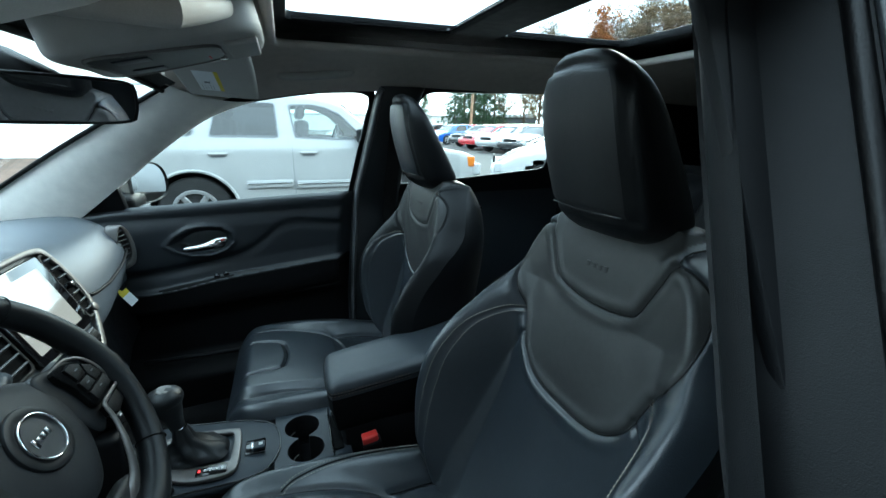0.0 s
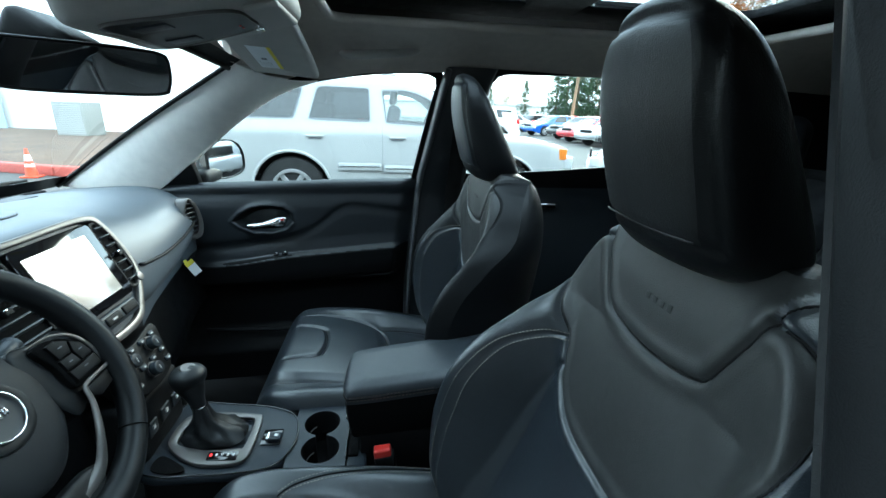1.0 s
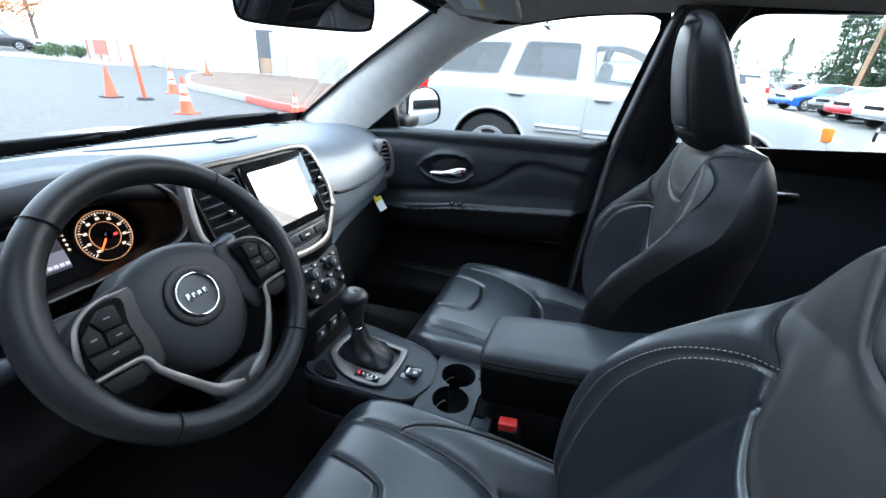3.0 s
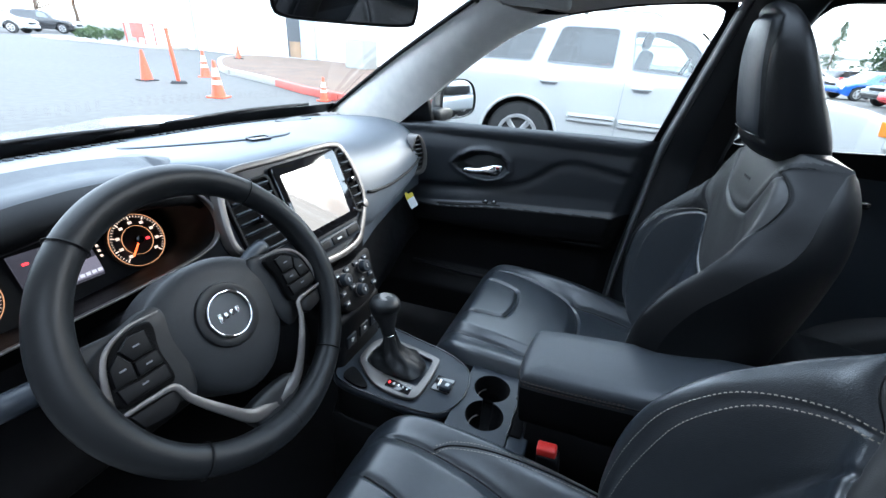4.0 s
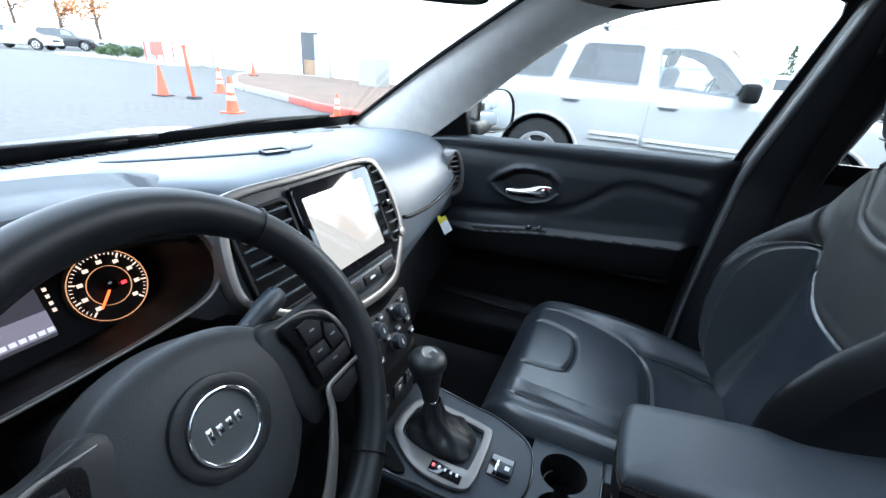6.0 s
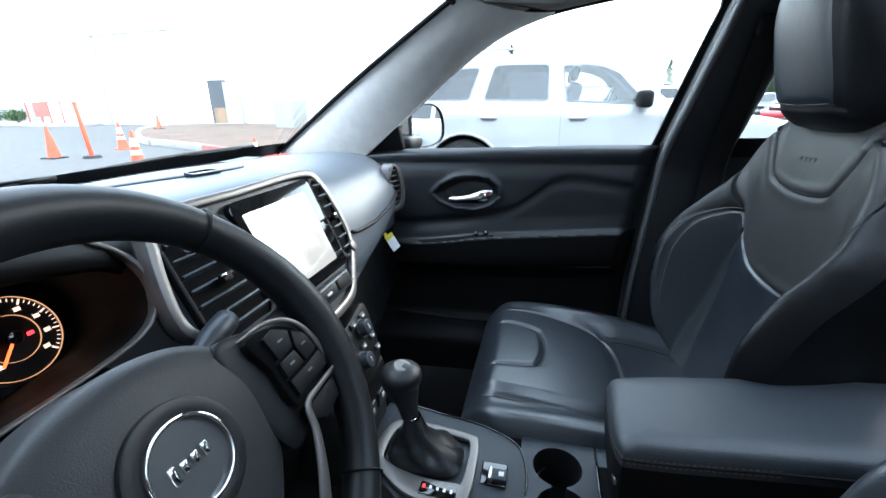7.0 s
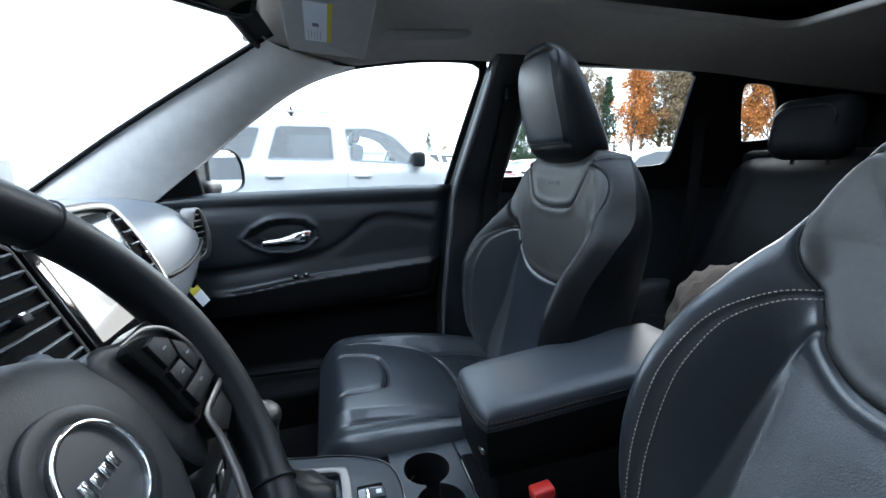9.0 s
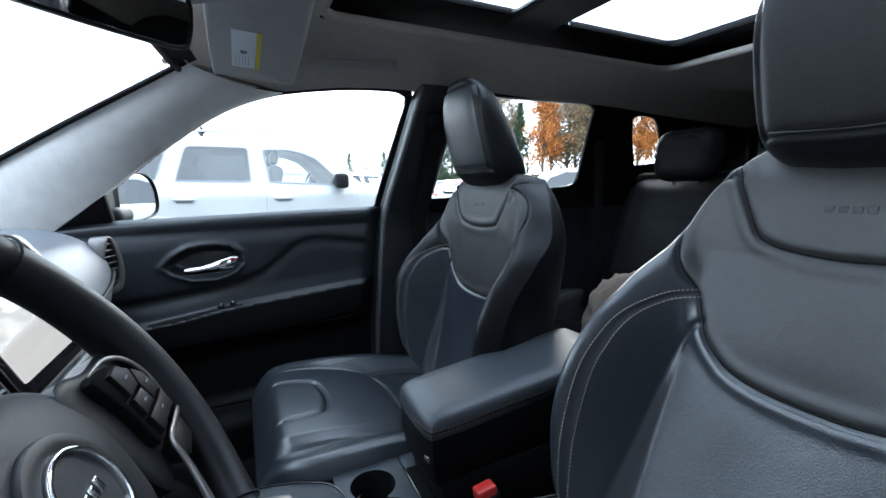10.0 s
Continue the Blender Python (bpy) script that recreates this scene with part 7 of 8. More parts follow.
    # side windows lie just proud of the flank; on the near vehicle they are see-through, in a dark frame
    for s in (-1, 1):
        for k, pts in enumerate(lights):
            if detail > 1:
                inn_ = np.mean(pts, 0) + (np.array(pts) - np.mean(pts, 0)) * np.array([0.955, 0.925])
                o_, i_ = polyline(pts, 60), polyline(inn_, 60)
                fr_ = ring_plate([tuple(p) for p in o_], [tuple(p) for p in i_], 0.004)
                for vv in fr_.verts:
                    vv.co = (vv.co.x, s * (side(vv.co.x, vv.co.y) + 0.006 + vv.co.z), vv.co.y)
                fm = part("window", fr_, INK, car, "dark window frame")
                gv = [(p[0], s * (side(p[0], p[1]) + 0.004), p[1]) for p in o_]
                link_mesh("pane", gv, [tuple(range(60))], SIDE_GLASS if k == 2 else PRIVACY, fm, "clear pane" if k == 2 else "privacy tinted pane", smooth=False).visible_shadow = False
            else:
                v = [(x, s * (side(x, z) + 0.006), z) for x, z in pts] + [(x, s * (side(x, z) - 0.03), z) for x, z in pts]
                q = len(pts)
                f = [tuple(range(q)), tuple(reversed(range(q, 2 * q)))] + [(i, (i + 1) % q, q + (i + 1) % q, q + i) for i in range(q)]
                link_mesh("window", v, f, LIGHT_GLASS if kind == "suv" and k == 2 and glass is DARK_GLASS else glass, car, "dark tinted window", smooth=False)
    if detail > 1:
        part("cabin_floor", rbox((2.7, W - 0.24, belt - 0.52), (-hl + 1.75, 0, 0.52 + (belt - 0.52) / 2), 0.05), CARPET, car, "dark cabin lining")
        for sx in (-hl + 1.30, -hl + 2.20):
            for sy in (-0.38, 0.38):
                st_ = part("seat", rbox((0.16, 0.46, 0.42), (sx, sy, belt + 0.10), 0.06, 3, (0, 12, 0)), PLASTIC_GREY, car, "grey seat back")
                part("headrest", rbox((0.10, 0.26, 0.17), (sx + 0.02, sy, belt + 0.40), 0.045, 3, (0, 10, 0)), PLASTIC_GREY, st_)
        ring_w = [(-hl + 2.70 + 0.06 * math.sin(a), 0.38 + 0.18 * math.cos(a), belt + 0.08 + 0.17 * math.sin(a)) for a in np.linspace(0, 2 * math.pi, 28, endpoint=False)]
        tube("steering_wheel", ring_w, 0.015, PLASTIC, car, closed=True, seg=8)
        part("dashboard", rbox((0.40, W - 0.36, 0.14), (-hl + 2.92, 0, belt + 0.01), 0.05), PLASTIC, car, "black dashboard")

    # front and rear screens
    def cross(nm, xa, za, xb, zb, wa, wb):
        v = [(xa, -wa, za), (xa, wa, za), (xb, wb, zb), (xb, -wb, zb)]
        n_ = Vector((za - zb, 0, xb - xa)).normalized()
        if n_.z < 0:
            n_ = -n_
        v = [tuple(Vector(p) + n_ * 0.012) for p in v]
        return link_mesh(nm, v, [(0, 1, 2, 3)], glass, car, "tinted screen", smooth=False)

    if kind == "suv":
        cross("windscreen", -hl + 3.22, belt + 0.05, -hl + 2.72, top - 0.12, W * 0.35, W * 0.27)
        cross("rear_screen", -hl + 0.05, belt + 0.06, -hl + 0.15, top - 0.16, W * 0.36, W * 0.30)
    else:
        cross("windscreen", -hl + 3.40, belt + 0.05, -hl + 2.80, top - 0.12, W * 0.40, W * 0.32)
        cross("rear_screen", -hl + 0.68, belt + 0.07, -hl + 1.24, top - 0.08, W * 0.38, W * 0.32)
    for s in (-1, 1):
        part("tail_lamp", rbox((0.17, 0.16, 0.22 if kind == "suv" else 0.16), (-hl + 0.10, s * (half(-hl + 0.12) - 0.06), belt - 0.03), 0.03), LAMP_RED, car, "red tail lamp")
        part("head_lamp", rbox((0.20, 0.22, 0.17), (hl - 0.10, s * (half(hl - 0.12) - 0.09), belt - 0.33), 0.03), LAMP_CLEAR, car, "clear head lamp")
        if detail > 1:
            part("marker_lamp", rbox((0.12, 0.05, 0.14), (hl - 0.17, s * (half(hl - 0.17) + 0.002), belt - 0.22), 0.015), LAMP_AMBER, car, "amber marker lamp")
            for k, hx in enumerate((-hl + 1.29, -hl + 2.26)):
                hd = part("door_handle", rbox((0.20, 0.035, 0.030), (hx, s * (side(hx, belt - 0.07) + 0.012), belt - 0.07), 0.012), paintm, car, "body coloured handle")
                # flat dark plate paints the shade of the recess behind the handle
                part("handle_recess_shade", rbox((0.15, 0.006, 0.05), (hx, s * (side(hx, belt - 0.085) + 0.0015), belt - 0.085), 0.002), INK, car, "dark plate standing in for shade in the handle recess")
            for x0, x1, z in ((-hl + 1.55, -hl + 2.06, 0.68), (-hl + 2.10, -hl + 3.05, 0.66)):
                mld = part("side_moulding", rbox((x1 - x0, 0.035, 0.085), ((x0 + x1) / 2, s * (side((x0 + x1) / 2, z) + 0.014), z), 0.012), paintm, car, "protective side moulding")
                part("chrome_strip", rbox((x1 - x0 - 0.02, 0.006, 0.022), ((x0 + x1) / 2, s * (side((x0 + x1) / 2, z) + 0.032), z + 0.006), 0.002), CHROME, mld, "chrome strip")
            for gx in (-hl + 2.08, -hl + 3.10):
                v = [(gx + dx, s * (side(gx, z) + 0.0025), z) for z in np.linspace(0.42, belt, 10) for dx in (-0.003, 0.003)]
                link_mesh("shut_line", v, sheet_faces(10, 2), INK, car, "dark door gap", smooth=False)
            mr = part("door_mirror", rbox((0.14, 0.22, 0.17), (-hl + 2.90, s * (W / 2 + 0.08), belt + 0.12), 0.04, 4), PLASTIC, car, "black door mirror")
            tube("roof_rail", spline([(-hl + 0.45, s * 0.56, top + 0.01), (-hl + 0.60, s * 0.57, top + 0.045), (-hl + 2.1, s * 0.57, top + 0.045), (-hl + 2.3, s * 0.56, top + 0.0)], 24), 0.014, paintm, car, "body coloured roof rail", seg=8)
    part("front_bumper", rbox((0.22, W * 0.92, 0.26), (hl - 0.06, 0, 0.50), 0.07, 4), paintm, car, "front bumper")
    part("rear_bumper", rbox((0.20, W * 0.92, 0.26), (-hl + 0.05, 0, 0.55), 0.06, 4), paintm, car, "rear bumper")
    part("grille", rbox((0.04, W * 0.45, 0.14), (hl - 0.01, 0, 0.72), 0.02), PLASTIC, car, "black grille")
    if detail > 1 and kind == "suv":
        part("roof_crossbar", rbox((0.05, 1.14, 0.025), (-hl + 1.45, 0, top + 0.055), 0.01), PLASTIC, car, "black roof crossbar")
        tube("aerial", [(-hl + 1.50, -0.50, top + 0.03), (-hl + 1.46, -0.50, top + 0.13)], [0.028, 0.006], PLASTIC, car, "black fin aerial", seg=10)
    return car


suv = vehicle("parked_suv", "pale silver sport utility vehicle parked alongside", "car", (0.545, 5.40, 0), 0, CAR_WHITE, L=4.55)
vehicle("parked_suv", "white sport utility vehicle with dark rear glass parked behind", "car", (4.4, 20.4, 0), 172, CAR_BRIGHT, detail=1, group="parked cars")
vehicle("parked_car", "white hatchback parked nose out at the lot's edge", "car", (6.3, 6.3, 0), 154, CAR_BRIGHT, L=4.3, top=1.48, belt=0.92, sill=0.22, kind="car", detail=1, group="parked cars")
vehicle("parked_suv", "pale grey van like vehicle parked behind ours", "car", (7.3, 2.8, 0), 154, CAR_SILVER, detail=1, group="parked cars")
for x, y, m, col, k in ((12.6, 30.2, CAR_BLUE, "blue", "car"), (12.9, 25.8, CAR_BLACK, "black", "suv"), (12.4, 22.8, CAR_RED, "red", "car"), (12.3, 20.2, CAR_SILVER, "silver grey", "car"),
                        (12.2, 17.4, CAR_BLACK, "dark grey", "car"), (12.1, 14.6, CAR_SILVER, "silver", "car"), (12.0, 11.8, CAR_BRIGHT, "white", "suv"), (11.9, 9.0, CAR_BLACK, "black", "car"), (10.5, 36.0, CAR_SILVER, "silver", "car")):
    vehicle("parked_car", col + " car in the far parking row", "car", (x, y, 0), 195, m, L=4.6, top=1.46, belt=0.93, sill=0.22, kind=k, detail=1, group="parked cars")
for j in range(11):
    az, dist = 9.5 + 2.6 * j, 47 - 0.6 * j
    m, col = ((CAR_BRIGHT, "white"), (CAR_SILVER, "silver"), (CAR_BLACK, "black"), (CAR_RED, "red"), (CAR_BLUE, "blue"))[(j * 3) % 5]
    vehicle("parked_car", col + " car in the second far row", "car", (dist * math.sin(radians(az)), dist * math.cos(radians(az)), 0), 25, m, L=4.6, top=1.48, belt=0.93, sill=0.22, kind="car" if j % 3 else "suv", detail=1, group="parked cars")
for k, (x, y, m, col) in enumerate(((-44, 19.5, CAR_SILVER, "silver"), (-52, 27, CAR_BLACK, "black"), (-47, 24.5, CAR_BLACK, "dark"))):
    vehicle("parked_car", col + " vehicle parked past the building", "car", (x, y, 0), 35, m, kind="suv", detail=1, group="parked cars")

# white building with its doors
bld = thing("white_building", "long white painted workshop building with dark doorway", "building", kind="structure")
P0, P1 = np.array([-30.5, 20.8]), np.array([-2.0, 17.6])
dirv = (P1 - P0) / np.linalg.norm(P1 - P0)
ang_b = math.degrees(math.atan2(dirv[1], dirv[0]))
Lb = float(np.linalg.norm(P1 - P0))
BM = pose(P0[0], P0[1], 0, 0, 0, ang_b)
part("wall", moved(rbox((Lb, 0.3, 9.0), (Lb / 2, 0.15, 4.5), 0.0), BM), WALL_WHITE, bld, smooth=False)
part("wall", moved(rbox((0.3, 20, 9.0), (0.15, 10.3, 4.5), 0.0), BM), WALL_WHITE, bld, smooth=False)
part("roof_edge", moved(rbox((Lb + 0.4, 0.5, 0.25), (Lb / 2, 0.15, 9.1), 0.02), BM), METAL_GREY, bld)
for u in np.arange(1.2, Lb, 1.2):
    part("rib", moved(rbox((0.03, 0.02, 8.9), (float(u), -0.008, 4.5), 0.0), BM), WALL_WHITE, bld, smooth=False)
dd = float(np.dot(np.array([-16.3, 19.0]) - P0, dirv))
dr = part("doorway", moved(rbox((1.18, 0.10, 2.25), (dd + 0.15, -0.02, 1.12), 0.01), BM), DARK_DOOR, bld, "dark open doorway", smooth=False)
part("door_panel", moved(rbox((0.80, 0.04, 0.75), (dd + 0.15, -0.085, 0.55), 0.01), BM), POLE_WOOD, dr, "tan lower panel", smooth=False)
part("door_leaf", moved(rbox((1.0, 0.05, 2.1), (dd + 1.28, -0.30, 1.08), 0.01), BM), WALL_GREY, bld, "pale grey door leaf", smooth=False)
part("downpipe", moved(cyl(0.06, 8.8, (dd - 7.0, -0.09, 4.5), seg=14), BM), WALL_WHITE, bld)
part("canopy", moved(rbox((6.3, 0.12, 0.14), (9.15, -0.07, 4.70), 0.02), BM), METAL_GREY, bld, "grey door track")
part("shutter", moved(rbox((5.9, 0.06, 4.6), (9.20, -0.02, 2.32), 0.01), BM), WALL_WHITE, bld, "white sliding door", smooth=False)
part("door_post", moved(rbox((0.22, 0.16, 4.7), (6.12, -0.09, 2.35), 0.02), BM), WALL_GREY, bld, "pale blue grey door post", smooth=False)
ac = thing("air_conditioner", "grey metal air conditioning unit on the ground", "air conditioner", (-10.3, 16.2, 0.06), turn=ang_b)
part("cabinet", rbox((1.0, 0.9, 1.15), (0, 0, 0.62), 0.02), AC_GREY, ac)
for k in range(16):
    part("louvre", rbox((0.90, 0.012, 0.03), (0, -0.456, 0.17 + 0.062 * k), 0.004), METAL_GREY, ac)
part("pad", rbox((1.2, 1.1, 0.10), (0, 0, 0.0), 0.01), CONCRETE, ac)

# planting strip with its kerb
strip_o = spline([(-12.6, 11.0), (-10.2, 9.8), (-8.3, 8.95), (-6.4, 8.05), (-4.2, 7.6), (-2.5, 8.2), (-1.5, 14.0), (-2.0, 17.3), (-16, 18.9), (-17.5, 16.0)], 90, closed=True)
bed = part("planting_bed", moved(slab([tuple(p) for p in strip_o], 0.16, 0.02), Matrix.Translation((0, 0, 0.15))), BARK_CHIPS, None)
tagged(bed, "brown bark mulch planting bed", "planting bed", kind="structure")
kerb = thing("kerb", "concrete kerb partly painted red", "kerb", kind="structure")
for a, b in ((0, 22), (22, 90)):
    seg = strip_o[a:b + 1] if b < 90 else np.vstack([strip_o[a:], strip_o[:1]])
    for i in range(0, len(seg) - 1, 3):
        s_ = seg[i:i + 4]
        mid = s_.mean(0)
        mm = KERB_RED if (-8.9 < mid[0] < -3.0 and mid[1] < 9.4) else CONCRETE
        d = s_[-1] - s_[0]
        part("kerb_stone", moved(rbox((float(np.linalg.norm(d)) - 0.012, 0.16, 0.19), (0, 0, 0.085), 0.025), pose(mid[0], mid[1], 0, 0, 0, math.degrees(math.atan2(d[1], d[0])))), mm, kerb)
isl_o = spline([(-36, 17.5), (-30, 18.0), (-25.5, 17.6), (-24.5, 19.0), (-26, 20.4), (-31, 20.6), (-36, 19.6)], 60, closed=True)
isl = part("planting_bed", moved(slab([tuple(p) for p in isl_o], 0.16, 0.03), Matrix.Translation((0, 0, 0.15))), CONCRETE, None)
tagged(isl, "pale concrete kerbed island", "traffic island", kind="structure")


def cone(at, h, label, turn=0, bands=True, tilt=0):
    c = thing("traffic_cone", label, "traffic cone", at, group="traffic cones", turn=turn)
    k = h / 0.71
    T = pose(0, 0, 0, tilt, 0, 0)
    part("base", moved(rbox((0.36 * k, 0.36 * k, 0.03), (0, 0, 0.015), 0.01), T), TYRE if not bands else CONE_ORANGE, c)
    part("shell", moved(cyl(0.135 * k, h - 0.03, (0, 0, 0.03 + (h - 0.03) / 2), 0.028 * k, seg=24), T), CONE_ORANGE, c)
    if bands:
        for z0, z1 in ((0.58, 0.80), (0.36, 0.48)):
            r0, r1 = (0.135 - 0.107 * z0) * k + 0.003, (0.135 - 0.107 * z1) * k + 0.003
            part("sleeve", moved(cyl(r0, (z1 - z0) * h, (0, 0, (z0 + z1) / 2 * h), r1, seg=24), T), CONE_WHITE, c, "white reflective sleeve")
    return c


cone((-7.56, 6.28, 0), 0.72, "orange traffic cone with white sleeves on the asphalt", 20)
cone((-10.96, 7.17, 0), 0.72, "orange traffic cone without sleeves on the asphalt", 5, bands=False)
cone((-11.15, 9.09, 0), 0.72, "orange traffic cone with faded sleeve", 40)
cone((-5.82, 7.55, 0), 0.50, "small orange traffic cone with sleeve near the kerb", 10)
cone((-15.77, 14.85, 0.15), 0.60, "orange traffic cone on the planting bed", 0, bands=False)
post = thing("delineator_post", "tall thin orange delineator post on a black base", "delineator post", (-10.08, 7.36, 0))
part("base", cyl(0.20, 0.06, (0, 0, 0.03), 0.16, seg=8), TYRE, post)
part("tube", moved(cyl(0.045, 1.16, (0, 0, 0.62), 0.04, seg=18, bevel=0.006), pose(0, 0, 0, 2, -2, 0)), CONE_ORANGE, post)
part("cap", moved(cyl(0.055, 0.05, (0, 0, 1.22), seg=14), pose(0, 0, 0, 2, -2, 0)), CONE_ORANGE, post)
stand = thing("sign_stand", "faded red metal stand beside the building", "sign stand", (-27.2, 18.6, 0.15), turn=-8)
for x in (-1.0, 1.0):
    for y in (-0.3, 0.3):
        part("leg", rbox((0.06, 0.06, 1.1), (x, y, 0.55), 0.0), KERB_RED, stand)
part("board", rbox((1.3, 0.06, 0.75), (0.35, -0.3, 0.72), 0.01), KERB_RED, stand)
part("top_rail", rbox((2.2, 0.66, 0.07), (0, 0, 1.10), 0.01), KERB_RED, stand)

# unseen wall, added to block light coming through the driver's doorway
lw = part("shade_wall_west", rbox((30, 0.3, 4.2), (2.0, -2.75, 2.1), 0.02), WALL_DULL, None)
tagged(lw, "unseen dark wall added to cut light from the driver's side", "wall", kind="structure")

# ---- plants and distance ----
def leaf_cloud(centres, n, spread, size, rng):
    c = np.repeat(np.array(centres, float), n, 0)
    k = len(c)
    d = rng.normal(size=(k, 3))
    d *= (spread * rng.random(k) ** 0.4 / (np.linalg.norm(d, axis=1) + 1e-9))[:, None]
    p = c + d
    a = rng.normal(size=(k, 3))
    a /= np.linalg.norm(a, axis=1)[:, None]
    b = np.cross(a, rng.normal(size=(k, 3)))
    b /= np.linalg.norm(b, axis=1)[:, None] + 1e-9
    s = (size * (0.6 + 0.8 * rng.random(k)))[:, None]
    verts = np.stack([p - a * s, p + b * s * 0.55, p + a * s, p - b * s * 0.55], 1).reshape(-1, 3)
    return list(verts), [(4 * i, 4 * i + 1, 4 * i + 2, 4 * i + 3) for i in range(k)]


def broadleaf(at, h, leaf, label, seed, n=70, bare=False, slim=1.0):
    rng = np.random.default_rng(seed)
    t = thing("tree", label, "tree", at)
    trunk = spline([(0, 0, 0), (0.1 * rng.normal(), 0.1 * rng.normal(), h * 0.35), (0.2 * rng.normal(), 0.2 * rng.normal(), h * 0.75)], 12)
    tube("trunk", trunk, np.linspace(0.035 * h * 0.5, 0.01 * h * 0.5, 12), BARK, t, seg=8)
    tips = []
    lv, lf = [], []
    for k in range(26):
        z = h * (0.15 + 0.62 * rng.random())
        a = rng.random() * 2 * math.pi
        r = slim * h * (0.10 + 0.20 * rng.random()) * (1.25 - z / h)
        s = np.array([np.interp(z, trunk[:, 2], trunk[:, j]) for j in range(3)])
        e = s + np.array([r * math.cos(a), r * math.sin(a), h * (0.10 + 0.16 * rng.random())])
        m = (s + e) / 2 + np.array([0, 0, -0.03 * h])
        pth = spline([s, m, e], 7)
        v, f = tube_mesh(pth, np.linspace(0.007 * h, 0.002 * h, 7), seg=5)
        o = len(lv)
        lv += v
        lf += [tuple(i + o for i in q) for q in f]
        tips += [e, pth[4], e + rng.normal(size=3) * 0.05 * h]
    link_mesh("limbs", lv, lf, BARK, t, "branching limbs")
    v, f = leaf_cloud(tips, n, (0.085 if slim > 0.9 else 0.055) * h, 0.009 * h if not bare else 0.007 * h, rng)
    cr = link_mesh("crown", v, f, leaf, t, "loose clumps of leaves", smooth=False)
    return t


def conifer(at, h, label, seed, wide=0.17):
    rng = np.random.default_rng(seed)
    t = thing("tree", label, "tree", at)
    tube("trunk", [(0, 0, 0), (0, 0, h * 0.5), (0, 0, h)], [0.02 * h, 0.012 * h, 0.002 * h], BARK, t, seg=8)
    cs, v, f = [], [], []
    tier = 0.12
    while tier < 0.99:
        r = h * wide * (1 - tier) ** 0.85 * (0.8 + 0.4 * rng.random())
        for k in range(7):
            a = rng.random() * 2 * math.pi
            for q in (0.35, 0.65, 0.95):
                cs.append((r * q * math.cos(a), r * q * math.sin(a), h * tier - 0.25 * r * q))
        tier += 0.045
    v, f = leaf_cloud(cs, 26, 0.026 * h, 0.008 * h, rng)
    link_mesh("crown", v, f, LEAF_FIR, t, "drooping needle branches", smooth=False)
    return t


# belt of autumn trees seen through the rear side windows, by bearing from the car
def at_bearing(deg, dist):
    return (dist * math.sin(radians(deg)), dist * math.cos(radians(deg)), 0)


for deg, dist, h, kind in ((33, 52, 12, "s"), (34.3, 58, 10, "f"), (36.2, 54, 11, "f"), (35.2, 56, 12, "s"), (37.2, 62, 9, "t"), (39.4, 46, 12, "o"), (40.3, 50, 11, "o"), (42.2, 54, 13, "b"), (43.4, 56, 14, "b"), (44.6, 52, 13, "b"), (47.0, 50, 14, "b"), (48.5, 54, 14, "b"),
                           (50.5, 46, 12, "o"), (53, 44, 12, "o"), (57, 48, 13, "t"), (60, 50, 16, "t"), (64, 46, 14, "t"), (31, 60, 9, "t"), (28.5, 62, 9, "t")):
    p = at_bearing(deg, dist)
    sd = int(deg * 10)
    if kind == "f":
        conifer(p, h, "tall dark green fir beyond the car park", sd)
    elif kind == "o":
        broadleaf(p, h, LEAF_ORANGE, "slender orange autumn tree beyond the car park", sd, n=90, slim=0.32)
    elif kind == "s":
        broadleaf(p, h, LEAF_TAN, "slender tan autumn tree beyond the car park", sd, n=90, slim=0.5)
    elif kind == "b":
        broadleaf(p, h, LEAF_TAN, "dense brown autumn tree beyond the car park", sd, n=100)
    else:
        broadleaf(p, h, LEAF_TAN, "half bare tan tree beyond the car park", sd, n=34, bare=True)
for deg, dist, h in ((22.0, 66, 10), (23.3, 62, 12), (24.6, 60, 11), (25.8, 64, 12), (27.2, 62, 11), (18, 90, 8), (13.5, 95, 8)):
    conifer(at_bearing(deg, dist), h, "dark green conifer past the far parking rows", int(deg * 7), wide=0.30)
for deg, dist, h in ((15.5, 120, 7),):
    broadleaf(at_bearing(deg, dist), h, LEAF_TAN, "round tan tree in the distance", 11)
for deg, dist, h in ((-63, 70, 12), (-60, 80, 14), (-66, 75, 12), (-70, 70, 12)):
    broadleaf(at_bearing(deg, dist), h, LEAF_ORANGE, "orange autumn tree past the building", int(-deg))
pole = thing("utility_pole", "brown wooden utility pole", "utility pole", at_bearing(24.3, 44))
part("shaft", moved(cyl(0.16, 10, (0, 0, 5), 0.11, seg=14), pose(0, 0, 0, 0, 3, 0)), POLE_WOOD, pole)
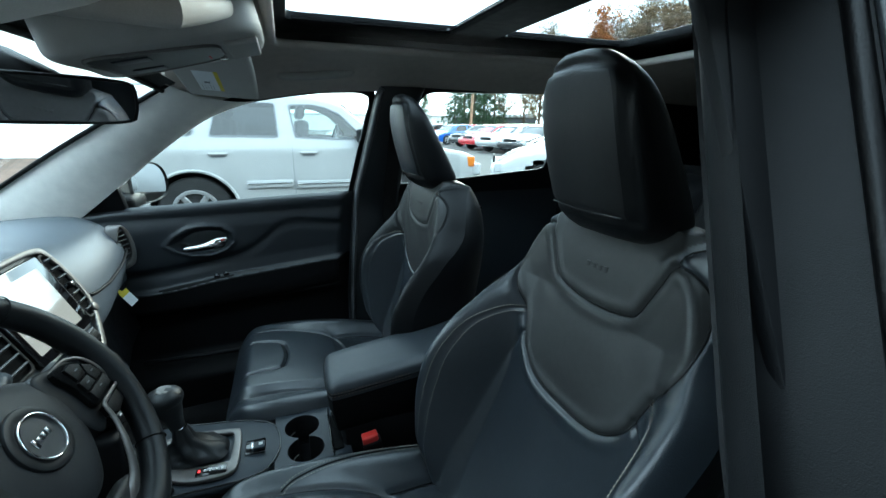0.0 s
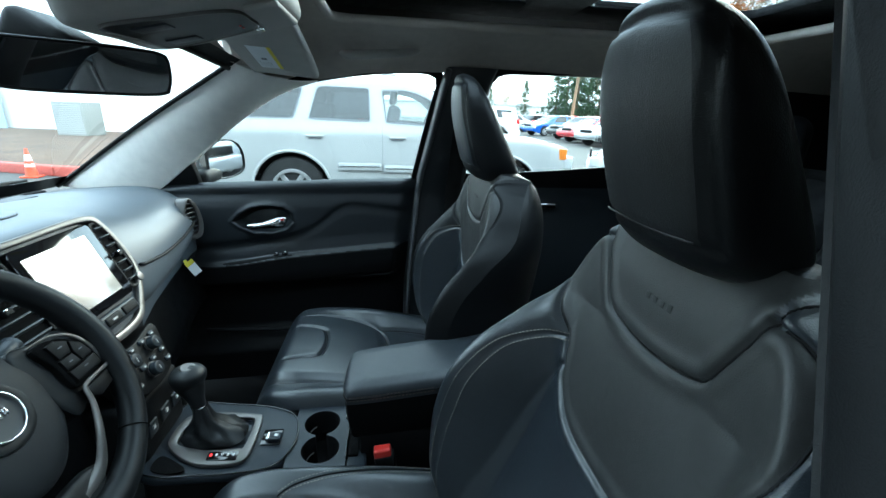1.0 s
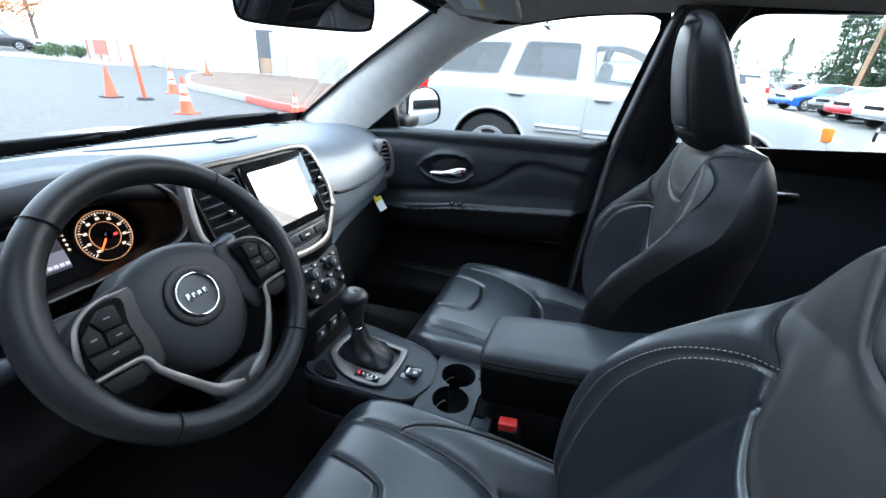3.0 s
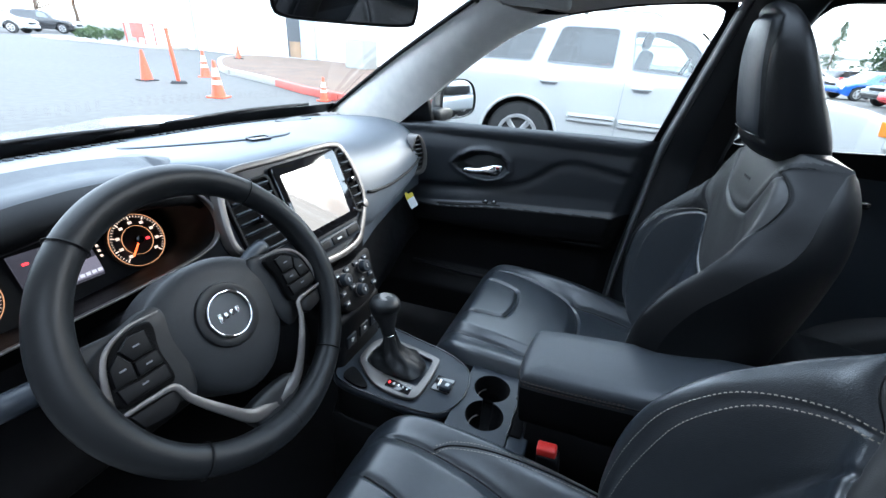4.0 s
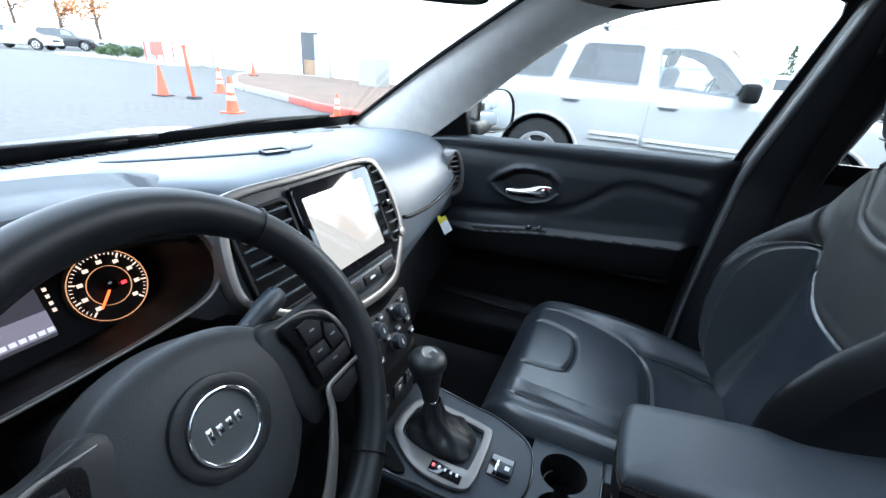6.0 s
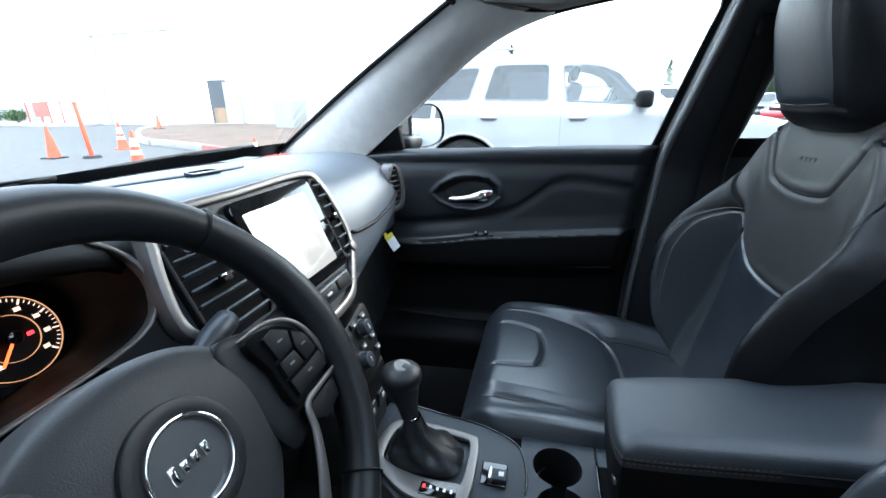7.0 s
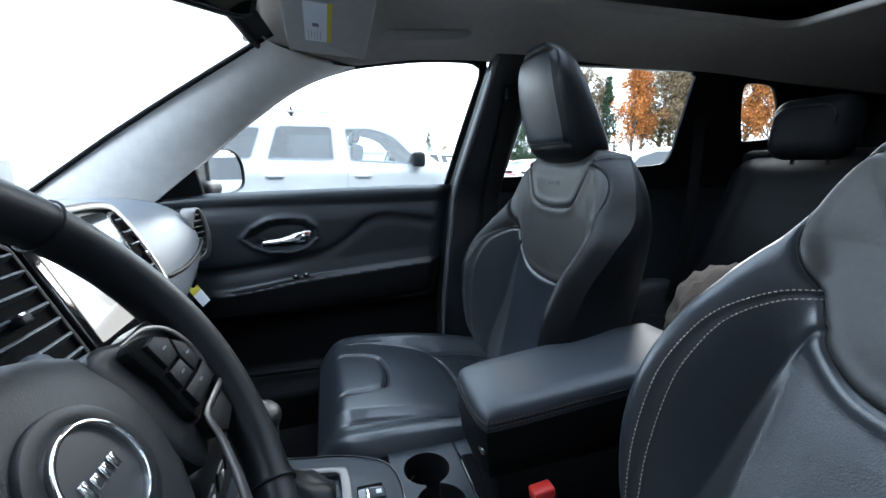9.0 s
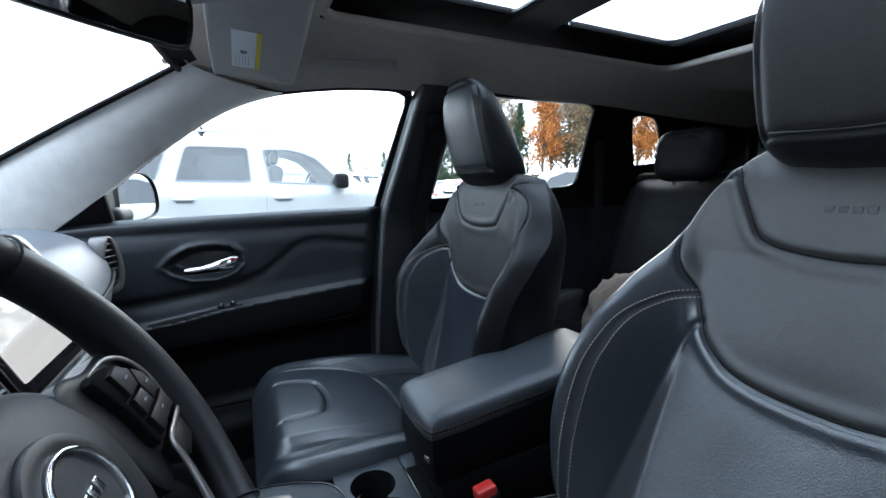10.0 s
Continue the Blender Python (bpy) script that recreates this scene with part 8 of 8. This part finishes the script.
lampost = thing("street_lamp", "thin grey car park lamp", "street lamp", at_bearing(14.2, 60))
part("shaft", cyl(0.09, 8, (0, 0, 4), 0.06, seg=12), METAL_GREY, lampost)
part("head", rbox((0.8, 0.3, 0.12), (0.4, 0, 8), 0.03), METAL_GREY, lampost)
# grass bank and far sheds
bank = []
for i, a in enumerate(np.linspace(18, 75, 24)):
    for d, z in ((38, 0.02), (42, 0.7), (48, 1.5), (70, 1.8)):
        x, y, _ = at_bearing(a, d)
        bank.append((x + 3, y + 6, z * (0.35 if a < 24 else 1.0)))
gb = link_mesh("grass_bank", bank, sheet_faces(24, 4), GRASS)
tagged(gb, "low green grass bank behind the parked cars", "grass bank", kind="structure")
verge = part("grass_verge", moved(slab([tuple(p) for p in spline([(3.6, 8.6), (8.5, 7.4), (9.5, 8.0), (4.5, 9.6)], 30, closed=True)], 0.05, 0.01), Matrix.Translation((0, 0, 0.05))), GRASS, None)
tagged(verge, "strip of dry grass between parking bays", "grass", kind="structure")
for k, (deg, dist, w, h) in enumerate(((9, 130, 40, 4), (20, 120, 30, 3.5), (27, 90, 16, 3.0))):
    b = thing("far_building", "low pale building in the distance", "building", at_bearing(deg, dist), turn=-deg)
    part("wall", rbox((w, 10, h), (0, 0, h / 2), 0.0), WALL_WHITE if k != 2 else DARK_DOOR, b, smooth=False)
    part("roof", rbox((w + 1, 11, 0.5), (0, 0, h + 0.2), 0.05), METAL_GREY, b)
for x, y, r, sd in ((-31.2, 18.6, 0.9, 3), (-29.8, 18.9, 0.8, 4), (-32.6, 18.8, 0.7, 5)):
    rng = np.random.default_rng(sd)
    sh = thing("shrub", "low dark green shrub on the island", "shrub", (x, y, 0.15))
    tube("stem", [(0, 0, 0), (0, 0, 0.4)], 0.03, BARK, sh, seg=6)
    v, f = leaf_cloud([(rng.normal() * 0.35 * r, rng.normal() * 0.35 * r, 0.35 * r + 0.25 * r * rng.random()) for _ in range(14)], 90, 0.36 * r, 0.06, rng)
    link_mesh("leaves", v, f, LEAF_SHRUB, sh, smooth=False)
